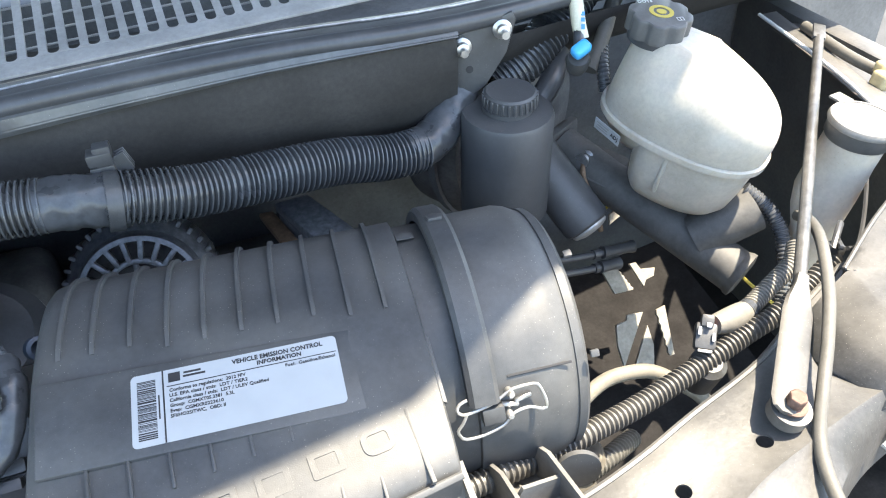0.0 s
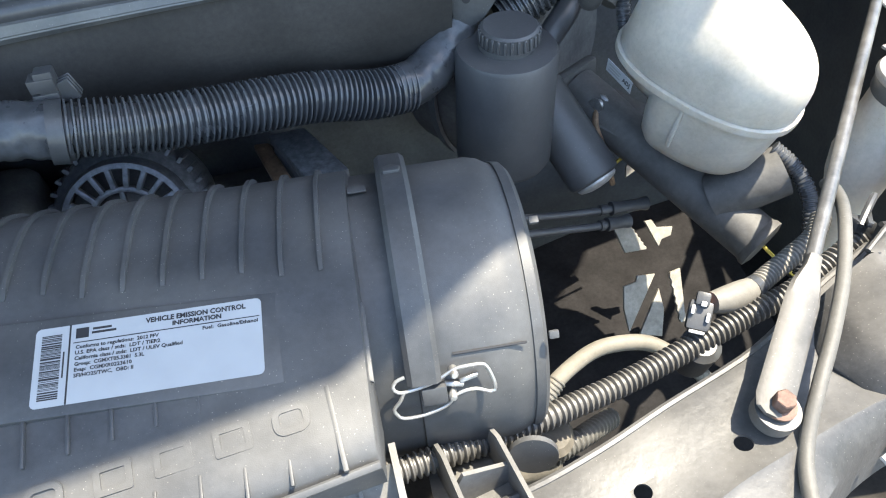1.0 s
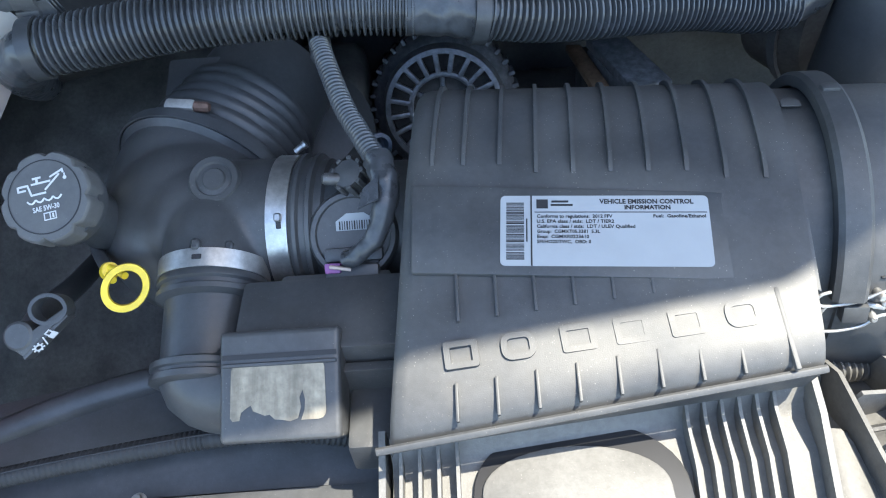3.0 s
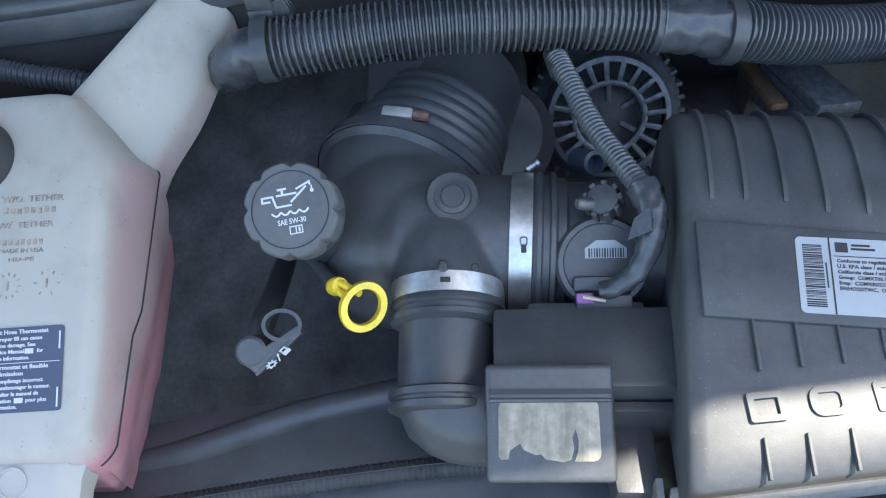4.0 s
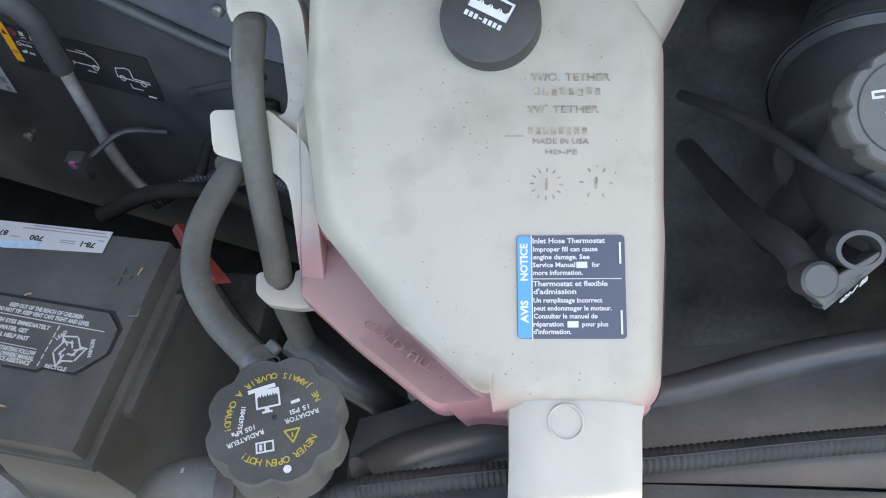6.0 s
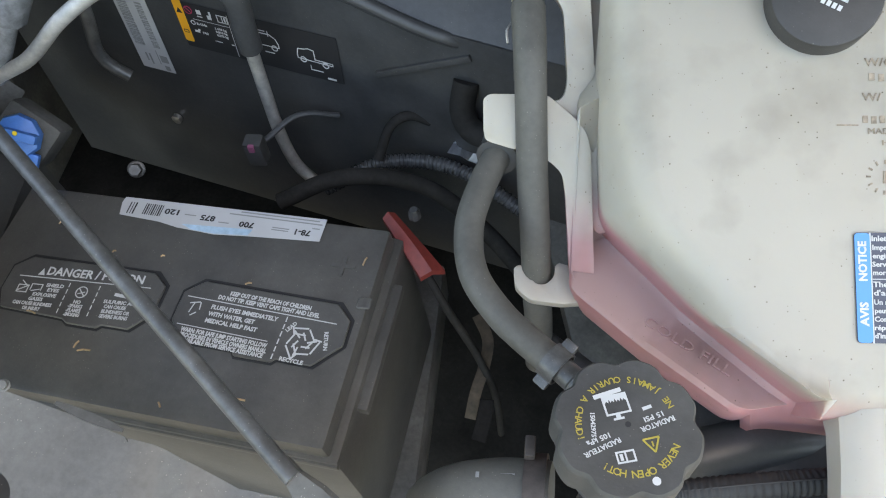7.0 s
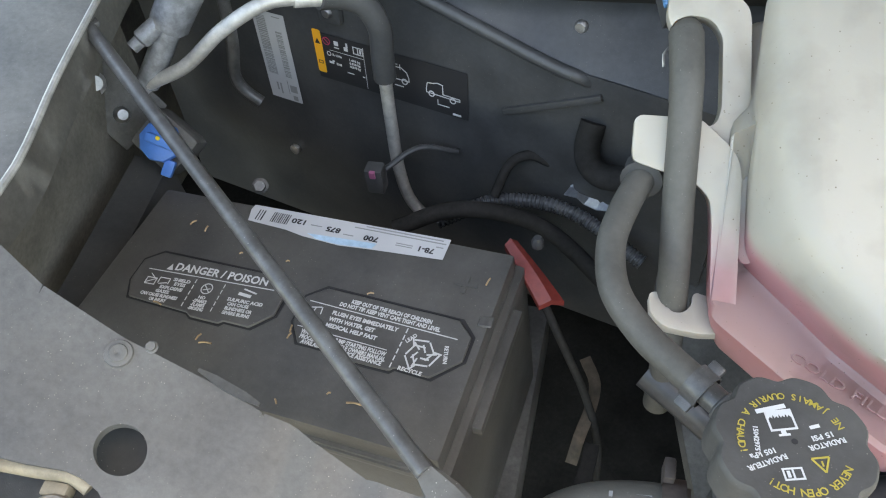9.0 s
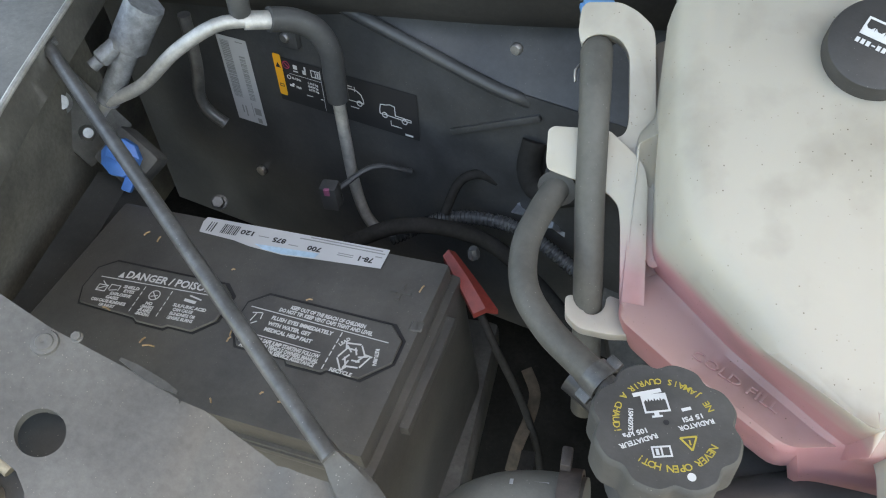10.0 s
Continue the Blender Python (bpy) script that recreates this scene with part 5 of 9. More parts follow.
for i in range(6):
    part("inner_arm", rbox((0.022, 0.006, 0.008), am @ Matrix.Rotation((i + 0.5) * math.pi / 3, 4, "Z") @ Matrix.Translation((0.026, 0, -0.016)), 0.002, 2), ALUDARK, alt)
part("inner", lathe([(0.061, -0.022), (0.045, -0.024), (0.03, -0.018), (0.014, -0.014), (0.0, -0.013)], am, 40), UNDER, alt, "dark opening behind the slots")
for i in range(20):
    part("spoke", rbox((0.024, 0.0060, 0.010), am @ Matrix.Rotation((i + 0.3) * 2 * math.pi / 20, 4, "Z") @ Matrix.Translation((0.0505, 0, -0.0055)), 0.002, 2), VANE, alt)
for i in range(36):
    part("fin", rbox((0.008, 0.0050, 0.045), am @ Matrix.Rotation(i * 2 * math.pi / 36, 4, "Z") @ Matrix.Translation((0.083, 0, -0.052)), 0.001, 1), ALUDARK, alt)
brs = thing("engine_bracket", (0.02, 0.66, 1.05), "dark metal engine brackets behind the air cleaner", "bracket")
part("bracket", prism([(0.028, 0.755), (0.069, 0.757), (0.106, 0.665), (0.062, 0.660)], 0.014, Matrix.Translation((0, 0, 1.036)), 0.003), ALUDARK, brs)
part("bracket_web", prism([(0.030, 0.752), (0.036, 0.752), (0.070, 0.665), (0.063, 0.665)], 0.05, Matrix.Translation((0, 0, 0.985)), 0.002), ALUDARK, brs)
part("tab", prism([(0.008, 0.772), (0.026, 0.770), (0.047, 0.690), (0.028, 0.688)], 0.010, Matrix.Translation((0, 0, 1.020)), 0.003), AMBER, brs, "coppery tab")
part("arm", rbox((0.05, 0.05, 0.06), Matrix.Translation((0.05, 0.77, 0.98)), 0.006), UNDER, brs)
stud = thing("firewall_stud", (0.02, 0.80, 1.085), "steel stud and tab on the firewall", "stud")
part("stud", lathe([(0.006, 0), (0.006, 0.014), (0.0045, 0.022), (0.0, 0.022)], ax((0.022, 0.806, 1.085), (0, -0.7, 0.7)), 12), DULLST, stud)
part("plate", rbox((0.05, 0.06, 0.006), ax((0.015, 0.825, 1.07), (0, -0.7, 0.7)), 0.002), UNDER, stud)
engine = thing("engine_block", (-0.25, 0.62, 0.9), "dark grimy engine front below the intake", "engine")
part("block", box((-0.50, 0.52, 0.70), (0.12, 0.84, 0.93), 0.04, 3), UNDER, engine)
part("manifold", box((-0.45, 0.72, 0.88), (0.10, 0.84, 0.96), 0.03, 3), UNDER, engine)
# Added sheet: its even dark grey imitates haze in the black gap.
part("haze_sheet", sheet([[(-0.66, 0.33, 0.80), (-0.55, 0.36, 0.82), (-0.30, 0.40, 0.84)], [(-0.72, 0.50, 0.90), (-0.55, 0.50, 0.92), (-0.30, 0.50, 0.93)], [(-0.72, 0.60, 0.98), (-0.55, 0.60, 1.0), (-0.30, 0.60, 0.99)], [(-0.72, 0.72, 1.06), (-0.55, 0.72, 1.07), (-0.30, 0.70, 1.05)], [(-0.72, 0.85, 1.13), (-0.55, 0.85, 1.13), (-0.30, 0.85, 1.10)]], 0.02), UNDER, engine, "added dark sheet that stands in for haze")


# ---- oil filler, dipsticks ----
def lobed(r, lobes, depth, n=96, sharp=1.0):
    out = []
    for i in range(n):
        a = 2 * math.pi * i / n
        w = 0.5 + 0.5 * math.cos(lobes * a)
        out.append((math.cos(a) * (r - depth * w ** sharp), math.sin(a) * (r - depth * w ** sharp)))
    return out


def lobed_cap(m, r, h, lobes, depth, sharp, rim=0.0015):
    """A scalloped screw cap, its top at the frame's origin."""
    rings = []
    for k, z in ((1.0, -h), (1.0, -rim * 1.5), (0.985, -rim * 0.5), (0.95, 0.0)):
        rings.append([(x * k, y * k, z) for x, y in lobed(r, lobes, depth, 96, sharp)])
    bm = loft(rings)
    bm.transform(m)
    return bm


oil = thing("oil_filler", (-0.39, 0.40, 1.12), "dark grey scalloped oil filler cap on a black tube", "oil cap")
om = ax((-0.3885, 0.386, 1.2145), (-0.02, -0.55, 0.83))
cap = part("cap", lobed_cap(om, 0.0315, 0.018, 8, 0.0030, 7.0, 0.002), CAPGREY, oil)
part("cap_ring", lathe([(0.0245, -0.0002), (0.0253, -0.0002), (0.0253, 0.0003), (0.0245, 0.0003)], om, 48, cap=False), INK, cap)
part("cap_skirt", lathe([(0.030, -0.026), (0.030, -0.014)], om, 40), DARKPL, oil)
part("tube", tube([om @ Vector((0, 0, -0.02)), (-0.384, 0.415, 1.160), (-0.374, 0.445, 1.09), (-0.368, 0.475, 0.98)], 0.020, 24, 0.01), BLACK, oil, "black filler tube")
o1 = at2(om, 0, 0, 0.0003, 9)

part("oil_icon", join(
    bars(o1, [(-0.001, 0.0098, 0.0135, 0.0013), (-0.0035, 0.0026, 0.0105, 0.0013), (-0.0035, 0.0118, 0.0016, 0.003), (-0.0035, 0.0135, 0.006, 0.0014), (-0.0138, 0.0098, 0.0060, 0.0013), (-0.0145, 0.0068, 0.0055, 0.0013), (-0.0170, 0.0083, 0.0013, 0.0040)]),
    rbox((0.0013, 0.0085, 0.00015), at2(o1, -0.0093, 0.0062, 0, 14), 0), rbox((0.0140, 0.0013, 0.00015), at2(o1, 0.0068, 0.0088, 0, 38), 0), rbox((0.0090, 0.0013, 0.00015), at2(o1, 0.0098, 0.0138, 0, 20), 0), rbox((0.0013, 0.0030, 0.00015), at2(o1, 0.0148, 0.0148, 0, 10), 0),
    lathe([(0.0, 0), (0.0013, 0), (0.0013, 0.00015), (0, 0.00015)], at2(o1, 0.0158, 0.0098), 10), rbox((0.0009, 0.003, 0.00015), at2(o1, 0.0158, 0.0115), 0)), WHITEPRT, cap, "white oil can symbol", smooth=0)
part("wave", join(*[tube([at2(o1, -0.012 + i * 0.006 + dx, -0.0022 + dy, 0.0001).translation for dx, dy in ((0, 0.0012), (0.0015, -0.0004), (0.003, -0.001), (0.0045, -0.0004), (0.006, 0.0012))], 0.0006, 4, 0.0015, flat=0.3) for i in range(4)]), WHITEPRT, cap, smooth=0)
part("print", words("SAE 5W-30", 0.0048, at2(o1, 0.0002, -0.0078), bold=0.0001, width=0.0185), WHITEPRT, cap, smooth=0)
part("book_icon", bars(o1, [(-0.0018, -0.0135, 0.0007, 0.005), (0.0022, -0.0135, 0.0007, 0.005), (0.0062, -0.0135, 0.0007, 0.005), (0.0022, -0.0112, 0.0085, 0.0007), (0.0022, -0.0158, 0.0085, 0.0007), (0.0043, -0.0135, 0.0012, 0.003)]), WHITEPRT, cap, smooth=0)

dip = thing("dipstick", (-0.36, 0.36, 1.14), "yellow plastic ring-pull oil dipstick", "dipstick")
dm = ax((-0.3465, 0.349, 1.1595), (0.38, -0.62, 0.68), (0.8, -0.3, -0.5))
ring = []
for i in range(40):
    a = 2 * math.pi * i / 40
    c, s = math.cos(a), math.sin(a)
    ring.append([dm @ Vector((c * (0.0140 + dr) * 0.9, s * (0.0140 + dr) * 1.05, dz)) for dr, dz in ((-0.0022, -0.0045), (0.0022, -0.0045), (0.0028, 0.0), (0.0022, 0.0045), (-0.0022, 0.0045), (-0.0028, 0.0))])
ring.append(ring[0])
part("handle_ring", loft(ring, cap=False), YELLOW, dip)
for dx, dz in ((-0.0034, -0.0020), (0.0034, 0.0020)):
    part("handle_prong", tube([(-0.3700 + dx * 0.6, 0.3735, 1.1525 + dz), (-0.3640 + dx, 0.3685, 1.1545 + dz), (-0.3550 + dx * 1.5, 0.3600, 1.1570 + dz)], 0.0026, 10, 0.002), YELLOW, dip)
part("collar", lathe([(0.0035, -0.002), (0.0062, -0.001), (0.0068, 0.005), (0.0058, 0.010), (0.0, 0.0105)], ax((-0.3705, 0.3745, 1.1475), (0.45, -0.35, 0.55)), 18), YELLOW, dip)
part("stem", tube([(-0.3705, 0.3745, 1.1475), (-0.4004, 0.420, 1.1329), (-0.4288, 0.480, 1.1064), (-0.455, 0.55, 1.06)], 0.0048, 10, 0.01), BLACK, dip, "dark dipstick tube")

trans = thing("transmission_dipstick", (-0.40, 0.33, 1.13), "black plastic locking transmission dipstick cap", "dipstick")
tm2 = ax((-0.4075, 0.326, 1.1455), (0.06, -0.60, 0.80)) @ Matrix.Scale(1.2, 4)
gr = prism([(-0.0185, 0.003), (-0.0175, -0.006), (-0.008, -0.013), (0.0165, 0.0105), (0.0155, 0.0135), (0.010, 0.010), (-0.004, 0.001), (-0.008, 0.0065)], 0.012, at2(tm2, 0, 0, -0.011), 0.0012)
grip = part("grip", gr, BLACK, trans)
part("grip_wall", rbox((0.034, 0.0022, 0.011), at2(tm2, 0.0043, -0.0022, -0.005, 43), 0.0006), BLACK, trans)
rg = []
for i in range(33):
    a = 2 * math.pi * i / 32
    c, s = math.cos(a), math.sin(a)
    rg.append([tm2 @ Vector((0.0065 + c * (0.0100 + dr), 0.0130 + s * (0.0080 + dr), dz)) for dr, dz in ((-0.0011, -0.009), (0.0011, -0.009), (0.0011, 0.0015), (-0.0011, 0.0015))])
part("grip_loop", loft(rg, cap=False), BLACK, trans)
part("pivot", lathe([(0.0085, -0.014), (0.0085, 0.0008), (0.007, 0.002), (0, 0.002)], at2(tm2, -0.0105, -0.001), 24), BLACK, trans)
gi = at2(tm2, 0.0055, -0.0045, 0.0004, 44) @ Matrix.Rotation(radians(58), 4, "X")
gear = lathe([(0.0014, 0), (0.0024, 0), (0.0024, 0.0003), (0.0014, 0.0003)], at2(gi, -0.0058, 0.001), 16, cap=False)
for i in range(8):
    gear = join(gear, rbox((0.0012, 0.0009, 0.0003), at2(gi, -0.0058, 0.001) @ Matrix.Rotation(i * math.pi / 4, 4, "Z") @ Matrix.Translation((0.0028, 0, 0)), 0))
part("gear_icon", gear, WHITEPRT, grip, smooth=0)
part("slash", rbox((0.0008, 0.0065, 0.0003), at2(gi, -0.0005, 0.001, 0, -25), 0), WHITEPRT, grip, smooth=0)
part("lock_icon", bars(gi, [(0.0046, -0.0002, 0.0045, 0.0036), (0.0031, 0.0028, 0.0008, 0.0028), (0.0061, 0.0028, 0.0008, 0.0028), (0.0046, 0.0043, 0.0038, 0.0008)], 0.0003), WHITEPRT, grip, smooth=0)
part("tube", tube([tm2 @ Vector((-0.0105, 0, -0.012)), (-0.4235, 0.355, 1.128), (-0.434, 0.420, 1.085), (-0.448, 0.52, 1.03)], 0.0090, 14, 0.01), RUBBER, trans, "dark dipstick tube")

part("vacuum_stub", lathe([(0.006, -0.03), (0.0098, -0.028), (0.0098, 0.0), (0.0065, 0.001), (0.0060, -0.012), (0.0, -0.012)], ax((-0.180, 0.500, 1.137), (0.35, -0.70, 0.55)), 24), mat("blue_grey_plastic", (0.055, 0.075, 0.105), 0.45), throttle, "blue-grey plastic stub")


# ---- coolant tank ----
tank = thing("coolant_reservoir", (-0.6, 0.36, 1.08), "milky white plastic coolant reservoir with pink coolant inside", "reservoir")
TK = ax((-0.56, 0.32, 1.179), (0.018, -0.461, 0.887))


def ontop(x, y, d=0.0):
    return Vector((x, y, 1.179 + 0.5197 * (y - 0.32) - 0.0203 * (x + 0.56) + d))


def rounded(poly, r, n=4):
    """Round the corners of a closed plan outline."""
    out = []
    P = [Vector(p) for p in poly]
    for a, b, c in zip(P[-1:] + P[:-1], P, P[1:] + P[:1]):
        k = min(r, (a - b).length * 0.45, (c - b).length * 0.45)
        p, q = b + (a - b).normalized() * k, b + (c - b).normalized() * k
        for i in range(n + 1):
            t = i / n
            out.append(p * (1 - t) ** 2 + b * 2 * t * (1 - t) + q * t * t)
    return out


TOP = [(-0.505, 0.256), (-0.505, 0.345), (-0.507, 0.43), (-0.548, 0.467), (-0.640, 0.461), (-0.703, 0.470), (-0.699, 0.40), (-0.687, 0.321), (-0.640, 0.282), (-0.599, 0.247), (-0.585, 0.243), (-0.518, 0.245)]
FOOT = [(-0.505, 0.263, 1.104), (-0.503, 0.345, 1.126), (-0.503, 0.45, 1.158), (-0.548, 0.470, 1.17), (-0.640, 0.466, 1.15), (-0.720, 0.488, 1.185), (-0.721, 0.430, 1.160), (-0.713, 0.384, 1.078), (-0.660, 0.328, 1.074), (-0.610, 0.284, 1.072), (-0.588, 0.256, 1.095), (-0.514, 0.253, 1.112)]
LEDGE = [(-0.513, 0.268, 1.082), (-0.511, 0.345, 1.100), (-0.511, 0.445, 1.13), (-0.548, 0.472, 1.13), (-0.640, 0.470, 1.12), (-0.728, 0.490, 1.180), (-0.731, 0.43, 1.150), (-0.729, 0.340, 1.080), (-0.682, 0.303, 1.076), (-0.634, 0.270, 1.073), (-0.600, 0.262, 1.080), (-0.514, 0.256, 1.095)]


def plan_ring(rows, r):
    """A rounded plan outline that keeps the corners' heights; the hose side follows the stretch beside it."""
    rows = [tuple(BESIDE @ Vector(p)) if 5 <= i <= 9 else p for i, p in enumerate(rows)]
    return [Vector((p.x, p.y, rows[i // 5][2])) for i, p in enumerate(rounded([(x, y) for x, y, z in rows], r))]


rt = rounded(TOP, 0.012)
ft, bt = plan_ring(FOOT, 0.008), plan_ring(LEDGE, 0.008)
cen = Vector((-0.595, 0.36))
# where the shoulder ends: low and broad along the hose side, tight elsewhere
BROW = [(-0.504, 0.262, 1.123), (-0.5015, 0.345, 1.151), (-0.5012, 0.455, 1.186), (-0.548, 0.468, 1.246), (-0.640, 0.463, 1.244), (-0.722, 0.488, 1.200), (-0.722, 0.428, 1.172), (-0.712, 0.362, 1.126), (-0.660, 0.306, 1.119), (-0.606, 0.260, 1.122), (-0.586, 0.247, 1.128), (-0.517, 0.249, 1.122)]
brow = plan_ring(BROW, 0.010)
flat_in = [ontop(*(cen + (p - cen) * 0.84), 0.0022) for p in rt]
corner = [ontop(*(cen + (p - cen) * 0.985), 0.0012) for p in rt]
rings = [flat_in]
for t in (0.2, 0.4, 0.55, 0.7, 0.82, 0.92, 1.0):
    rings.append([a * (1 - t) ** 2 + c * 2 * t * (1 - t) + b * t * t for a, c, b in zip(flat_in, corner, brow)])
tp = rings[-1]
rings.append([a.lerp(b, 0.5) for a, b in zip(tp, ft)])
rings.append([a.lerp(b, 0.93) for a, b in zip(tp, ft)])
rings.append([a.lerp(b, 0.15) for a, b in zip(ft, bt)])
rings.append([a.lerp(b, 0.9) + Vector((0, 0, 0.0005)) for a, b in zip(ft, bt)])
rings.append([b - Vector((0, 0, 0.002)) for b in bt])
rings.append([b - Vector((0, 0, 0.007)) for b in bt])
rings.append([Vector((cen.x + (b.x - cen.x) * 0.94, cen.y + (b.y - cen.y) * 0.94, b.z - 0.03)) for b in bt])
part("body", loft(rings), TANK, tank, smooth=40)
part("seam", tube([p + Vector((0.0006, 0, -0.001)) for p in brow[:14]], 0.0006, 6, 0.006), INK, tank, "dark moulding seam")


def flat_arm(poly, thick, drop=0.0, bevel=0.0035):
    v = [ontop(x, y, drop) for x, y in poly]
    n = len(v)
    low = [p - Vector((0, -0.46, 0.88)) * thick for p in v]
    bm = from_data(v + low, [list(range(n)), list(range(n, 2 * n))[::-1]] + [[i, (i + 1) % n, n + (i + 1) % n, n + i] for i in range(n)])
    bmesh.ops.bevel(bm, geom=bm.edges[:], offset=bevel, segments=3, affect="EDGES", profile=0.6, clamp_overlap=True)
    return bm


LEFT_EDGE = path([(-0.566, 0.44, 1.236), (-0.549, 0.4826, 1.2405), (-0.514, 0.536, 1.258), (-0.490, 0.578, 1.270)], 0.008)
RIGHT_EDGE = path([(-0.508, 0.42, 1.172), (-0.5016, 0.464, 1.186), (-0.4814, 0.5085, 1.2027), (-0.455, 0.565, 1.240)], 0.008)
arm_rows = []
for k in range(25):
    a, b = LEFT_EDGE[round(k * (len(LEFT_EDGE) - 1) / 24)], RIGHT_EDGE[round(k * (len(RIGHT_EDGE) - 1) / 24)]
    arm_rows.append([a.lerp(b, t) + Vector((0, -0.5, 0.85)) * (0.010 * (4 * t * (1 - t)) ** 0.6) for t in (0, 0.04, 0.1, 0.2, 0.35, 0.5, 0.65, 0.8, 0.9, 0.96, 1)])
part("arm", sheet(arm_rows, 0.018), TANK, tank, "upper mounting arm", smooth=60)
part("arm", flat_arm([(-0.640, 0.455), (-0.652, 0.500), (-0.648, 0.560), (-0.705, 0.565), (-0.706, 0.49), (-0.702, 0.45)], 0.022, -0.001), TANK, tank, "upper mounting arm")
nk = []
for y, wl, wr, d in ((0.262, -0.5865, -0.5125, -0.006), (0.245, -0.583, -0.5155, -0.003), (0.225, -0.582, -0.5150, -0.002), (0.19, -0.5815, -0.5145, -0.002), (0.14, -0.580, -0.514, -0.004), (0.10, -0.580, -0.514, -0.02)):
    row = []
    for i in range(9):
        t = i / 8
        edge_ = abs(2 * t - 1)
        row.append(ontop(wl + (wr - wl) * t, y, d - 0.010 * max(0, edge_ - 0.72) ** 1.0 / 0.28 * 0.8))
    nk.append(row)
part("neck", sheet(nk, 0.018), WHITEPL, tank, "flat lower mounting leg")
part("neck_pad", lathe([(0.0080, -0.001), (0.0084, 0.0006), (0.0090, 0.0006), (0.0094, -0.001)], at2(TK, 0.0055, -0.0915, -0.0018), 28, cap=False), WHITEPL, tank)
# side loops that carry the overflow hose
def ribbon(pts, w, thick, up=(0.0, -0.46, 0.88)):
    """A flat moulded band along the points."""
    C = path(pts, 0.006)
    up = Vector(up).normalized()
    ring = []
    for i, c in enumerate(C):
        t = (C[min(i + 1, len(C) - 1)] - C[max(i - 1, 0)]).normalized()
        s = t.cross(up).normalized()
        hw, ht = w / 2, thick / 2
        ring.append([c + s * a * hw + up * b * ht for a, b in ((-1, -0.8), (-0.85, -1), (0.85, -1), (1, -0.8), (1, 0.6), (0.8, 1), (-0.8, 1), (-1, 0.6))])
    return loft(ring)


ZONE = HERE
FLANGE = ax((-0.72, 0.39, 1.168), (0, -1, 1))
UPPER = [(-0.0366, 0.0761), (-0.0362, 0.0904), (-0.0333, 0.0939), (-0.0139, 0.0950), (-0.0037, 0.0905), (0.0064, 0.0824), (0.0087, 0.0745), (0.0141, 0.0338), (0.0202, 0.0311), (0.0267, 0.0133), (0.0268, 0.0008), (0.0327, -0.0549), (0.0226, -0.0588), (0.0187, -0.0533), (0.0110, -0.0008), (-0.0105, 0.0148), (-0.0020, 0.0174), (-0.0003, 0.0262), (-0.0051, 0.0653), (-0.0103, 0.0724), (-0.0158, 0.0754), (-0.0251, 0.0759), (-0.0313, 0.0728), (-0.0334, 0.0687)]
LOWER = [(-0.0444, -0.0068), (-0.0457, -0.0018), (-0.0466, 0.0160), (-0.0436, 0.0187), (-0.0111, 0.0195), (0.0070, 0.0054), (0.0124, -0.0014), (0.0149, -0.0105), (0.0198, -0.0600), (0.0224, -0.0865), (0.0096, -0.0884), (0.0080, -0.0836), (0.0023, -0.0354), (-0.0002, -0.0239), (-0.0080, -0.0170), (-0.0201, -0.0127), (-0.0287, -0.0113), (-0.0408, -0.0082)]
part("loop", prism(rounded(UPPER, 0.004), 0.016, at2(FLANGE, 0, 0, -0.017), 0.0016), TANK, tank, "upper hose loop")
part("loop", prism(rounded(LOWER, 0.004), 0.016, at2(FLANGE, 0, 0, -0.012), 0.0020), TANK, tank, "lower hose tab running into the ledge")
hk = ax((-0.73, 0.325, 1.098), (0, -0.25, 1.0))
HOOK = [(-0.0148, 0.0138), (-0.0098, 0.0158), (-0.0049, 0.0089), (-0.0012, 0.0037), (0.0052, 0.0040), (0.0097, 0.0093), (0.0100, 0.0162), (0.0121, 0.0180), (0.0184, 0.0164), (0.0293, 0.0143), (0.0432, 0.0054), (0.0310, -0.0050), (0.0148, -0.0073), (-0.0037, -0.0060), (-0.0093, -0.0021), (-0.0132, 0.0018)]
part("hook", prism(rounded(HOOK, 0.003), 0.009, at2(hk, 0, 0, -0.007), 0.0018), LOOPPL, tank, "open hose hook")
# cap
ZONE = HERE
cm = ax(TK @ Vector((-0.0420, 0.1140, 0.0155)), (-0.05, -0.50, 0.86))
CAPBLK = mat("black_tank_cap", (0.026, 0.025, 0.026), 0.5, var=0.2, dust=0.12)
ccap = part("cap", lathe([(0.0258, -0.019), (0.0266, -0.018), (0.0263, -0.002), (0.0256, -0.0005), (0.0244, 0.0)], cm, 56), CAPBLK, tank, "black screw cap with a white symbol")
c1 = at2(cm, -0.001, 0.0005, 0.0004, -26) @ Matrix.Scale(1.06, 4)
cw = [rbox((w, h, 0.0002), at2(c1, x, y), 0) for x, y, w, h in ((-0.0100, 0.0042, 0.0011, 0.0095), (0.0100, 0.0042, 0.0011, 0.0095), (0.0, 0.0086, 0.0210, 0.0011), (0.0045, 0.0102, 0.0026, 0.0026), (0.0045, 0.0117, 0.0085, 0.0013), (0.0, 0.0006, 0.0210, 0.0028))]
for i in range(4):
    cw.append(prism([(-0.0100 + i * 0.0050, 0.0018), (-0.0050 + i * 0.0050, 0.0018), (-0.0053 + i * 0.0050, 0.0045), (-0.0066 + i * 0.0050, 0.0030), (-0.0084 + i * 0.0050, 0.0030), (-0.0097 + i * 0.0050, 0.0045)], 0.0002, c1))
part("cap_icon", join(*cw), WHITEPRT, ccap, "white tank symbol", smooth=0)
part("cap_brand", bars(c1, [(-0.0095 + 0.0026 * i, -0.0042, 0.0018, 0.0026 if i != 3 else 0.0007) for i in range(8)]), WHITEPRT, ccap, smooth=0)
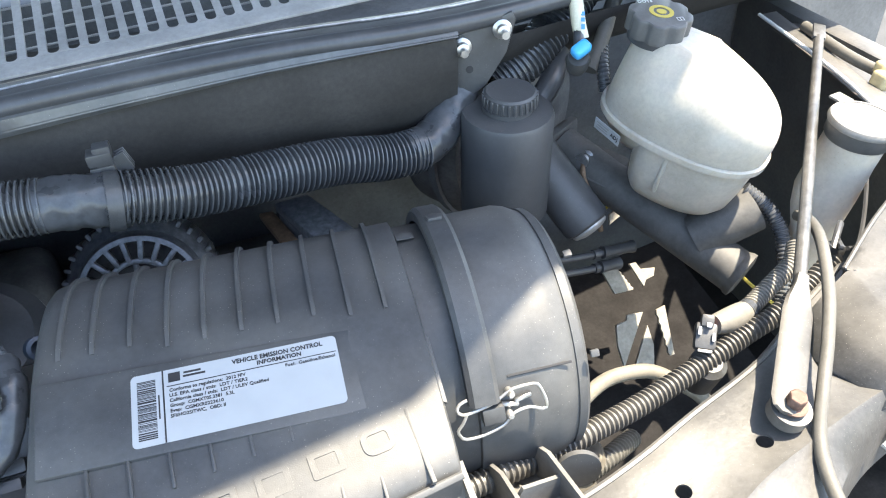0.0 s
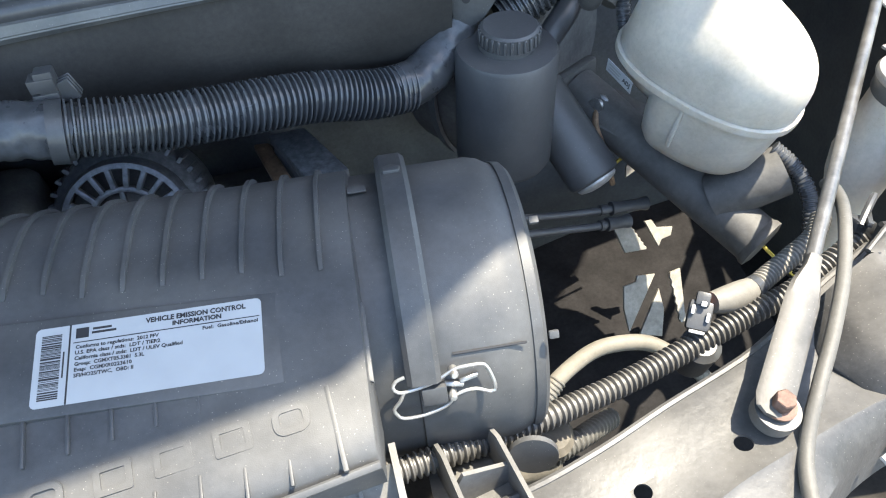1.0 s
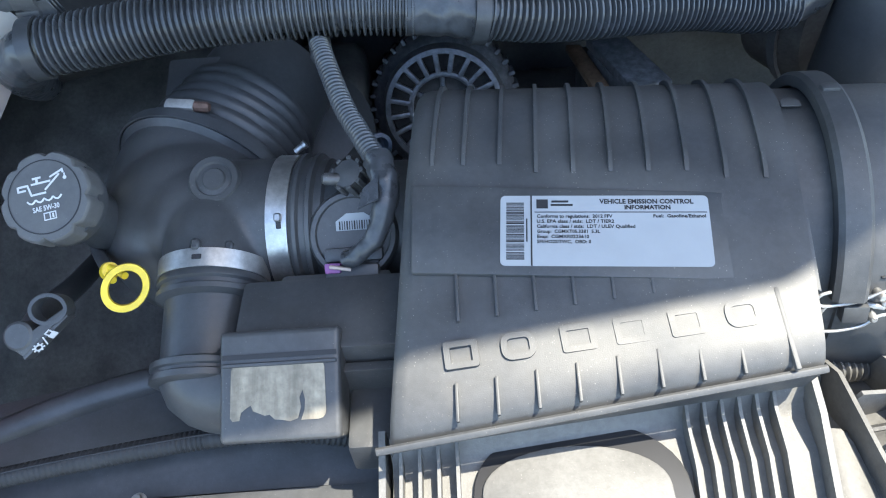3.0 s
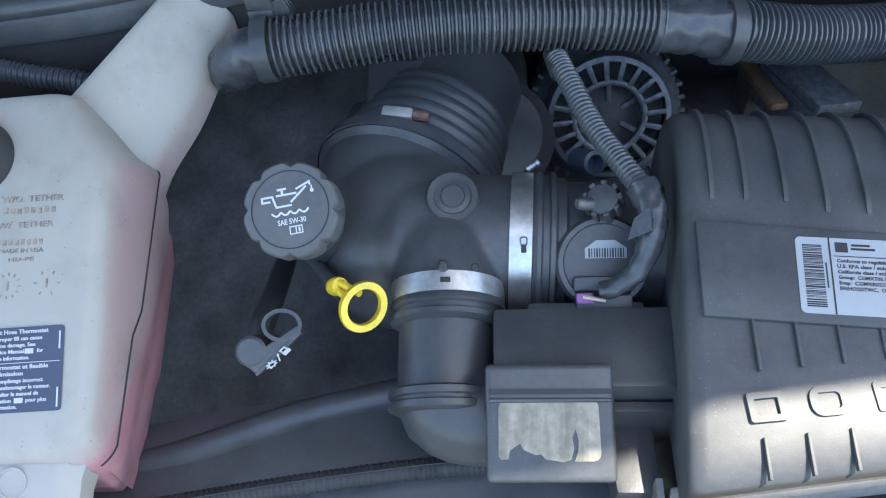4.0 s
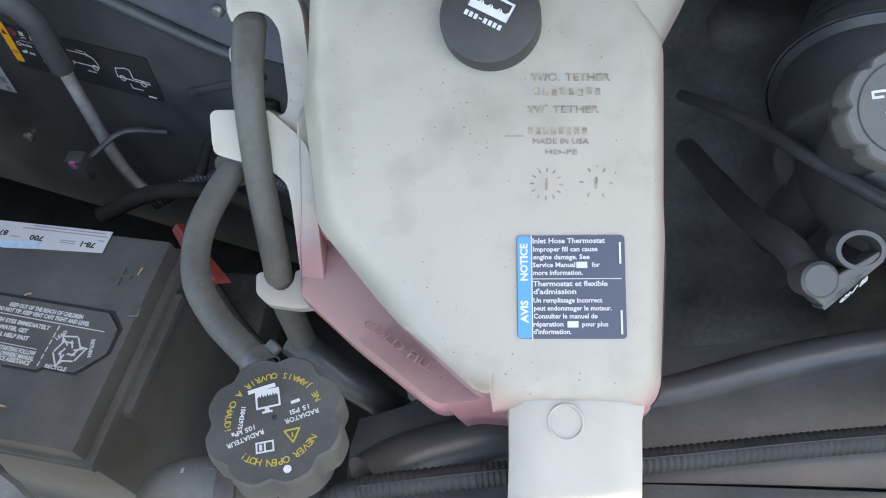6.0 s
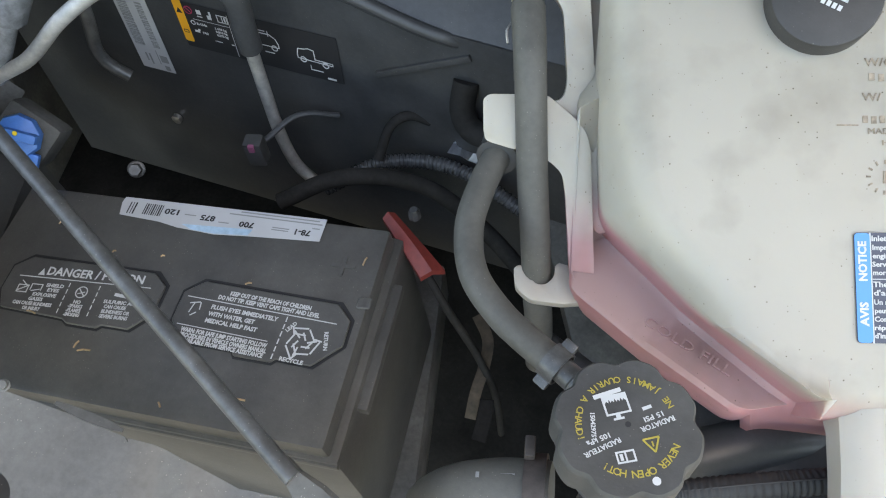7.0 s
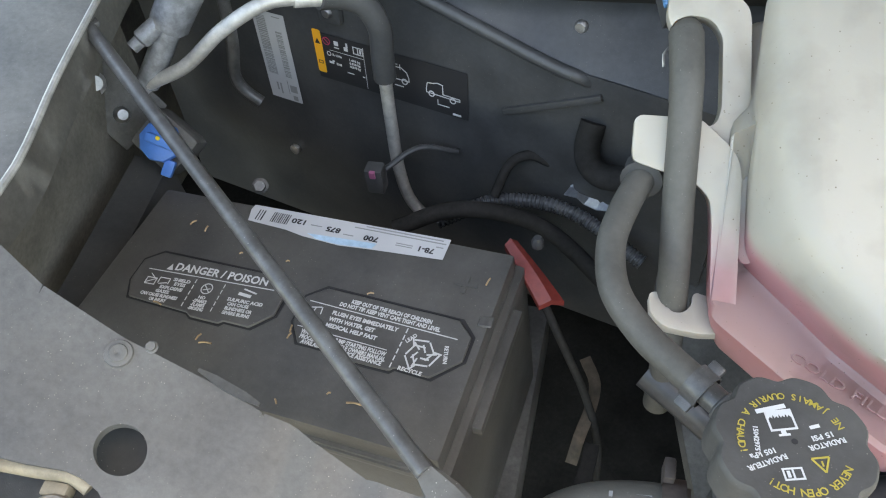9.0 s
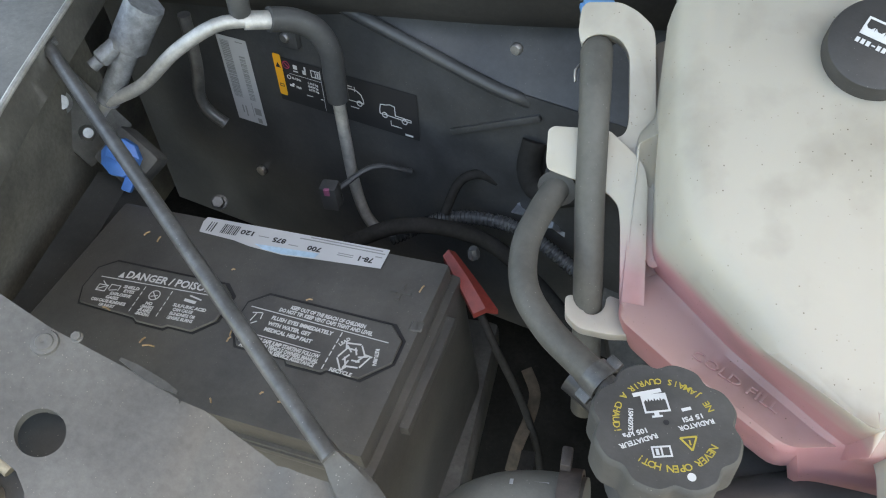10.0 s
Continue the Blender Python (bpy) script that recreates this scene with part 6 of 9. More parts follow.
# notice label
nm = at2(TK, 0.0055, -0.0237, 0.0024, 3.0)
nl = part("notice_label", prism(rrect(0.0545, 0.0525, 0.002), 0.0003, nm), NAVY, tank, "navy and blue printed notice label", smooth=0)
n1 = at2(nm, 0, 0, 0.0004)
part("blue_band", prism(rrect(0.0070, 0.0521, 0.0018, cx=-0.0235), 0.0002, n1), BLUEPRT, nl, smooth=0)
part("band_edge", bars(n1, [(-0.0198, 0, 0.0007, 0.0525), (0.003, 0.0040, 0.0445, 0.0004), (-0.0235, 0.0005, 0.0065, 0.0003)], 0.0003), WHITEPRT, nl, smooth=0)
n2 = at2(n1, 0, 0, 0.0003)
for s, x, y, size, w in (("Inlet Hose Thermostat", -0.0011, 0.0233, 0.0037, 0.0365), ("Improper fill can cause", -0.0028, 0.0190, 0.0034, 0.0325), ("engine damage. See", -0.0048, 0.0150, 0.0034, 0.0285), ("Service Manual", -0.0085, 0.0110, 0.0034, 0.0215), ("for", 0.0125, 0.0110, 0.0034, 0.0040), ("more information.", -0.0066, 0.0070, 0.0034, 0.0250), ("Thermostat et flexible", -0.0005, 0.0014, 0.0037, 0.0375), ("d'admission", -0.0083, -0.0026, 0.0037, 0.0215), ("Un remplissage incorrect", -0.0020, -0.0070, 0.0034, 0.0345), ("peut endommager le moteur.", 0.0005, -0.0110, 0.0034, 0.0390), ("Consulter le manuel de", -0.0032, -0.0150, 0.0034, 0.0320), ("r\u00e9paration", -0.0118, -0.0190, 0.0034, 0.0150), ("pour plus", 0.0115, -0.0190, 0.0034, 0.0130), ("d'information.", -0.0098, -0.0228, 0.0034, 0.0190)):
    part("print", words(s, size, at2(n2, x, y), bold=0.00008, width=w), WHITEPRT, nl, smooth=0)
part("print", words("NOTICE", 0.0052, at2(n2, -0.0235, 0.0125, 0, 90), bold=0.0002, width=0.019), WHITEPRT, nl, smooth=0)
part("print", words("AVIS", 0.0052, at2(n2, -0.0235, -0.0125, 0, 90), bold=0.0002, width=0.0115), WHITEPRT, nl, smooth=0)
part("print_icon", bars(n2, [(0.0055, 0.0110, 0.0055, 0.0032), (0.0005, -0.0190, 0.0055, 0.0032)]), WHITEPRT, nl, smooth=0)["kind"] = "stuff"
part("print_code", bars(n2, [(0.0248, -0.018, 0.0010, 0.012), (0.0248, 0.017, 0.0010, 0.011)]), WHITEPRT, nl, smooth=0)["kind"] = "stuff"
# moulded lettering in the tank
EMB = mat("moulded_dirt", (0.275, 0.22, 0.168), 0.7, var=0.4, scale=300)
for s, x, y, size, w, t in (("W/O  TETHER", 0.0015, 0.0860, 0.0058, 0.041, 2), ("W/  TETHER", -0.0015, 0.0685, 0.0055, 0.037, 2), ("MADE IN USA", -0.0025, 0.0515, 0.0042, 0.029, 2), ("HD-PE", -0.0020, 0.0458, 0.0036, 0.0165, 2)):
    part("moulded_text", words(s, size, at2(TK, x, y, 0.0021, t), depth=0.0004, width=w), EMB, tank, smooth=0)
part("moulded_number", bars(at2(TK, 0, 0, 0.0021, 2), [(0.003 - 0.0158 + 0.0045 * i, 0.0787 - 0.0004 * (i % 3), 0.0026, 0.0036) for i in range(8)] + [(-0.002 - 0.0142 + 0.0040 * i, 0.0575 - 0.0003 * (i % 2), 0.0024, 0.0036) for i in range(8)] + [(-0.0245, 0.0545, 0.010, 0.0006)], 0.0004), EMB, tank, smooth=0)["kind"] = "stuff"
for x, y in ((-0.0088, 0.0288), (0.0166, 0.0305)):
    dial = at2(TK, x, y, 0.0021)
    db = bars(dial, [(0, 0, 0.0012, 0.0060)], 0.0006)
    for i in range(12):
        if x < 0 or i % 2:
            db = join(db, rbox((0.0008, 0.0020, 0.0005), dial @ Matrix.Rotation(i * math.pi / 6, 4, "Z") @ Matrix.Translation((0, 0.0075, 0)), 0))
    part("date_dial", db, EMB, tank, "moulded date dial", smooth=0)
ZONE = BESIDE
cf = ax((-0.660, 0.309, 1.0762), (-0.02, -0.05, 1.0), (0.84, -0.54, 0))
part("moulded_text", words("COLD FILL", 0.0085, at2(cf, 0.0, -0.001, 0.0003), depth=0.0006, width=0.056), TANK, tank, smooth=0)

# overflow hose, filler hose, radiator cap
ZONE = HERE
hose1 = thing("overflow_hose", (-0.76, 0.42, 1.1), "grey rubber overflow hose", "hose")
part("hose", tube([(-0.744, 0.447, 1.208), (-0.745, 0.440, 1.211), (-0.742, 0.415, 1.202), (-0.740, 0.396, 1.186), (-0.737, 0.372, 1.153), (-0.733, 0.350, 1.118), (-0.730, 0.333, 1.086), (-0.727, 0.328, 1.05), (-0.725, 0.325, 1.0)], 0.0090, 20, 0.005), HOSE, hose1)
part("end_sleeve", tube([(-0.7445, 0.441, 1.2107), (-0.742, 0.415, 1.202), (-0.741, 0.403, 1.193)], 0.0098, 20, 0.004, lambda i, n: 1.0 - 0.08 * i / n), HOSE, hose1, "swollen hose end")
part("wire_clip", tube([(-0.7545, 0.424, 1.200), (-0.7555, 0.430, 1.204), (-0.752, 0.436, 1.206)], 0.0008, 6, 0.003), DULLST, hose1)
hose2 = thing("filler_hose", (-0.78, 0.36, 1.08), "grey rubber hose curving to the radiator filler", "hose")
part("hose", tube([(-0.757, 0.389, 1.148), (-0.765, 0.366, 1.146), (-0.7705, 0.340, 1.141), (-0.766, 0.312, 1.136), (-0.750, 0.290, 1.132), (-0.733, 0.275, 1.130), (-0.719, 0.264, 1.129)], 0.0084, 20, 0.004), HOSE, hose2)
ch = ax((-0.7195, 0.2645, 1.129), (0.75, -0.62, -0.05))
part("clamp", lathe([(0.0086, -0.005), (0.0099, -0.005), (0.0099, 0.005), (0.0086, 0.005)], ch, 28, cap=False), ROD, hose2, "dark spring hose clamp")
for a in (-150, 20):
    part("clamp_ear", rbox((0.006, 0.0045, 0.008), ch @ Matrix.Rotation(radians(a), 4, "Z") @ Matrix.Translation((0.0115, 0, 0.0)), 0.001), ROD, hose2)
part("fitting", lathe([(0.0070, 0), (0.0070, 0.012), (0.0082, 0.013), (0.0082, 0.016), (0.0066, 0.017), (0.0066, 0.035)], ch, 22), ROD, hose2)
part("sleeve", tube([(-0.758, 0.384, 1.149), (-0.756, 0.396, 1.146), (-0.752, 0.408, 1.138)], 0.0118, 16, 0.004, lambda i, n: 0.9 + 0.15 * (i % 3 == 0)), BLACK, hose2, "rubber grommet")
ZONE = BESIDE
rad = thing("coolant_filler", (-0.707, 0.224, 1.10), "dark grey lobed radiator filler cap with yellow warning print", "radiator filler")
rm = ax((-0.7043, 0.2310, 1.1460), (0.03, 0.02, 1.0), (1, 0.0, 0))
RCAP = mat("worn_black_cap", (0.052, 0.051, 0.050), 0.6, var=0.15, scale=60, dust=0.2)
rcap = part("cap", lobed_cap(rm @ Matrix.Rotation(radians(10), 4, "Z"), 0.0350, 0.022, 8, 0.0034, 2.6, 0.003), RCAP, rad)
part("dimple", lathe([(0, 0), (0.0014, 0), (0.0014, 0.0002), (0, 0.0002)], at2(rm, 0, 0.0005, 0.0001), 14), INK, rcap, smooth=0)
part("filler_neck", lathe([(0.022, -0.06), (0.022, -0.020), (0.027, -0.018), (0.027, -0.014)], rm, 32), DARKPL, rad)


def ringtext(s, r, a0, a1, size, m, mtl, parent, flip=1):
    """Lettering round an arc, from angle a0 to a1, reading clockwise."""
    out = None
    for i, ch in enumerate(s):
        if ch == " ":
            continue
        a = radians(a0 + (a1 - a0) * i / (len(s) - 1))
        w = words(ch, size, m @ Matrix.Translation((r * math.cos(a), r * math.sin(a), 0)) @ Matrix.Rotation(a - flip * math.pi / 2, 4, "Z"), bold=0.00003)
        out = join(out, w) if out else w
    part("print", out, mtl, parent, smooth=0)


ringtext("NEVER OPEN HOT!", 0.0224, -22, -117, 0.0048, at2(rm, 0, 0, 0.0003), YELPRT, rcap)
ringtext("NE JAMAIS OUVRIR A CHAUD!", 0.0228, 32, 201, 0.0045, at2(rm, 0, 0, 0.0003), YELPRT, rcap, -1)
ri = at2(rm, -0.0053, 0.0095, 0.0003, 198)
tank_icon = bars(ri, [(0.0, -0.0042, 0.0120, 0.0022), (-0.0056, 0.0, 0.0009, 0.0090), (0.0056, 0.0, 0.0009, 0.0090), (0.0, 0.0042, 0.0120, 0.0009), (0.0008, 0.0055, 0.0022, 0.0020), (0.0008, 0.0067, 0.0050, 0.0010)])
for i in range(4):
    tank_icon = join(tank_icon, prism([(-0.0056 + i * 0.0028, -0.0032), (-0.0028 + i * 0.0028, -0.0032), (-0.0034 + i * 0.0028, -0.0014), (-0.0042 + i * 0.0028, -0.0024), (-0.0050 + i * 0.0028, -0.0014)], 0.00015, ri))
part("icon", tank_icon, WHITEPRT, rcap, smooth=0)
rb = at2(rm, -0.0012, -0.0148, 0.0003, 196)
part("book_icon", bars(rb, [(-0.0040, 0, 0.0008, 0.0052), (0.0040, 0, 0.0008, 0.0052), (0, 0, 0.0008, 0.0052), (0, 0.0024, 0.0088, 0.0008), (0, -0.0024, 0.0088, 0.0008), (0.002, 0, 0.0014, 0.0030)]), WHITEPRT, rcap, smooth=0)
rw = at2(rm, 0.0107, -0.0074, 0.0003, 198)
part("warning_icon", join(*[rbox((0.0076, 0.0008, 0.0002), at2(rw, x, y, 0, t), 0) for x, y, t in ((0, -0.0024, 0), (-0.0019, 0.0009, 60), (0.0019, 0.0009, -60))], rbox((0.0007, 0.0024, 0.0002), at2(rw, 0, 0.0003), 0)), YELPRT, rcap, smooth=0)
for s, x, y, w, h, t in (("RADIATOR", 0.0134, 0.0022, 0.0170, 0.0034, 206), ("15 PSI", 0.0118, 0.0056, 0.0095, 0.0034, 206), ("RADIATEUR", -0.0116, -0.0116, 0.0185, 0.0034, 210), ("105 kPa", -0.0133, -0.0078, 0.0115, 0.0034, 208), ("15042975", -0.0160, -0.0012, 0.0115, 0.0030, -86)):
    part("print", words(s, h, at2(rm, x, y, 0.0003, t), width=w, bold=0.00006), WHITEPRT, rcap, smooth=0)
part("part_code", join(bars(at2(rm, -0.0096, 0.0147, 0.0003, 204), [(0, 0, 0.0138, 0.0021)]), bars(at2(rm, 0.0087, 0.0095, 0.0003, 206), [(0, 0, 0.0045, 0.0016)])), WHITEPRT, rcap, smooth=0)
part("dot", lathe([(0, 0), (0.0019, 0), (0.0019, 0.0003), (0, 0.0003)], at2(rm, 0.0119, -0.0245, 0.0002), 18), WHITEPRT, rcap, smooth=0)
BROWN = mat("brown_clamp_steel", (0.060, 0.046, 0.040), 0.65, var=0.3, scale=90)
rh = thing("radiator_hose", (-0.78, 0.22, 1.05), "grey rubber radiator hose with a spring clamp", "hose")
part("hose", tube([(-0.735, 0.218, 1.062), (-0.760, 0.219, 1.058), (-0.785, 0.218, 1.045), (-0.803, 0.215, 1.02), (-0.812, 0.21, 0.97)], 0.0190, 22, 0.006), HOSE, rh)
part("clamp", lathe([(0.0195, -0.006), (0.0225, -0.006), (0.0225, 0.006), (0.0195, 0.006)], ax((-0.743, 0.2185, 1.061), (1, 0, 0.1)), 28, cap=False), BROWN, rh, "brown spring clamp")
part("clamp_ear", rbox((0.006, 0.012, 0.014), Matrix.Translation((-0.748, 0.238, 1.078)), 0.0015), BROWN, rh, "brown clamp tab")
hu = ax((-0.768, 0.2195, 1.0745), (-0.25, 0.0, 0.95))
part("hose_print", bars(hu, [(0.009, 0.004, 0.008, 0.0014), (0.010, 0.0008, 0.005, 0.0016), (-0.008, 0.004, 0.002, 0.0030)], 0.0003), GREYINK, rh, smooth=0)
part("green_mark", rbox((0.010, 0.0028, 0.0006), ax((-0.7875, 0.2215, 1.0625), (-0.55, 0.1, 0.85), (0.85, 0, 0.55)), 0.0002, 1), mat("green_paint_mark", (0.05, 0.20, 0.12), 0.6), rh, "green paint mark")
ZONE = HERE
fl_ = thing("front_wiring", (-0.45, 0.25, 1.07), "thin black corrugated wiring conduit along the radiator", "wiring")
part("conduit", corrugated([(-0.685, 0.212, 1.060), (-0.665, 0.216, 1.076), (-0.60, 0.227, 1.080), (-0.50, 0.242, 1.082), (-0.40, 0.258, 1.085), (-0.30, 0.271, 1.086), (-0.24, 0.275, 1.08), (-0.18, 0.275, 1.06)], 0.0072, 0.0038, 16, 0.10), mat("dull_conduit", (0.030, 0.031, 0.033), 0.6, dust=0.06, spec=0.3), fl_)
part("slit", tube([(-0.665, 0.2155, 1.0833), (-0.60, 0.2265, 1.0873), (-0.50, 0.2415, 1.0893), (-0.40, 0.2575, 1.0923), (-0.30, 0.2705, 1.0933), (-0.25, 0.2745, 1.0890)], 0.0007, 6, 0.01), INK, fl_, "dark split along the conduit")
fbox = thing("hose_support", (-0.66, 0.26, 1.04), "black rubber coolant hose below the reservoir", "hose")
part("hose", tube([(-0.665, 0.225, 1.060), (-0.64, 0.245, 1.050), (-0.58, 0.265, 1.046), (-0.52, 0.275, 1.03)], 0.016, 18, 0.008), RUBBER, fbox)
part("hose", tube([(-0.735, 0.33, 1.03), (-0.70, 0.31, 1.02), (-0.66, 0.30, 0.98), (-0.64, 0.30, 0.9)], 0.012, 14, 0.008), RUBBER, fbox)


BLUEPL = mat("mid_blue_plastic", (0.06, 0.21, 0.42), 0.45, var=0.15, dust=0.1)
REDW = mat("red_lead", (0.42, 0.06, 0.08), 0.5)
GRIMYW = mat("grey_lead", (0.06, 0.06, 0.06), 0.6)
REARPTS = [(-0.735, 0.535, 1.238), (-0.6765, 0.535, 1.228), (-0.6475, 0.535, 1.222), (-0.6081, 0.535, 1.212), (-0.5653, 0.535, 1.2018), (-0.535, 0.535, 1.19)]
rear = thing("rear_wiring", (-0.65, 0.60, 1.15), "dusty black corrugated conduit behind the coolant tank", "wiring")
part("conduit", corrugated(REARPTS, 0.0095, 0.0042, 18, 0.14), CONDUIT, rear)
plug2 = thing("locked_plug", (-0.748, 0.505, 1.19), "black wire plug with a blue lock and red lead", "connector")
pq = ax((-0.748, 0.505, 1.203), (0.1, -0.45, 0.88), (0.93, 0.3, 0.1))
part("plug", rbox((0.022, 0.026, 0.024), at2(pq, 0.001, -0.003, -0.014), 0.003), BLACK, plug2)
part("lock", join(rbox((0.020, 0.007, 0.006), at2(pq, 0, 0.004, 0), 0.0015), rbox((0.020, 0.005, 0.008), at2(pq, 0, -0.004, 0), 0.0015), rbox((0.005, 0.018, 0.005), at2(pq, -0.010, -0.003, -0.002), 0.001)), BLUEPL, plug2, "blue lock slide")
for dx, mt in ((-0.003, REDW), (-0.009, GRIMYW)):
    part("lead", tube([pq @ Vector((dx, 0.010, -0.004)), (-0.757 + dx, 0.520, 1.213), (-0.765 + dx, 0.532, 1.232), (-0.774 + dx, 0.545, 1.258)], 0.0019, 8, 0.004), mt, plug2)


# ---- battery ----
ZONE = BESIDE
bat = thing("battery", (-1.02, 0.33, 0.84), "black plastic car battery with white warning print", "battery")
BM = ax((-1.02, 0.33, 1.012), (-0.047, -0.01, 0.9988), (1, -0.114, 0.047))
BATM = mat("battery_plastic", (0.066, 0.064, 0.062), 0.5, var=0.15, scale=40, dust=0.22, bump=0.2)
part("case", rbox((0.332, 0.180, 0.165), BM @ Matrix.Translation((-0.009, 0.018, -0.100)), 0.006), BATM, bat)
part("lid", rbox((0.318, 0.171, 0.024), BM @ Matrix.Translation((-0.009, 0.0175, -0.0125)), 0.004), BATM, bat)
part("lid_edge", rbox((0.330, 0.182, 0.007), BM @ Matrix.Translation((-0.009, 0.018, -0.024)), 0.002), BATM, bat)
part("ledge", rbox((0.012, 0.10, 0.010), BM @ Matrix.Translation((0.158, 0.02, -0.028)), 0.002), BATM, bat)


def battery_panel(poly, name):
    cx = sum(p[0] for p in poly) / len(poly)
    cy = sum(p[1] for p in poly) / len(poly)
    big = [(cx + (x - cx) * 1.035, cy + (y - cy) * 1.09) for x, y in poly]
    g = part("groove", prism(big, 0.0003, at2(BM, 0, 0, -0.0003)), INK, bat, smooth=0)
    return part(name, prism(poly, 0.0022, at2(BM, 0, 0, -0.0002), 0.0006, 1), BATM, bat, "vent cap cover with white print")


pl = battery_panel([(-0.138, 0.006), (-0.130, -0.009), (-0.075, -0.0105), (-0.070, -0.0135), (-0.045, -0.0135), (-0.042, -0.0105), (-0.020, -0.0105), (-0.006, 0.004), (-0.006, 0.028), (-0.018, 0.0375), (-0.125, 0.0365), (-0.138, 0.026)], "vent_cover")
pr = battery_panel([(0.0105, 0.003), (0.022, -0.0125), (0.064, -0.0125), (0.067, -0.0165), (0.095, -0.0165), (0.098, -0.0135), (0.124, -0.0145), (0.142, 0.0035), (0.142, 0.023), (0.130, 0.0345), (0.024, 0.0370), (0.0105, 0.026)], "vent_cover")
bp = at2(BM, 0, 0, 0.0022, 3)
b0 = at2(BM, 0, 0, 0.0022, -2)
part("print", words("DANGER / POISON", 0.0100, at2(bp, -0.064, 0.0310), bold=0.0002, width=0.082), WHITEPRT, pl, smooth=0)
part("print_rule", bars(bp, [(-0.071, 0.0252, 0.112, 0.0007)]), WHITEPRT, pl, smooth=0)
part("warning_icon", prism([(-0.112, 0.0272), (-0.1065, 0.0272), (-0.1092, 0.0330)], 0.0002, bp), WHITEPRT, pl, smooth=0)
part("print_divider", bars(bp, [(x, 0.021 - i * 0.0055, 0.0007, 0.0036) for x in (-0.0815, -0.0560) for i in range(5)]), WHITEPRT, pl, smooth=0)["kind"] = "stuff"
for s, x, y, w in (("SHIELD", -0.0930, 0.0190, 0.0150), ("EYES", -0.0930, 0.0150, 0.0100), ("EXPLOSIVE", -0.0985, 0.0105, 0.0200), ("GASES", -0.1040, 0.0065, 0.0120), ("CAN CAUSE BLINDNESS", -0.1050, 0.0025, 0.0330), ("OR INJURY", -0.1040, -0.0015, 0.0150), ("NO", -0.0690, 0.0075, 0.0060), ("-SPARKS", -0.0690, 0.0040, 0.0120), ("-FLAMES", -0.0690, 0.0005, 0.0120), ("-SMOKING", -0.0690, -0.0030, 0.0130), ("SULFURIC ACID", -0.0330, 0.0105, 0.0300), ("CAN CAUSE", -0.0370, 0.0065, 0.0180), ("BLINDNESS OR", -0.0350, 0.0025, 0.0230), ("SEVERE BURNS", -0.0350, -0.0015, 0.0230)):
    part("print", words(s, 0.0040, at2(bp, x, y), width=w, bold=0.00012), WHITEPRT, pl, smooth=0)
icons = lathe([(0.0042, 0), (0.0050, 0), (0.0050, 0.0002), (0.0042, 0.0002)], at2(bp, -0.0690, 0.0160), 22, cap=False)
icons = join(icons, rbox((0.009, 0.0008, 0.0002), at2(bp, -0.0690, 0.0160, 0, -45), 0), rbox((0.006, 0.0007, 0.0002), at2(bp, -0.0690, 0.0155, 0, 20), 0))
for x, y, w, h, t in ((-0.1190, 0.0175, 0.0090, 0.0007, 0), (-0.1190, 0.0115, 0.0090, 0.0007, 0), (-0.1235, 0.0145, 0.0007, 0.0065, 0), (-0.1150, 0.0145, 0.0007, 0.0065, 0), (-0.1190, 0.0150, 0.0100, 0.0007, 30), (-0.1190, 0.0190, 0.0080, 0.0007, -35), (-0.1080, 0.0190, 0.0090, 0.0007, 0), (-0.1080, 0.0140, 0.0070, 0.0007, 15), (-0.1035, 0.0165, 0.0007, 0.0055, 0), (-0.1125, 0.0165, 0.0007, 0.0055, 0), (-0.0360, 0.0165, 0.0110, 0.0026, -6), (-0.0330, 0.0205, 0.0120, 0.0012, -12)):
    icons = join(icons, rbox((w, h, 0.0002), at2(bp, x, y, 0, t), 0))
part("hazard_icons", icons, WHITEPRT, pl, smooth=0)["kind"] = "stuff"
part("print_rule", bars(b0, [(0.0735, 0.0235, 0.118, 0.0007), (0.052, 0.0010, 0.072, 0.0006)]), WHITEPRT, pr, smooth=0)
for s, x, y, w in (("KEEP OUT OF THE REACH OF CHILDREN", 0.0780, 0.0315, 0.0640), ("DO NOT TIP. KEEP VENT CAPS TIGHT AND LEVEL", 0.0780, 0.0270, 0.0800), ("FLUSH EYES IMMEDIATELY", 0.0625, 0.0185, 0.0530), ("WITH WATER, GET", 0.0545, 0.0130, 0.0370), ("MEDICAL HELP FAST", 0.0565, 0.0075, 0.0410), ("WARN: FOR SAFE JUMP STARTING FOLLOW", 0.0550, -0.0025, 0.0680), ("PROCEDURES IN VEHICLE OWNERS MANUAL", 0.0560, -0.0065, 0.0680), ("AVAILABLE FROM SERVICE ASSISTANCE", 0.0570, -0.0103, 0.0640)):
    part("print", words(s, 0.0046, at2(b0, x, y), width=w, bold=0.00016), WHITEPRT, pr, smooth=0)
part("print_divider", bars(b0, [(0.0955, 0.020 - i * 0.0058, 0.0009, 0.0040) for i in range(6)]), WHITEPRT, pr, smooth=0)["kind"] = "stuff"
rec = None
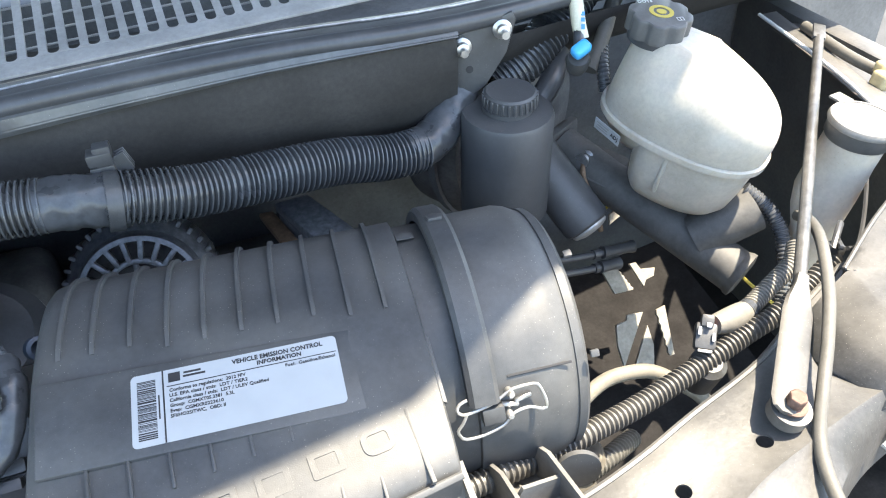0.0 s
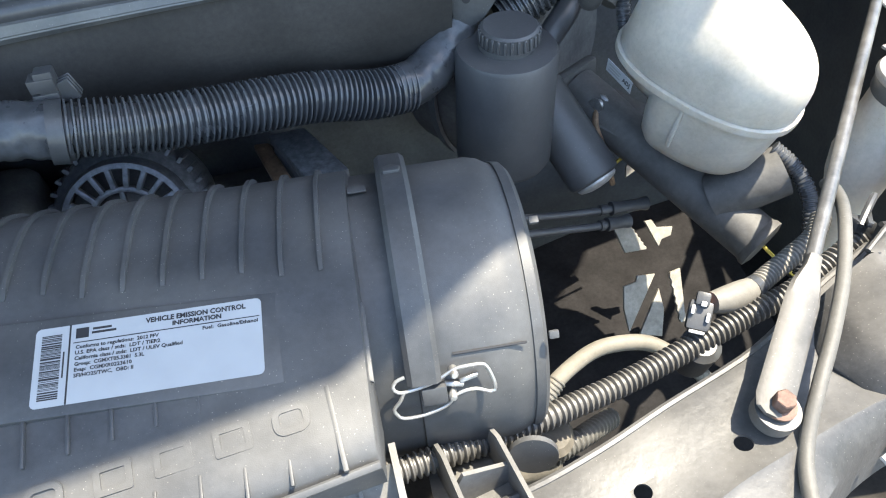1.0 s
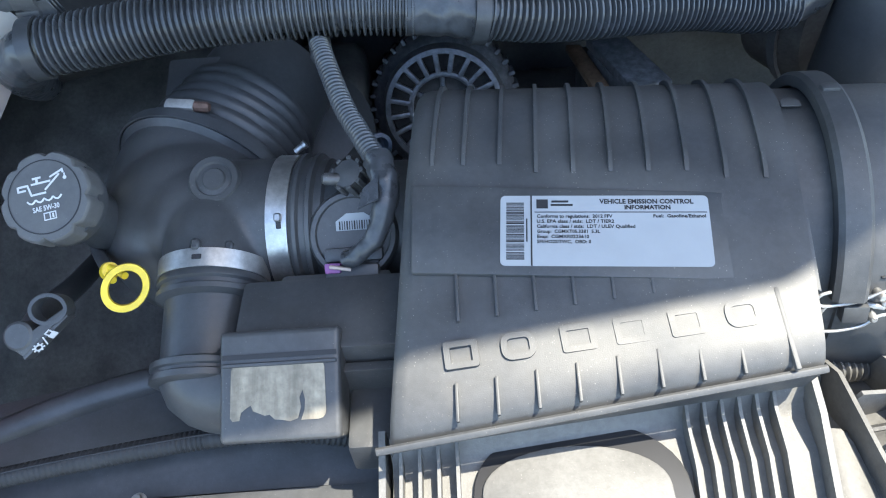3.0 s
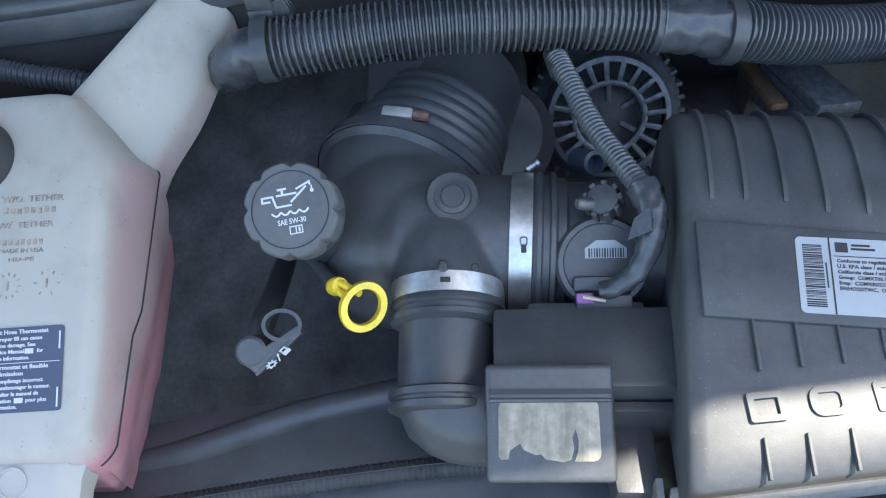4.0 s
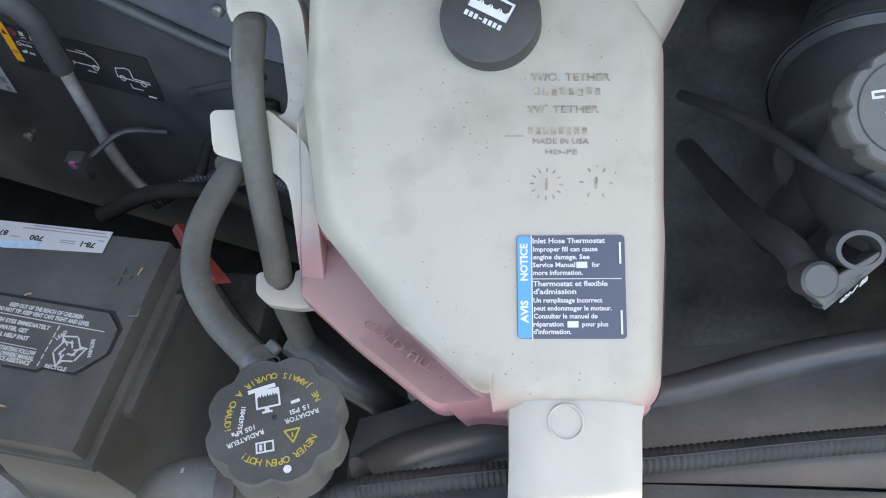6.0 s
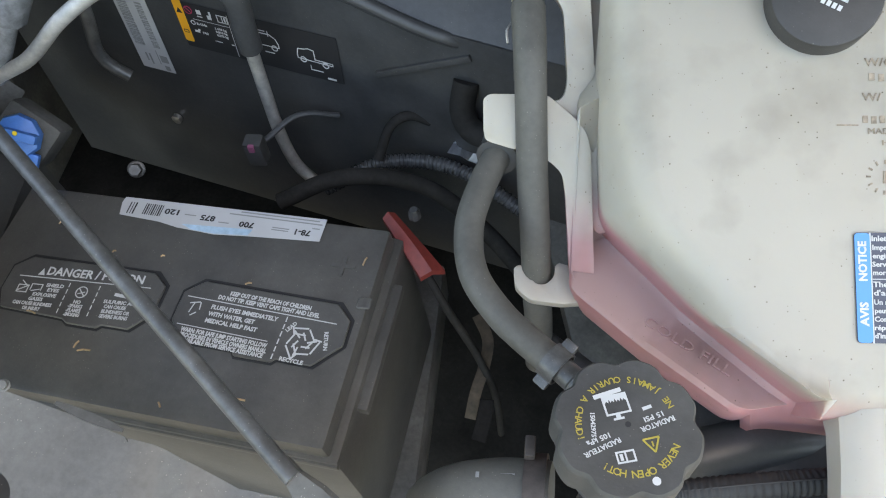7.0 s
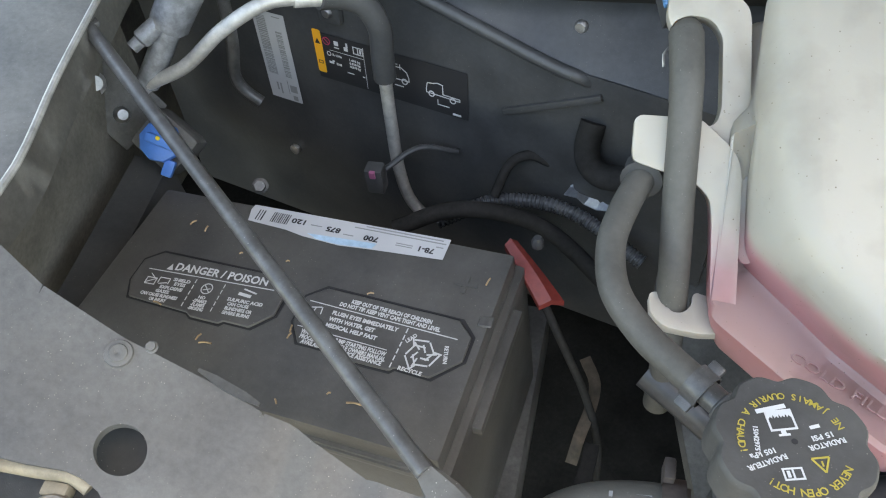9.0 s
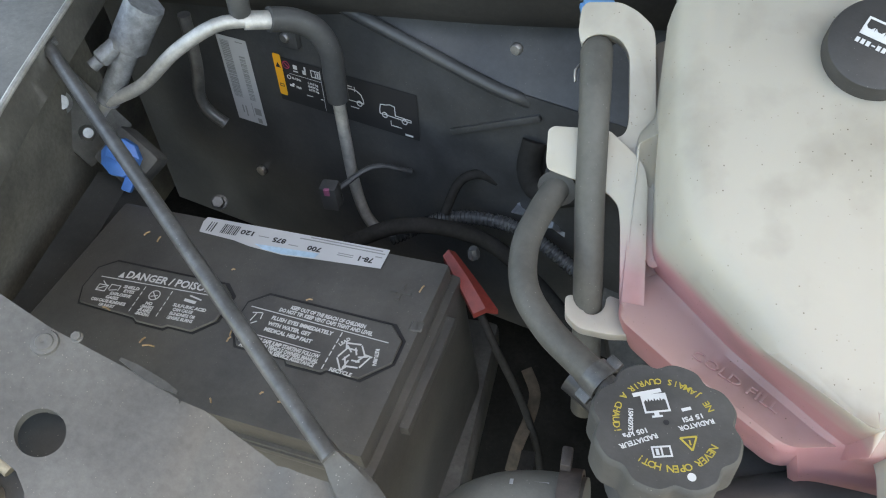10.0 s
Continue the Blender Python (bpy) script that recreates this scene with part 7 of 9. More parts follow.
for k in range(3):
    a = radians(90 + 120 * k)
    mk = at2(b0, 0.1125, 0.0050) @ Matrix.Rotation(a - math.pi / 2, 4, "Z") @ Matrix.Scale(1.18, 4)
    for x, y, w, h, t in ((-0.003, 0.0088, 0.0090, 0.0010, 8), (-0.003, 0.0048, 0.0080, 0.0010, 0), (0.0045, 0.0060, 0.0075, 0.0010, -52), (0.0005, 0.0040, 0.0055, 0.0010, -58), (-0.0075, 0.0068, 0.0010, 0.0046, 25), (0.0062, 0.0015, 0.0060, 0.0010, 20)):
        p = rbox((w, h, 0.0002), mk @ Matrix.Translation((x, y, 0)) @ Matrix.Rotation(radians(t), 4, "Z"), 0)
        rec = join(rec, p) if rec else p
part("recycle_icon", rec, WHITEPRT, pr, smooth=0)
part("print", words("RECYCLE", 0.0042, at2(b0, 0.1100, -0.0095), width=0.0175, bold=0.00012), WHITEPRT, pr, smooth=0)
part("print", words("LEAD", 0.0040, at2(b0, 0.1010, 0.0150, 0, 55), width=0.0090, bold=0.00012), WHITEPRT, pr, smooth=0)
part("print", words("RETURN", 0.0040, at2(b0, 0.1290, 0.0095, 0, -75), width=0.0140, bold=0.00012), WHITEPRT, pr, smooth=0)
part("hand_icon", join(*[rbox((w, h, 0.0002), at2(b0, x, y, 0, t), 0) for x, y, w, h, t in ((0.0225, 0.0195, 0.008, 0.0008, 15), (0.0215, 0.0150, 0.0008, 0.008, -10), (0.0275, 0.0175, 0.0008, 0.006, 10), (0.0245, 0.0105, 0.005, 0.0008, 40))]), WHITEPRT, pr, smooth=0)
bl = at2(BM, 0.0125, 0.0925, 0.0006, 180)
stk = part("sticker", prism([(-0.0860, -0.0115), (0.0885, -0.0095), (0.0895, -0.004), (0.0865, 0.0075), (0.0500, 0.0095), (0.0330, 0.0125), (0.0, 0.0145), (-0.0300, 0.0120), (-0.0860, 0.0085)], 0.0003, bl), LABELW, bat, "pale blue printed battery sticker", smooth=0)
b3 = at2(bl, 0, 0, 0.0004)
part("blue_patch", prism([(-0.030, 0.006), (0.030, 0.009), (0.020, 0.0128), (0.0, 0.0138), (-0.028, 0.0113)], 0.0002, at2(bl, 0, 0, 0.0003)), mat("pale_blue_print", (0.35, 0.50, 0.62), 0.5), stk, smooth=0)
for s, x, y, w in (("78-1", -0.0700, 0.0025, 0.0125), ("700", -0.0235, 0.0020, 0.0125), ("875", 0.0105, 0.0005, 0.0125), ("120", 0.0420, -0.0010, 0.0125)):
    part("print", words(s, 0.0068, at2(b3, x, y), width=w, bold=0.0002), INK, stk, smooth=0)
part("fine_print", bars(b3, [(-0.045, -0.0060, 0.078, 0.0011), (-0.048, -0.0088, 0.066, 0.0011), (-0.052, 0.0035, 0.014, 0.0009), (-0.052, 0.0015, 0.014, 0.0009), (-0.004, 0.0030, 0.009, 0.0009), (0.026, 0.0000, 0.010, 0.0009), (-0.080, -0.0020, 0.006, 0.0010)]), GREYINK, stk, smooth=0)
part("barcode", bars(b3, [(0.052 + 0.0019 * i, -0.0005, 0.0007 + 0.0005 * (i % 3 == 1), 0.0105) for i in range(9)] + [(0.076, 0.0, 0.0012, 0.011), (0.0785, 0.0, 0.0006, 0.011), (0.081, 0.0, 0.0009, 0.011)]), INK, stk, smooth=0)["kind"] = "stuff"
part("plus_mark", bars(at2(BM, 0.1230, 0.0665, 0.0003), [(0, 0, 0.018, 0.0028), (0, 0, 0.0028, 0.016)], 0.0010), BATM, bat)
for x, y in ((0.146, 0.0445), (0.149, 0.045), (0.1365, 0.015)):
    part("moulding", rbox((0.007, 0.009, 0.002), BM @ Matrix.Translation((x, y - 0.006, 0.0005)), 0.0008, 1), BATM, bat)

random.seed(3)
leaves = thing("dry_leaf_bits", (-1.0, 0.3, 1.014), "dry straw and leaf bits lying on the battery", "debris", kind="stuff")
lb = bmesh.new()
for u, v, l, t in ((0.083, -0.047, 0.011, 6), (0.063, -0.0445, 0.003, 40), (-0.044, -0.032, 0.010, 10), (-0.052, -0.0285, 0.006, 75), (-0.118, 0.0700, 0.006, 60), (-0.103, 0.0665, 0.006, 95), (0.139, 0.071, 0.007, 80), (-0.101, -0.010, 0.008, 170), (0.058, 0.0395, 0.005, 20), (0.013, -0.004, 0.006, 100), (0.0145, -0.010, 0.005, 80), (-0.0185, 0.052, 0.003, 20), (0.03, -0.06, 0.004, 130), (-0.06, 0.05, 0.003, 30)):
    join(lb, tube([BM @ Vector((u - l / 2 * math.cos(radians(t)), v - l / 2 * math.sin(radians(t)), 0.003)), BM @ Vector((u, v + 0.0005, 0.0036)), BM @ Vector((u + l / 2 * math.cos(radians(t)), v + l / 2 * math.sin(radians(t)), 0.003))], 0.0007, 5, 0.002))
part("bits", lb, mat("dry_straw", (0.36, 0.245, 0.14), 0.8, var=0.3, scale=200), leaves)
leaves["kind"] = "stuff"

# positive cable cover, cables and clutter beside the battery
redc = thing("terminal_cover", (-0.82, 0.40, 0.98), "red rubber battery cable cover", "cable cover")
part("cover", sheet(smooth_rows([[(-0.872, 0.437, 1.003), (-0.852, 0.411, 0.998), (-0.838, 0.394, 0.988)], [(-0.868, 0.441, 1.007), (-0.845, 0.416, 1.002), (-0.829, 0.399, 0.991)], [(-0.863, 0.443, 1.003), (-0.838, 0.419, 0.996), (-0.820, 0.403, 0.986)]]), 0.006), RED, redc)
part("bolt", lathe([(0.005, 0), (0.005, 0.006), (0.003, 0.010)], ax((-0.846, 0.438, 1.006), (0, 0, 1)), 8), RUBBER, redc)
GRIMY = mat("grimy_rubber", (0.026, 0.025, 0.024), 0.8, var=0.3, spec=0.15)
cab = thing("battery_cables", (-0.8, 0.42, 0.9), "dark battery cables and wires in shadow", "wiring")
part("cable", tube([(-0.842, 0.412, 0.985), (-0.818, 0.385, 0.955), (-0.795, 0.372, 0.90), (-0.780, 0.362, 0.84), (-0.775, 0.355, 0.76)], 0.0034, 12, 0.01), GRIMY, cab)
part("cable", tube([(-0.99, 0.50, 0.93), (-0.93, 0.52, 0.945), (-0.86, 0.53, 0.925), (-0.80, 0.50, 0.90), (-0.75, 0.46, 0.87)], 0.008, 14, 0.01), GRIMY, cab)
part("cable", corrugated([(-0.96, 0.54, 0.90), (-0.90, 0.56, 0.92), (-0.83, 0.555, 0.92), (-0.76, 0.52, 0.90)], 0.0075, 0.004, 14), CONDUIT, cab)
part("cable", tube([(-0.905, 0.555, 0.93), (-0.893, 0.575, 0.955), (-0.875, 0.585, 0.96), (-0.855, 0.585, 0.952)], 0.005, 10, 0.006), GRIMY, cab)
fit = thing("pipe_connector", (-0.85, 0.60, 0.93), "blue and silver quick pipe connector", "connector")
part("connector_body", tube([(-0.885, 0.612, 0.92), (-0.868, 0.607, 0.914), (-0.858, 0.605, 0.911)], 0.007, 12, 0.006), mat("pale_blue_plastic", (0.12, 0.30, 0.42), 0.4), fit)
part("collar", tube([(-0.858, 0.605, 0.911), (-0.845, 0.602, 0.907)], 0.008, 14, 0.006), STEEL, fit)
part("pipe", tube([(-0.845, 0.602, 0.907), (-0.825, 0.597, 0.90), (-0.80, 0.58, 0.88)], 0.006, 12, 0.006), BLACK, fit)
foil = thing("foil_shield", (-0.80, 0.57, 0.93), "crumpled silver heat shield", "heat shield")
random.seed(21)
fm2 = ax((-0.800, 0.585, 0.938), (0.15, -0.5, 0.85), (1, -0.3, 0))
part("shield", sheet([[fm2 @ Vector((-0.032 + 0.0105 * i + random.uniform(-0.002, 0.002), -0.030 + 0.010 * j, 0.010 * math.sin(1.9 * i + j) * math.cos(1.3 * j) + random.uniform(-0.004, 0.004))) for i in range(7)] for j in range(7)], 0.0012), mat("crumpled_foil", (0.34, 0.36, 0.39), 0.45, 0.6, var=0.2, scale=80, dust=0.15), foil, smooth=25)
pink = thing("wire_plug", (-1.02, 0.55, 0.95), "black wire plug with a pink lock", "connector")
part("plug", rbox((0.018, 0.016, 0.03), Matrix.Translation((-1.020, 0.548, 0.945)), 0.003), BLACK, pink)
part("lock", rbox((0.006, 0.004, 0.008), Matrix.Translation((-1.020, 0.5405, 0.956)), 0.001), mat("pink_plastic", (0.30, 0.09, 0.17)), pink, "pink lock tab")
part("wire", tube([(-1.015, 0.56, 0.945), (-0.985, 0.585, 0.955), (-0.95, 0.60, 0.94)], 0.003, 8, 0.006), RUBBER, pink)
hexbolt("stud", (-1.128, 0.515, 0.950), (0.4, -0.6, 0.7), 0.0062, None, ROD, 1.3, "grey steel clamp nut by the battery tray", "nut", 0.016)
tray = thing("battery_tray", (-1.02, 0.34, 0.84), "dusty black battery tray and hold-down panel", "tray")
part("tray", box((-1.22, 0.24, 0.78), (-0.84, 0.50, 0.84), 0.01), UNDER, tray)
part("side", sheet([[(-1.235, 0.26, 1.0), (-1.225, 0.34, 0.99), (-1.24, 0.50, 0.99)], [(-1.195, 0.25, 0.99), (-1.19, 0.34, 0.985), (-1.205, 0.50, 0.985)], [(-1.19, 0.25, 0.85), (-1.19, 0.34, 0.85), (-1.20, 0.50, 0.85)]], 0.004), BLACK, tray)

# black climate box with its labels
hv = thing("climate_box", (-1.05, 0.66, 0.9), "smooth black plastic climate control housing with printed labels", "housing")
W = ax((-1.05, 0.635, 1.0), (-0.26, -0.965, 0.05), (0.965, -0.26, 0))
def wp(u, v, d=0.0):
    return W @ Vector((u, v, d))


part("face", loft([[wp(u, v, 0) for u, v in ((-0.30, -0.25), (0.36, -0.25), (0.36, 0.055), (0.19, 0.066), (0.06, 0.104), (-0.06, 0.135), (-0.30, 0.165))], [wp(u, v, -0.05) for u, v in ((-0.30, -0.25), (0.36, -0.25), (0.36, 0.055), (0.19, 0.066), (0.06, 0.104), (-0.06, 0.135), (-0.30, 0.165))]]), BLACK, hv)
part("top", sheet(smooth_rows([[wp(-0.30, 0.165), wp(-0.06, 0.135), wp(0.06, 0.104), wp(0.19, 0.066), wp(0.36, 0.055)], [wp(-0.30, 0.20, -0.06), wp(-0.06, 0.18, -0.06), wp(0.06, 0.155, -0.06), wp(0.19, 0.125, -0.06), wp(0.36, 0.11, -0.06)], [wp(-0.30, 0.23, -0.2), wp(-0.06, 0.23, -0.2), wp(0.06, 0.21, -0.2), wp(0.19, 0.19, -0.2), wp(0.36, 0.17, -0.2)]]), 0.01), BLACK, hv)
part("ridge", tube([wp(-0.30, 0.166), wp(-0.06, 0.136), wp(0.06, 0.105), wp(0.185, 0.068), wp(0.222, 0.060), wp(0.235, 0.052, -0.008)], 0.006, 10, 0.01), BLACK, hv)
part("boss", rbox((0.026, 0.026, 0.01), at2(W, -0.0258, 0.066, 0.002), 0.004), BLACK, hv)
for u, v in ((-0.0258, 0.066), (0.224, 0.112)):
    part("screw", lathe([(0.0055, 0), (0.0055, 0.003), (0.004, 0.005), (0.0, 0.005)], at2(W, u, v, 0.006), 16), DULLST, hv, "bright screw head")
part("screw", lathe([(0.006, 0), (0.006, 0.005), (0.0, 0.006)], at2(W, -0.1158, -0.1361, 0.001), 14), STEEL, hv, "bright screw head")
w1 = at2(W, -0.1090, -0.0095, 0.0012, -0.5)
l1 = part("barcode_label", prism(rrect(0.0410, 0.1080, 0.001), 0.0004, w1), LABELW, hv, "pale lilac barcode label", smooth=0)
w2 = at2(w1, 0, 0, 0.0006)
rows = []
random.seed(8)
for x, wd, y0, y1 in ((-0.0105, 0.0120, -0.0220, 0.0490), (0.0095, 0.0080, -0.0220, 0.0330)):
    y = y0
    while y < y1:
        t = random.choice((0.0005, 0.0009, 0.0013))
        rows.append((x, y, wd, t))
        y += t + random.choice((0.0007, 0.001))
part("barcode", bars(w2, rows), GREYINK, l1, smooth=0)["kind"] = "stuff"
part("label_print", bars(w2, [(0.0125, -0.037, 0.009, 0.009), (0.0125, -0.049, 0.006, 0.006), (0.0055, -0.036, 0.0008, 0.018), (-0.009, -0.038, 0.002, 0.010), (-0.0045, -0.040, 0.002, 0.014), (0.010, 0.050, 0.010, 0.0012)]), GREYINK, l1, smooth=0)["kind"] = "stuff"
w3 = at2(W, 0.0315, 0.0085, 0.0012, -1.0)
l2 = part("refrigerant_label", prism(rrect(0.1720, 0.0540, 0.001), 0.0003, w3), INK, hv, "black and orange refrigerant charge label", smooth=0)
w4 = at2(w3, 0, 0, 0.0005)
part("orange_band", prism(rrect(0.0100, 0.0500, 0.002, cx=-0.0815, cy=0.0045), 0.00012, at2(w3, 0, 0, 0.00032)), ORANGE, l2, smooth=0)
part("band_icon", join(prism([(-0.0848, 0.0135), (-0.0782, 0.0135), (-0.0815, 0.0195)], 0.0002, w4), bars(w4, [(-0.0815, -0.0065, 0.005, 0.0007), (-0.0815, -0.0095, 0.005, 0.0007), (-0.084, -0.008, 0.0007, 0.0035), (-0.079, -0.008, 0.0007, 0.0035)])), INK, l2, smooth=0)
part("no_flame_icon", join(lathe([(0.0038, 0), (0.0045, 0), (0.0045, 0.0002), (0.0038, 0.0002)], at2(w4, -0.0705, 0.0190), 20, cap=False), rbox((0.008, 0.0008, 0.0002), at2(w4, -0.0705, 0.0190, 0, -45), 0)), mat("crimson_print", (0.45, 0.04, 0.10), bump=0), l2, smooth=0)
part("icons", bars(w4, [(-0.0590, 0.0190, 0.005, 0.005), (-0.0590, 0.0140, 0.006, 0.0012), (-0.0480, 0.0155, 0.0045, 0.0045), (-0.0465, 0.0200, 0.0022, 0.005), (-0.0390, 0.0170, 0.0009, 0.008), (-0.0285, 0.0170, 0.0009, 0.008), (-0.0338, 0.0170, 0.0009, 0.008), (-0.0338, 0.0208, 0.0115, 0.0009), (-0.0338, 0.0132, 0.0115, 0.0009), (-0.0310, 0.017, 0.0018, 0.005), (-0.0275, -0.001, 0.0004, 0.048), (-0.0480, 0.0095, 0.040, 0.0004)]), WHITEPRT, l2, smooth=0)
part("sun_icon", lathe([(0.0018, 0), (0.0027, 0), (0.0027, 0.0002), (0.0018, 0.0002)], at2(w4, -0.0695, 0.0050), 14, cap=False), WHITEPRT, l2, smooth=0)
for s, x, y, w in (("R-134a", -0.0600, 0.0045, 0.0110), ("1.410 kg", -0.0395, 0.0040, 0.0125), ("0.810 kg", -0.0395, 0.0000, 0.0125), ("0.570 kg", -0.0395, -0.0040, 0.0125), ("PAG", -0.0590, -0.0055, 0.0060)):
    part("print", words(s, 0.0036, at2(w4, x, y), width=w, bold=0.0001), WHITEPRT, l2, smooth=0)
part("oil_icon", bars(w4, [(-0.0680, -0.0050, 0.0055, 0.0025), (-0.0655, -0.0030, 0.0025, 0.0020)]), WHITEPRT, l2, smooth=0)


def vehicle(x, y, pts, wheels):
    out = None
    for a, b in zip(pts, pts[1:] + pts[:1]):
        a, b = Vector(a), Vector(b)
        d = b - a
        p = rbox((d.length + 0.0006, 0.0009, 0.0002), at2(w4, x + (a.x + b.x) / 2, y + (a.y + b.y) / 2, 0, math.degrees(math.atan2(d.y, d.x))), 0)
        out = join(out, p) if out else p
    for wx, wy in wheels:
        out = join(out, lathe([(0.0024, 0), (0.0034, 0), (0.0034, 0.0003), (0.0024, 0.0003)], at2(w4, x + wx, y + wy), 16, cap=False))
    return out


part("van_icon", vehicle(0.0100, 0.0030, [(-0.028, 0.0095), (0.005, 0.0095), (0.0105, 0.0055), (0.0125, 0.0), (0.0125, -0.0045), (-0.028, -0.0045)], [(0.0075, -0.0055), (-0.020, -0.0055)]), WHITEPRT, l2, smooth=0)
part("truck_icon", vehicle(0.0590, -0.0020, [(-0.0175, 0.0), (-0.0160, 0.0065), (-0.0095, 0.0075), (-0.0050, 0.0090), (0.0005, 0.0080), (0.0005, -0.0025), (0.0185, -0.0030), (0.0185, -0.0055), (-0.0175, -0.0045)], [(-0.0120, -0.0050), (0.0110, -0.0065)]), WHITEPRT, l2, smooth=0)
part("label_print", bars(w4, [(0.0070, 0.0155, 0.008, 0.0009), (0.0135, 0.0130, 0.0008, 0.006), (0.0110, -0.0090, 0.010, 0.0010), (0.0535, -0.0150, 0.0008, 0.006), (0.0600, -0.0175, 0.012, 0.0010), (0.0740, -0.0240, 0.009, 0.0022), (-0.0460, -0.0120, 0.008, 0.0009), (-0.0305, -0.0120, 0.003, 0.0012)]), WHITEPRT, l2, smooth=0)["kind"] = "stuff"
elb = thing("drain_elbow", (-0.80, 0.55, 1.0), "smooth black rubber hose elbow", "hose")
part("hose", tube([wp(0.240, 0.018, 0.00), wp(0.240, -0.004, 0.012), wp(0.250, -0.019, 0.018), wp(0.270, -0.020, 0.02), wp(0.31, 0.0, 0.02)], 0.0115, 20, 0.006), GRIMY, elb)
part("flap", rbox((0.10, 0.006, 0.004), at2(W, 0.20, 0.025, 0.002, 25), 0.001), BLACK, hv)

# refrigerant pipes
ac1 = thing("refrigerant_pipe", (-1.05, 0.5, 1.1), "bare aluminium refrigerant pipe joined to a black sleeve", "pipe")
part("pipe", tube([(-1.20, 0.498, 1.068), (-1.186, 0.50, 1.080), (-1.148, 0.505, 1.098), (-1.110, 0.515, 1.128), (-1.075, 0.530, 1.145), (-1.053, 0.545, 1.142), (-1.040, 0.555, 1.138)], 0.0058, 16, 0.006), ALU, ac1)
part("crimp", tube([(-1.056, 0.543, 1.143), (-1.046, 0.550, 1.140), (-1.036, 0.558, 1.136)], 0.0080, 14, 0.005, flat=0.8), ALU, ac1)
part("sleeve", tube([(-1.040, 0.555, 1.138), (-1.026, 0.570, 1.129), (-1.012, 0.580, 1.115), (-1.005, 0.585, 1.090), (-1.008, 0.588, 1.060), (-1.010, 0.590, 1.034)], 0.0105, 16, 0.006), BLACK, ac1, "black rubber sleeve")
part("lower_pipe", tube([(-1.010, 0.590, 1.038), (-1.011, 0.588, 0.977), (-1.010, 0.585, 0.926), (-1.002, 0.580, 0.887), (-0.984, 0.574, 0.864)], 0.0062, 14, 0.006), ALU, ac1)
part("valve", lathe([(0.009, 0), (0.009, 0.02), (0.006, 0.026), (0, 0.026)], ax((-1.058, 0.545, 1.150), (0.2, -0.2, 1)), 14), BLACK, ac1)
ac2 = thing("pipe_fitting", (-1.18, 0.5, 1.1), "grey aluminium pipe fitting with a charge port", "fitting")
part("block", tube([(-1.160, 0.522, 1.126), (-1.150, 0.526, 1.140), (-1.135, 0.533, 1.160)], 0.0165, 10, 0.01), ALUDARK, ac2)
part("port", lathe([(0.008, 0), (0.008, 0.018), (0.0055, 0.02), (0.0055, 0.028)], ax((-1.165, 0.515, 1.130), (-0.5, -0.5, -0.3)), 12), ALUDARK, ac2)
part("pipe", tube([(-1.158, 0.520, 1.126), (-1.174, 0.510, 1.101), (-1.19, 0.503, 1.078)], 0.010, 14, 0.006), ALUDARK, ac2)
part("pipe", tube([(-1.175, 0.63, 1.09), (-1.181, 0.63, 1.034), (-1.192, 0.63, 0.99), (-1.187, 0.63, 0.970), (-1.172, 0.63, 0.955)], 0.0065, 12, 0.008), ROD, ac2, "thin dark pipe")
wash2 = thing("fluid_cap", (-1.2, 0.5, 1.0), "bright blue plastic fluid cap", "cap")
wb = ax((-1.197, 0.492, 1.020), (0.25, -0.70, 0.66), (0.8, -0.4, -0.4)) @ Matrix.Scale(0.72, 4)
part("cap", lathe([(0.024, -0.012), (0.027, -0.004), (0.025, 0.004), (0.016, 0.008), (0.0, 0.009)], wb, 9), BLUE, wash2)
part("cap_grip", rbox((0.040, 0.012, 0.016), at2(wb, 0.004, 0.004, 0.010, 20), 0.004), BLUE, wash2)
part("tab", rbox((0.014, 0.022, 0.010), at2(wb, 0.028, -0.020, -0.006, 20), 0.003), BLUE, wash2)
part("spot", lathe([(0, 0), (0.0028, 0), (0.0028, 0.001), (0, 0.001)], at2(wb, 0.0, 0.006, 0.0185), 10), YELLOW, wash2)
part("housing", rbox((0.07, 0.06, 0.05), wb @ Matrix.Translation((0, 0, -0.04)), 0.01), UNDER, wash2, "dark housing below the cap")
flg = thing("side_bracket", (-1.23, 0.5, 1.05), "dark dusty bracket plate on the inner wing", "bracket")
part("plate", rbox((0.06, 0.10, 0.006), ax((-1.270, 0.535, 1.035), (0.75, -0.45, 0.45), (0.3, 0.9, 0.2)), 0.003), UNDER, flg)
part("nut", lathe([(0.012, 0), (0.012, 0.004), (0.007, 0.006), (0.007, 0.012), (0, 0.012)], ax((-1.275, 0.53, 1.048), (0.75, -0.45, 0.45)), 16), DULLST, flg)
part("nut", lathe([(0.009, 0), (0.009, 0.004), (0.005, 0.010), (0, 0.010)], ax((-1.262, 0.53, 1.012), (0.75, -0.45, 0.45)), 16), DULLST, flg)

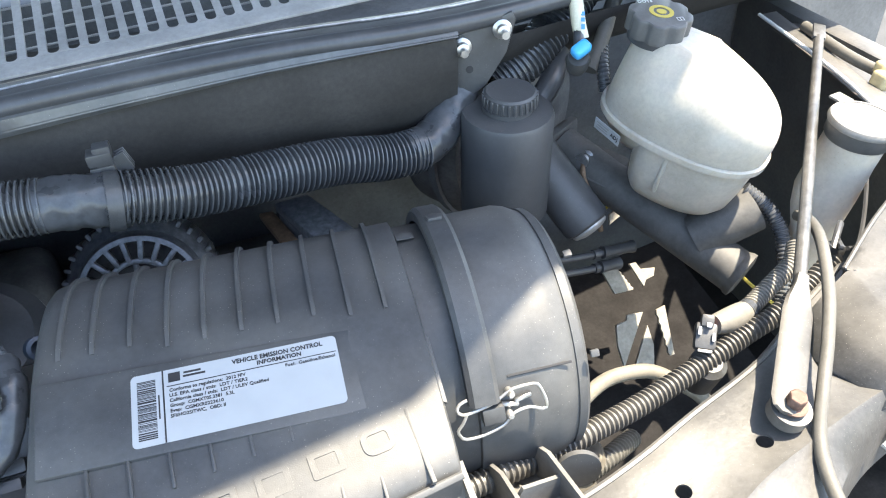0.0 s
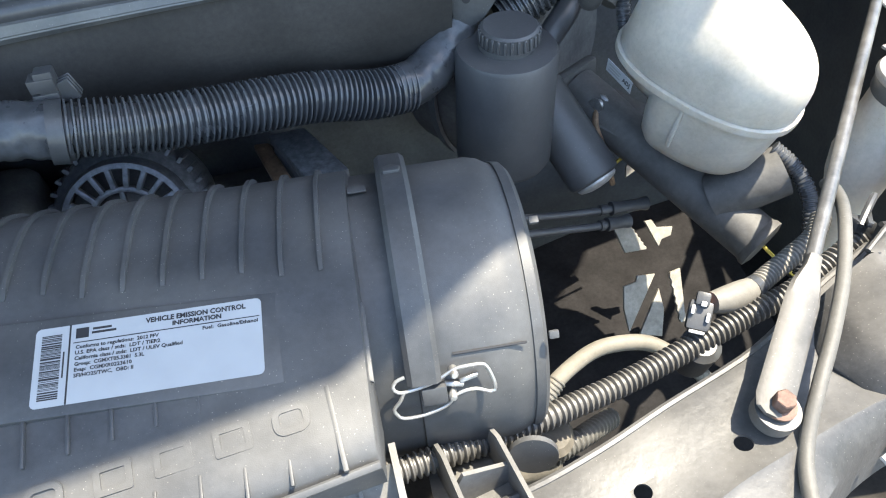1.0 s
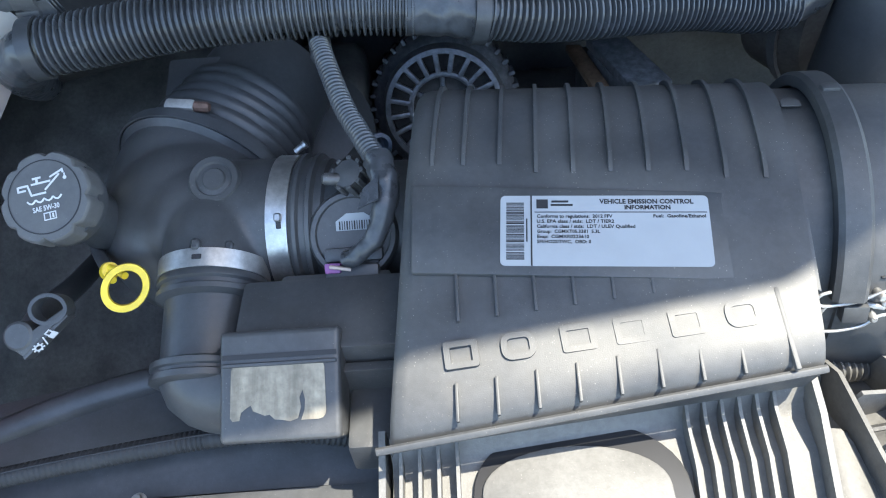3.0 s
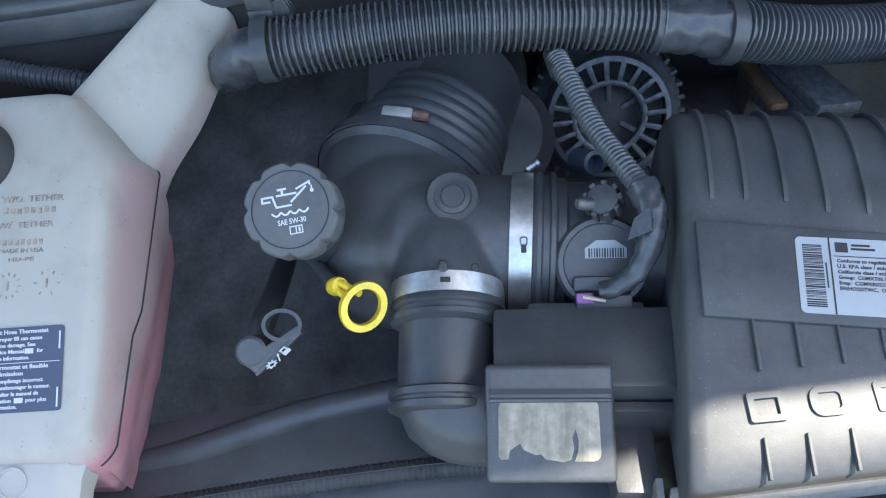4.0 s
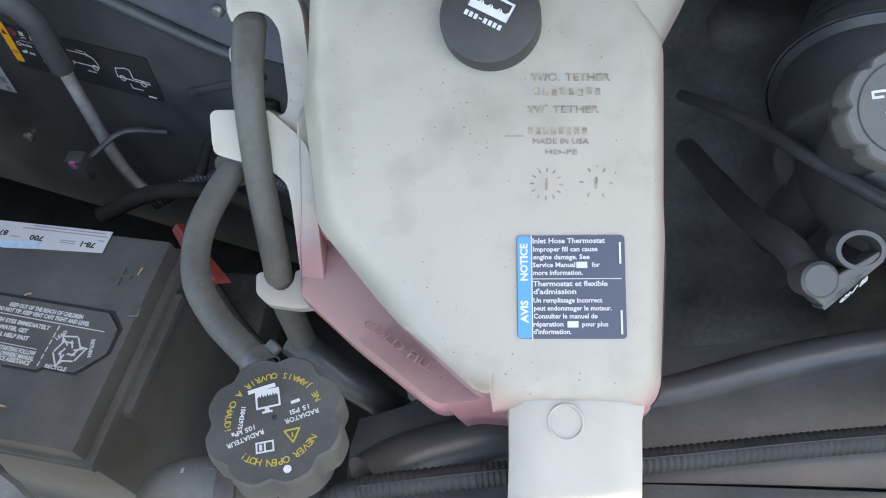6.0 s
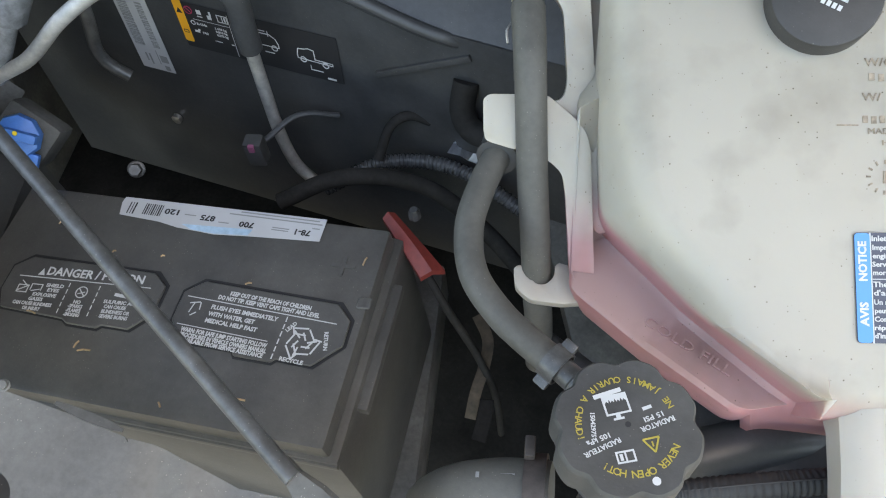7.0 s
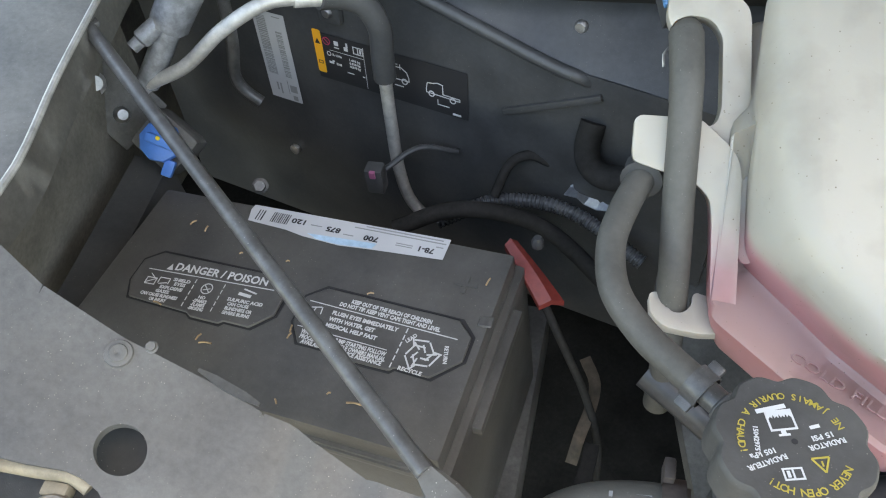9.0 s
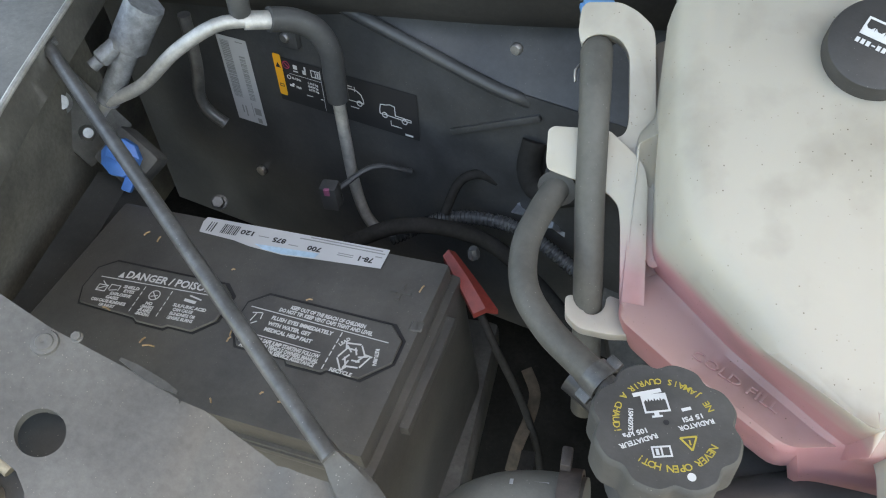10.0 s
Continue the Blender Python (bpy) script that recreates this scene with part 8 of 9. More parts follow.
# brace rods: flat bolted ends and a round bar
ENDST = mat("dusty_rod_end", (0.060, 0.057, 0.053), 0.55, var=0.3, scale=40, dust=0.3, strewn=0.3)
def brace(name, low, up, foot, flatdir, label):
    t = thing(name, low, label, "brace rod", group="brace rods")
    low, up, foot = Vector(low), Vector(up), Vector(foot)
    d = (up - low).normalized()
    a = low + d * 0.045
    part("bar", tube([a, a.lerp(up, 0.3), a.lerp(up, 0.6), up], 0.0052, 16, 0.02), ROD, t)
    fm = ax(low, flatdir, d)
    ring = []
    for s, w, h in ((0.055, 0.0050, 0.0050), (0.045, 0.0058, 0.0048), (0.030, 0.0100, 0.0030), (0.018, 0.0115, 0.0020), (-0.060, 0.0118, 0.0020), (-0.068, 0.0095, 0.0020), (-0.071, 0.004, 0.0020)):
        ring.append([fm @ Vector((s, y * w, z * h)) for y, z in ((1, 0), (0.8, 0.8), (0, 1), (-0.8, 0.8), (-1, 0), (-0.8, -0.8), (0, -1), (0.8, -0.8))])
    part("flat_end", loft(ring), ENDST, t, "flattened end")
    return t, fm


rl, flm = brace("brace_rod", (-0.834, 0.176, 1.0945), (-1.188, 0.468, 1.161), (-0.862, 0.199, 1.10), (-0.15, -0.30, 0.94), "dusty blue-grey steel brace rod over the battery")
part("upper_end", rbox((0.04, 0.014, 0.004), ax((-1.196, 0.476, 1.1635), (0.1, -0.1, 1), (-0.77, 0.63, 0.1)), 0.001), ROD, rl)

rst = thing("rusty_strap", (-0.79, 0.36, 0.88), "rusty tan metal strap deep beside the battery", "bracket")
part("strap", ribbon([(-0.800, 0.420, 0.882), (-0.789, 0.398, 0.880), (-0.790, 0.375, 0.876), (-0.796, 0.352, 0.868), (-0.800, 0.335, 0.85)], 0.010, 0.003), mat("rusty_tan_metal", (0.075, 0.056, 0.04), 0.75, var=0.4, scale=90, bump=0.5, bscale=200), rst)
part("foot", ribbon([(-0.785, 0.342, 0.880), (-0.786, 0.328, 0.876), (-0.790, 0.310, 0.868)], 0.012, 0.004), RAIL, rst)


# ---- driver's side ----
ZONE = HERE
rr_, frm = brace("brace_rod", (0.352, 0.291, 1.143), (0.632, 0.615, 1.186), (0.315, 0.243, 1.13), (0.10, -0.28, 0.95), "grey steel brace rod bolted to the radiator support")
footp = Vector((0.3145, 0.2435, 1.1290))
part("foot_pad", lathe([(0.0142, -0.010), (0.0142, 0.0)], ax(footp, (0.05, -0.2, 0.97)), 28), PAINT, rr_, "raised mounting pad")
hexbolt("bolt", footp + Vector((0, 0, 0.003)), (0.05, -0.2, 0.97), 0.0066, rr_, RUST, 1.55, "rusty hexagon bolt", h=0.009)
part("upper_end", rbox((0.035, 0.013, 0.004), ax((0.640, 0.625, 1.188), (0.1, -0.1, 1), (0.65, 0.75, 0.07)), 0.001), ROD, rr_)
cableR = thing("release_cable", (0.37, 0.28, 1.12), "grey rubber sheathed release cable", "cable")
part("cable", tube([(0.462, 0.420, 1.128), (0.448, 0.392, 1.145), (0.430, 0.360, 1.152), (0.400, 0.315, 1.148), (0.372, 0.280, 1.140), (0.345, 0.250, 1.132), (0.325, 0.225, 1.118), (0.312, 0.200, 1.112), (0.300, 0.16, 1.108), (0.29, 0.11, 1.10)], 0.0048, 12, 0.006), HOSE, cableR)

loomr = thing("side_wiring", (0.3, 0.32, 1.08), "dusty black corrugated wiring conduit", "wiring")
part("conduit", corrugated([(0.070, 0.281, 1.100), (0.118, 0.289, 1.095), (0.154, 0.295, 1.090), (0.199, 0.305, 1.085), (0.252, 0.318, 1.080), (0.309, 0.333, 1.080), (0.363, 0.346, 1.085), (0.403, 0.353, 1.092), (0.441, 0.365, 1.102), (0.468, 0.374, 1.112)], 0.0090, 0.0046, 18, 0.27), LOOM, loomr)
part("clip", join(rbox((0.018, 0.014, 0.010), ax((0.466, 0.378, 1.120), (0.3, 0.2, 0.9)), 0.002), rbox((0.03, 0.004, 0.004), ax((0.470, 0.376, 1.126), (0.3, 0.2, 0.9), (0.6, 0.7, 0)), 0.001)), BLACK, loomr, "black edge clip")
part("clip_arm", tube([(0.460, 0.372, 1.125), (0.475, 0.385, 1.130), (0.488, 0.396, 1.128)], 0.003, 8, 0.005), BLACK, loomr)
PALELOOM = mat("sun_bleached_conduit", (0.15, 0.142, 0.125), 0.65, dust=0.3)
con = thing("sensor_plug", (0.32, 0.345, 1.09), "black sensor plug on a taped conduit", "connector")
part("conduit", corrugated([(0.378, 0.366, 1.089), (0.398, 0.376, 1.089), (0.420, 0.385, 1.092), (0.445, 0.396, 1.096), (0.462, 0.412, 1.10)], 0.0085, 0.0038, 16, 0.16), PALELOOM, con)
part("tape", tube([(0.336, 0.355, 1.098), (0.354, 0.358, 1.094), (0.378, 0.366, 1.089)], 0.0095, 14, 0.004, lambda i, n: 0.85 + 0.3 * math.sin(math.pi * i / n)), PALELOOM, con, "dusty wrapped tape")
part("cuff", tube([(0.375, 0.3645, 1.0895), (0.381, 0.367, 1.089)], 0.0098, 14, 0.003), TAPE, con)
pm_ = ax((0.3215, 0.346, 1.098), (-0.3, -0.5, 0.8), (0.8, -0.55, 0))
part("plug", join(rbox((0.017, 0.022, 0.014), pm_, 0.003), rbox((0.010, 0.010, 0.008), pm_ @ Matrix.Translation((0, 0.012, 0.006)), 0.002)), BLACK, con)
part("latch", join(rbox((0.0026, 0.007, 0.003), pm_ @ Matrix.Translation((-0.0055, 0.003, 0.0085)), 0.001), rbox((0.0026, 0.007, 0.003), pm_ @ Matrix.Translation((0.0055, -0.001, 0.0085)), 0.001), rbox((0.004, 0.004, 0.003), pm_ @ Matrix.Translation((0.001, 0.008, 0.0110)), 0.001), rbox((0.011, 0.0024, 0.003), pm_ @ Matrix.Translation((0, -0.0125, 0.0065)), 0.0008)), LABELW, con, "pale latch pieces")
part("wire", tube([pm_ @ Vector((0.002, 0.012, 0.004)), (0.330, 0.356, 1.101), (0.338, 0.360, 1.095)], 0.0016, 6, 0.003), mat("red_wire", (0.5, 0.16, 0.08)), con)
part("base", lathe([(0.015, -0.03), (0.015, 0.0), (0.010, 0.004)], ax((0.3215, 0.335, 1.078), (0, -0.3, 0.9)), 20), BLACK, con)
hz_ = thing("vacuum_hose", (0.25, 0.38, 1.02), "tan dusty rubber hose arching below the conduit", "hose")
part("hose", tube([(0.215, 0.385, 0.975), (0.242, 0.402, 0.984), (0.274, 0.414, 0.991), (0.300, 0.416, 0.991), (0.328, 0.412, 0.986), (0.350, 0.396, 0.976), (0.366, 0.383, 0.965), (0.38, 0.37, 0.945)], 0.0072, 14, 0.006), mat("tan_hose", (0.15, 0.138, 0.115), 0.7, dust=0.25), hz_)
part("hose_rib", corrugated([(0.180, 0.355, 0.955), (0.205, 0.374, 0.968), (0.238, 0.399, 0.983)], 0.0080, 0.004, 14), LOOM, hz_)
lowc = thing("lower_wiring", (0.24, 0.30, 1.03), "short tan corrugated conduit below the radiator support", "wiring")
part("conduit", corrugated([(0.195, 0.300, 1.040), (0.225, 0.312, 1.035), (0.255, 0.33, 1.02)], 0.0085, 0.0045, 14), LOOM, lowc)
seat = thing("lamp_mount", (0.17, 0.31, 1.04), "dusty tan moulded mount under the air cleaner", "bracket")
part("body", join(rbox((0.05, 0.05, 0.05), ax((0.175, 0.318, 1.030), (0.2, -0.5, 0.8)), 0.012, 3), lathe([(0.02, 0), (0.02, 0.03), (0.015, 0.034)], ax((0.185, 0.316, 1.03), (0.3, -0.2, 0.8)), 20)), mat("tan_dusty_plastic", (0.10, 0.09, 0.075), 0.75, var=0.25, scale=60), seat)

# brake fluid reservoir and master cylinder
brake = thing("brake_reservoir", (0.41, 0.54, 1.12), "white translucent brake fluid reservoir with a dark lobed cap", "reservoir")
BCN = Vector((0.412, 0.540, 1.172))
bmx = ax(BCN, Vector((0.10, -0.20, 0.97)), Vector((0.55, -0.83, 0)))


def oval(l0, l1, w, z, n=72, p=2.3):
    """An egg-shaped ring round the reservoir's long axis."""
    out = []
    for i in range(n):
        a = 2 * math.pi * i / n
        c, s = math.cos(a), math.sin(a)
        x = (l1 if c > 0 else l0) * math.copysign(abs(c) ** (2 / p), c)
        y = w * math.copysign(abs(s) ** (2 / p), s)
        out.append(bmx @ Vector((x, y, z)))
    return out


WHITE2 = mat("brake_tank_plastic", (0.46, 0.42, 0.36), 0.42, var=0.12, scale=26, dust=0.34, dustcol=(0.26, 0.19, 0.12), bump=0.15, bscale=150, sss=0.7, strewn=0.35)
DOME = path([(0.085, 0.051, 0.0), (0.0865, 0.052, 0.015), (0.0855, 0.0515, 0.030), (0.079, 0.0475, 0.046), (0.062, 0.0405, 0.061), (0.034, 0.032, 0.073), (0.006, 0.026, 0.080), (-0.020, 0.021, 0.084)], 0.004)
part("upper", loft([oval(0.078 - 0.012 * p.z / 0.09, p.x, p.y, p.z) for p in DOME]), WHITE2, brake, smooth=70)
part("rim", loft([oval(0.079, 0.087, 0.053, -0.004), oval(0.0805, 0.0885, 0.0545, -0.003), oval(0.0805, 0.0885, 0.0545, 0.003), oval(0.079, 0.087, 0.053, 0.004)]), WHITE2, brake, "welded seam rim")
part("lower", loft([oval(0.034, 0.083, 0.050, -0.003), oval(0.032, 0.081, 0.049, -0.020), oval(0.031, 0.078, 0.048, -0.040), oval(0.029, 0.074, 0.045, -0.058), oval(0.025, 0.066, 0.037, -0.070), oval(0.018, 0.05, 0.024, -0.076)]), WHITE2, brake, smooth=60)
part("rear_lower", loft([oval(0.077, 0.030, 0.048, -0.003), oval(0.074, 0.024, 0.042, -0.016), oval(0.066, -0.010, 0.030, -0.030), oval(0.060, -0.03, 0.018, -0.042)]), WHITE2, brake, smooth=60)
part("rib", rbox((0.004, 0.003, 0.045), bmx @ Matrix.Translation((0.012, -0.0485, -0.026)), 0.001), WHITE2, brake)
bc = bmx @ Matrix.Translation((-0.053, -0.004, 0.0985)) @ Matrix.Rotation(radians(-3), 4, "Y")
bcap = part("cap", lobed_cap(bc, 0.0288, 0.019, 8, 0.0032, 2.5), CAPGREY, brake, "dark grey lobed cap with yellow print")
part("cap_skirt", lathe([(0.025, -0.026), (0.025, -0.015)], bc, 32), DARKPL, brake)
part("yellow_print", join(lathe([(0.0072, 0.0002), (0.0112, 0.0002), (0.0112, 0.0005), (0.0072, 0.0005)], bc, 28, cap=False), lathe([(0.0, 0.0002), (0.0045, 0.0002), (0.0045, 0.0005), (0.0, 0.0005)], bc, 20)), YELPRT, bcap, smooth=0)
part("print", words("DOT3", 0.0062, at2(bc, -0.0195, 0.006, 0.0003, 50), bold=0.0001, width=0.014), WHITEPRT, bcap, smooth=0)
part("book_icon", bars(at2(bc, 0.0185, 0.000, 0.0003, 50), [(0, 0, 0.0005, 0.005), (0.003, 0, 0.0005, 0.005), (-0.003, 0, 0.0005, 0.005), (0, 0.0025, 0.0065, 0.0005), (0, -0.0025, 0.0065, 0.0005)]), WHITEPRT, bcap, smooth=0)
adj = bmx @ ax((-0.052, -0.0465, -0.0125), (-0.30, -0.95, -0.12), (1, -0.30, 0))
sk = part("sticker", rbox((0.034, 0.013, 0.0006), adj, 0), PAPER, brake, "small white sticker", smooth=0)
part("print", words("ADJ", 0.0065, at2(adj, 0.010, 0, 0.0005), bold=0.0001, width=0.010), INK, sk, smooth=0)
part("print_bars", bars(at2(adj, -0.006, 0, 0.0005), [(0, 0.003, 0.016, 0.0012), (0, 0.000, 0.014, 0.0012), (0, -0.003, 0.016, 0.0012)]), GREYINK, sk, smooth=0)
part("foot", lathe([(0.010, -0.018), (0.010, 0.0)], bmx @ ax((0.045, -0.012, -0.056), (0, 0, 1)), 18), WHITE2, brake)

mcyl = thing("master_cylinder", (0.40, 0.55, 1.05), "cast grey brake master cylinder", "brake cylinder")
m0, m1 = Vector((0.345, 0.655, 1.100)), Vector((0.452, 0.462, 1.030))
part("barrel", tube([m0, m0.lerp(m1, 0.35), m0.lerp(m1, 0.7), m1], 0.0235, 24, 0.01), CAST, mcyl)
part("end", lathe([(0.0235, -0.004), (0.0255, 0.0), (0.0255, 0.004), (0.018, 0.006), (0.0, 0.006)], ax(m1, m1 - m0), 24), CAST, mcyl)
part("side_pot", tube([(0.425, 0.505, 1.055), (0.450, 0.495, 1.072), (0.478, 0.490, 1.085)], 0.0235, 22, 0.006), CAST, mcyl, "side sensor pot")
part("port_nut", lathe([(0.012, 0), (0.012, 0.010), (0.008, 0.012), (0.008, 0.018), (0, 0.018)], ax((0.362, 0.622, 1.098), (-0.75, -0.5, 0.3)), 14), DULLST, mcyl, "steel line nut")
part("line", tube([(0.352, 0.615, 1.102), (0.345, 0.60, 1.092), (0.350, 0.585, 1.070), (0.36, 0.58, 1.03)], 0.003, 8, 0.006), AMBER, mcyl)
part("boss", rbox((0.05, 0.05, 0.03), ax((0.372, 0.61, 1.085), (-0.2, -0.3, 0.9), (0.5, -0.8, 0)), 0.01), CAST, mcyl)
part("flange", rbox((0.012, 0.06, 0.05), ax((0.3435, 0.657, 1.10), (0, 0, 1), (0.5, -0.85, -0.2)), 0.006), CAST, mcyl)
boost = thing("brake_booster", (0.29, 0.80, 1.08), "dark round brake servo behind the cylinder", "brake servo")
part("drum", lathe([(0.05, 0.05), (0.11, 0.04), (0.12, 0.02), (0.12, -0.03)], ax((0.30, 0.755, 1.10), (0.45, -0.8, 0.0)), 40), UNDER, boost)

part("crimp_ring", lathe([(0.121, 0.012), (0.125, 0.012), (0.125, 0.022), (0.121, 0.022)], ax((0.30, 0.755, 1.10), (0.45, -0.8, 0.0)), 40, cap=False), FIRE, boost, "crimped rim")

# power steering reservoir
ps = thing("steering_reservoir", (0.25, 0.585, 1.05), "dark grey power steering fluid reservoir with a ridged cap", "reservoir")
psm = ax((0.2505, 0.583, 1.204), (0.02, -0.05, 1))
PSM = mat("faded_dark_plastic", (0.048, 0.050, 0.054), 0.48, var=0.12, scale=30, dust=0.15)
part("body", lathe([(0.030, -0.125), (0.0405, -0.118), (0.0440, -0.112), (0.0440, -0.004), (0.0420, 0.0), (0.036, 0.0008), (0.024, 0.0015), (0.024, 0.006)], psm, 56), PSM, ps)
pcap = part("cap", lathe([(0.0225, 0.004), (0.0245, 0.006), (0.0245, 0.018), (0.0225, 0.020), (0.0, 0.0205)], at2(psm, 0.002, 0.0), 48), PSM, ps)
for i in range(28):
    part("cap_ridge", rbox((0.003, 0.0026, 0.011), psm @ Matrix.Translation((0.002, 0, 0.012)) @ Matrix.Rotation(i * 2 * math.pi / 28, 4, "Z") @ Matrix.Translation((0.0247, 0, 0)), 0.0006, 1), PSM, pcap)
can = thing("hydraulic_canister", (0.32, 0.59, 1.06), "dark metal hydraulic canister with a domed end", "canister")
c0, c1_ = Vector((0.288, 0.632, 1.135)), Vector((0.3285, 0.556, 1.0635))
part("body", lathe([(0.026, -0.10), (0.026, -0.004), (0.0245, 0.0), (0.020, 0.0025), (0.019, 0.001), (0.0, 0.001)], ax(c1_, c1_ - c0), 36), PSM, can)
part("end_cap", lathe([(0.0205, 0.000), (0.0205, 0.004), (0.0185, 0.0065), (0.010, 0.009), (0.0, 0.0098)], ax(c1_, c1_ - c0), 32), ALU, can, "pale domed end cap")
wires = thing("brake_lines", (0.28, 0.48, 1.02), "black pipes with crimped connectors", "pipes")
for pts in (((0.230, 0.535, 1.055), (0.285, 0.545, 1.037), (0.325, 0.549, 1.028), (0.386, 0.554, 1.019)), ((0.230, 0.525, 1.042), (0.285, 0.535, 1.026), (0.325, 0.539, 1.017), (0.364, 0.544, 1.010))):
    p0, p1 = Vector(pts[-2]), Vector(pts[-1])
    part("pipe", tube(pts, 0.0040, 12, 0.008), RUBBER, wires)
    part("connector", tube([p0.lerp(p1, 0.35), p0.lerp(p1, 0.7), p1], 0.0062, 14, 0.004, lambda i, n: 1.15 if i in (0, 1, n - 2, n - 1) else 1.0), BLACK, wires, "crimped connector")
    part("collar", tube([p0.lerp(p1, 0.15), p0.lerp(p1, 0.28)], 0.0056, 12, 0.003), BLACK, wires)
part("yellow_wire", tube([(0.36, 0.585, 1.05), (0.40, 0.60, 1.06), (0.44, 0.61, 1.065)], 0.0018, 6, 0.01), YELPRT, wires)
part("yellow_wire", tube([(0.452, 0.47, 1.03), (0.47, 0.455, 1.01), (0.49, 0.44, 0.99)], 0.0018, 6, 0.01), YELPRT, wires)
sidec = thing("reservoir_wiring", (0.47, 0.46, 1.1), "grey corrugated conduit beside the brake reservoir", "wiring")
part("conduit", corrugated([(0.470, 0.500, 1.105), (0.486, 0.482, 1.090), (0.492, 0.462, 1.072), (0.485, 0.440, 1.05), (0.472, 0.42, 1.02)], 0.0078, 0.004, 14), CONDUIT, sidec)

# washer filler
wf = thing("washer_filler", (0.53, 0.45, 1.12), "milky washer filler neck with a dark cap", "reservoir")
wm_ = ax((0.5560, 0.462, 1.180), (0.09, -0.09, 0.98))
part("neck", loft([[wm_ @ Vector((x, y, z)) for x, y in [(cx + r * math.cos(2 * math.pi * i / 32) * ex, cy + r * math.sin(2 * math.pi * i / 32)) for i in range(32)]] for cx, cy, r, ex, z in ((0.0, 0.0, 0.0280, 1.0, -0.012), (-0.004, 0.0, 0.0282, 1.0, -0.040), (-0.011, -0.003, 0.0288, 1.05, -0.075), (-0.0155, -0.008, 0.0262, 1.0, -0.095), (-0.018, -0.014, 0.0210, 1.0, -0.115), (-0.019, -0.020, 0.0180, 1.0, -0.17))]), WHITE2, wf, smooth=60)
wcap = part("cap", lathe([(0.0295, -0.018), (0.0305, -0.016), (0.0305, -0.002), (0.030, 0.0)], wm_, 44), BLACK, wf, "dark cap skirt")
LIDGREY = mat("sun_faded_cap", (0.155, 0.15, 0.145), 0.6, var=0.2, scale=50, dust=0.5, strewn=0.2)
part("cap_lid", lathe([(0.0318, -0.0035), (0.0326, -0.0020), (0.0326, 0.0005), (0.0312, 0.0030), (0.0285, 0.0035), (0.028, 0.0025), (0.0, 0.0025)], wm_, 44), LIDGREY, wf, "faded grey lid with a white wiper symbol")
part("cap_tab", rbox((0.016, 0.017, 0.0028), at2(wm_, 0.006, 0.0385, 0.0005, 12), 0.0014), LIDGREY, wf)
part("wiper_icon", join(tube([wm_ @ Vector((-0.012 + 0.024 * t, 0.004 + 0.006 * math.sin(math.pi * t), 0.0028)) for t in (0, 0.25, 0.5, 0.75, 1)], 0.0007, 5, 0.003), bars(at2(wm_, 0, 0, 0.0028), [(0.0, -0.001, 0.014, 0.0008), (-0.0095, 0.0015, 0.0008, 0.006), (0.0095, 0.0015, 0.0008, 0.006), (0.0, 0.004, 0.0008, 0.008), (0.003, -0.013, 0.0065, 0.0006), (0.003, -0.017, 0.0065, 0.0006), (0.0, -0.015, 0.0006, 0.004), (0.006, -0.015, 0.0006, 0.004)])), WHITEPRT, wcap, smooth=0)
part("wire", tube([(0.575, 0.46, 1.13), (0.555, 0.43, 1.10), (0.53, 0.405, 1.085), (0.50, 0.39, 1.10)], 0.0022, 6, 0.008), RUBBER, wf)

# bracket with two bolts, blue connector and hoses at the firewall
fb = thing("firewall_bracket", (0.25, 0.62, 1.24), "black steel bracket held by two zinc bolts", "bracket")
fbm = ax((0.236, 0.610, 1.243), (-0.20, -0.97, 0.05), (0.95, -0.20, 0.17))
part("plate", prism([(-0.0269, 0.0166), (-0.0207, 0.0313), (0.036, 0.0399), (0.0382, 0.0317), (0.0241, 0.0042), (-0.0014, -0.0225), (-0.0229, -0.030), (-0.0296, 0.0004)], 0.004, fbm, 0.001), BLACK, fb)
for x, y in ((-0.0148, 0.0215), (0.024, 0.0275)):
    bb = fbm @ ax((x, y, 0.004), (0, 0, 1))
    part("bolt", join(lathe([(0.0085, 0), (0.0090, 0.003), (0.006, 0.005), (0.006, 0.011), (0.0035, 0.012), (0.0035, 0.020), (0, 0.020)], bb, 14)), STEEL, fb, "zinc plated bolt")
part("hole", lathe([(0, 0), (0.0035, 0), (0.0035, 0.0006), (0, 0.0006)], fbm @ ax((-0.0125, -0.002, 0.0042), (0, 0, 1)), 14), INK, fb)
bcx = thing("blue_connector", (0.35, 0.59, 1.22), "bright blue plug with a printed wire tag", "connector")
part("plug", rbox((0.019, 0.013, 0.012), ax((0.3275, 0.590, 1.2450), (-0.2, -0.5, 0.8), (0.9, 0.2, 0.3)), 0.005, 3), SKYBLUE, bcx)
part("socket", lathe([(0.010, -0.018), (0.012, -0.006), (0.010, 0.0)], ax((0.3275, 0.594, 1.236), (-0.2, -0.5, 0.8)), 16), BLACK, bcx)
part("wire", tube([(0.328, 0.594, 1.244), (0.332, 0.604, 1.252), (0.335, 0.612, 1.260), (0.336, 0.622, 1.280)], 0.0052, 10, 0.005), TAPE, bcx)
wt = part("tag", tube([(0.3355, 0.604, 1.248), (0.335, 0.612, 1.262), (0.336, 0.622, 1.282)], 0.0068, 14, 0.006), mat("cream_tag", (0.65, 0.62, 0.48)), bcx, "cream printed tag")
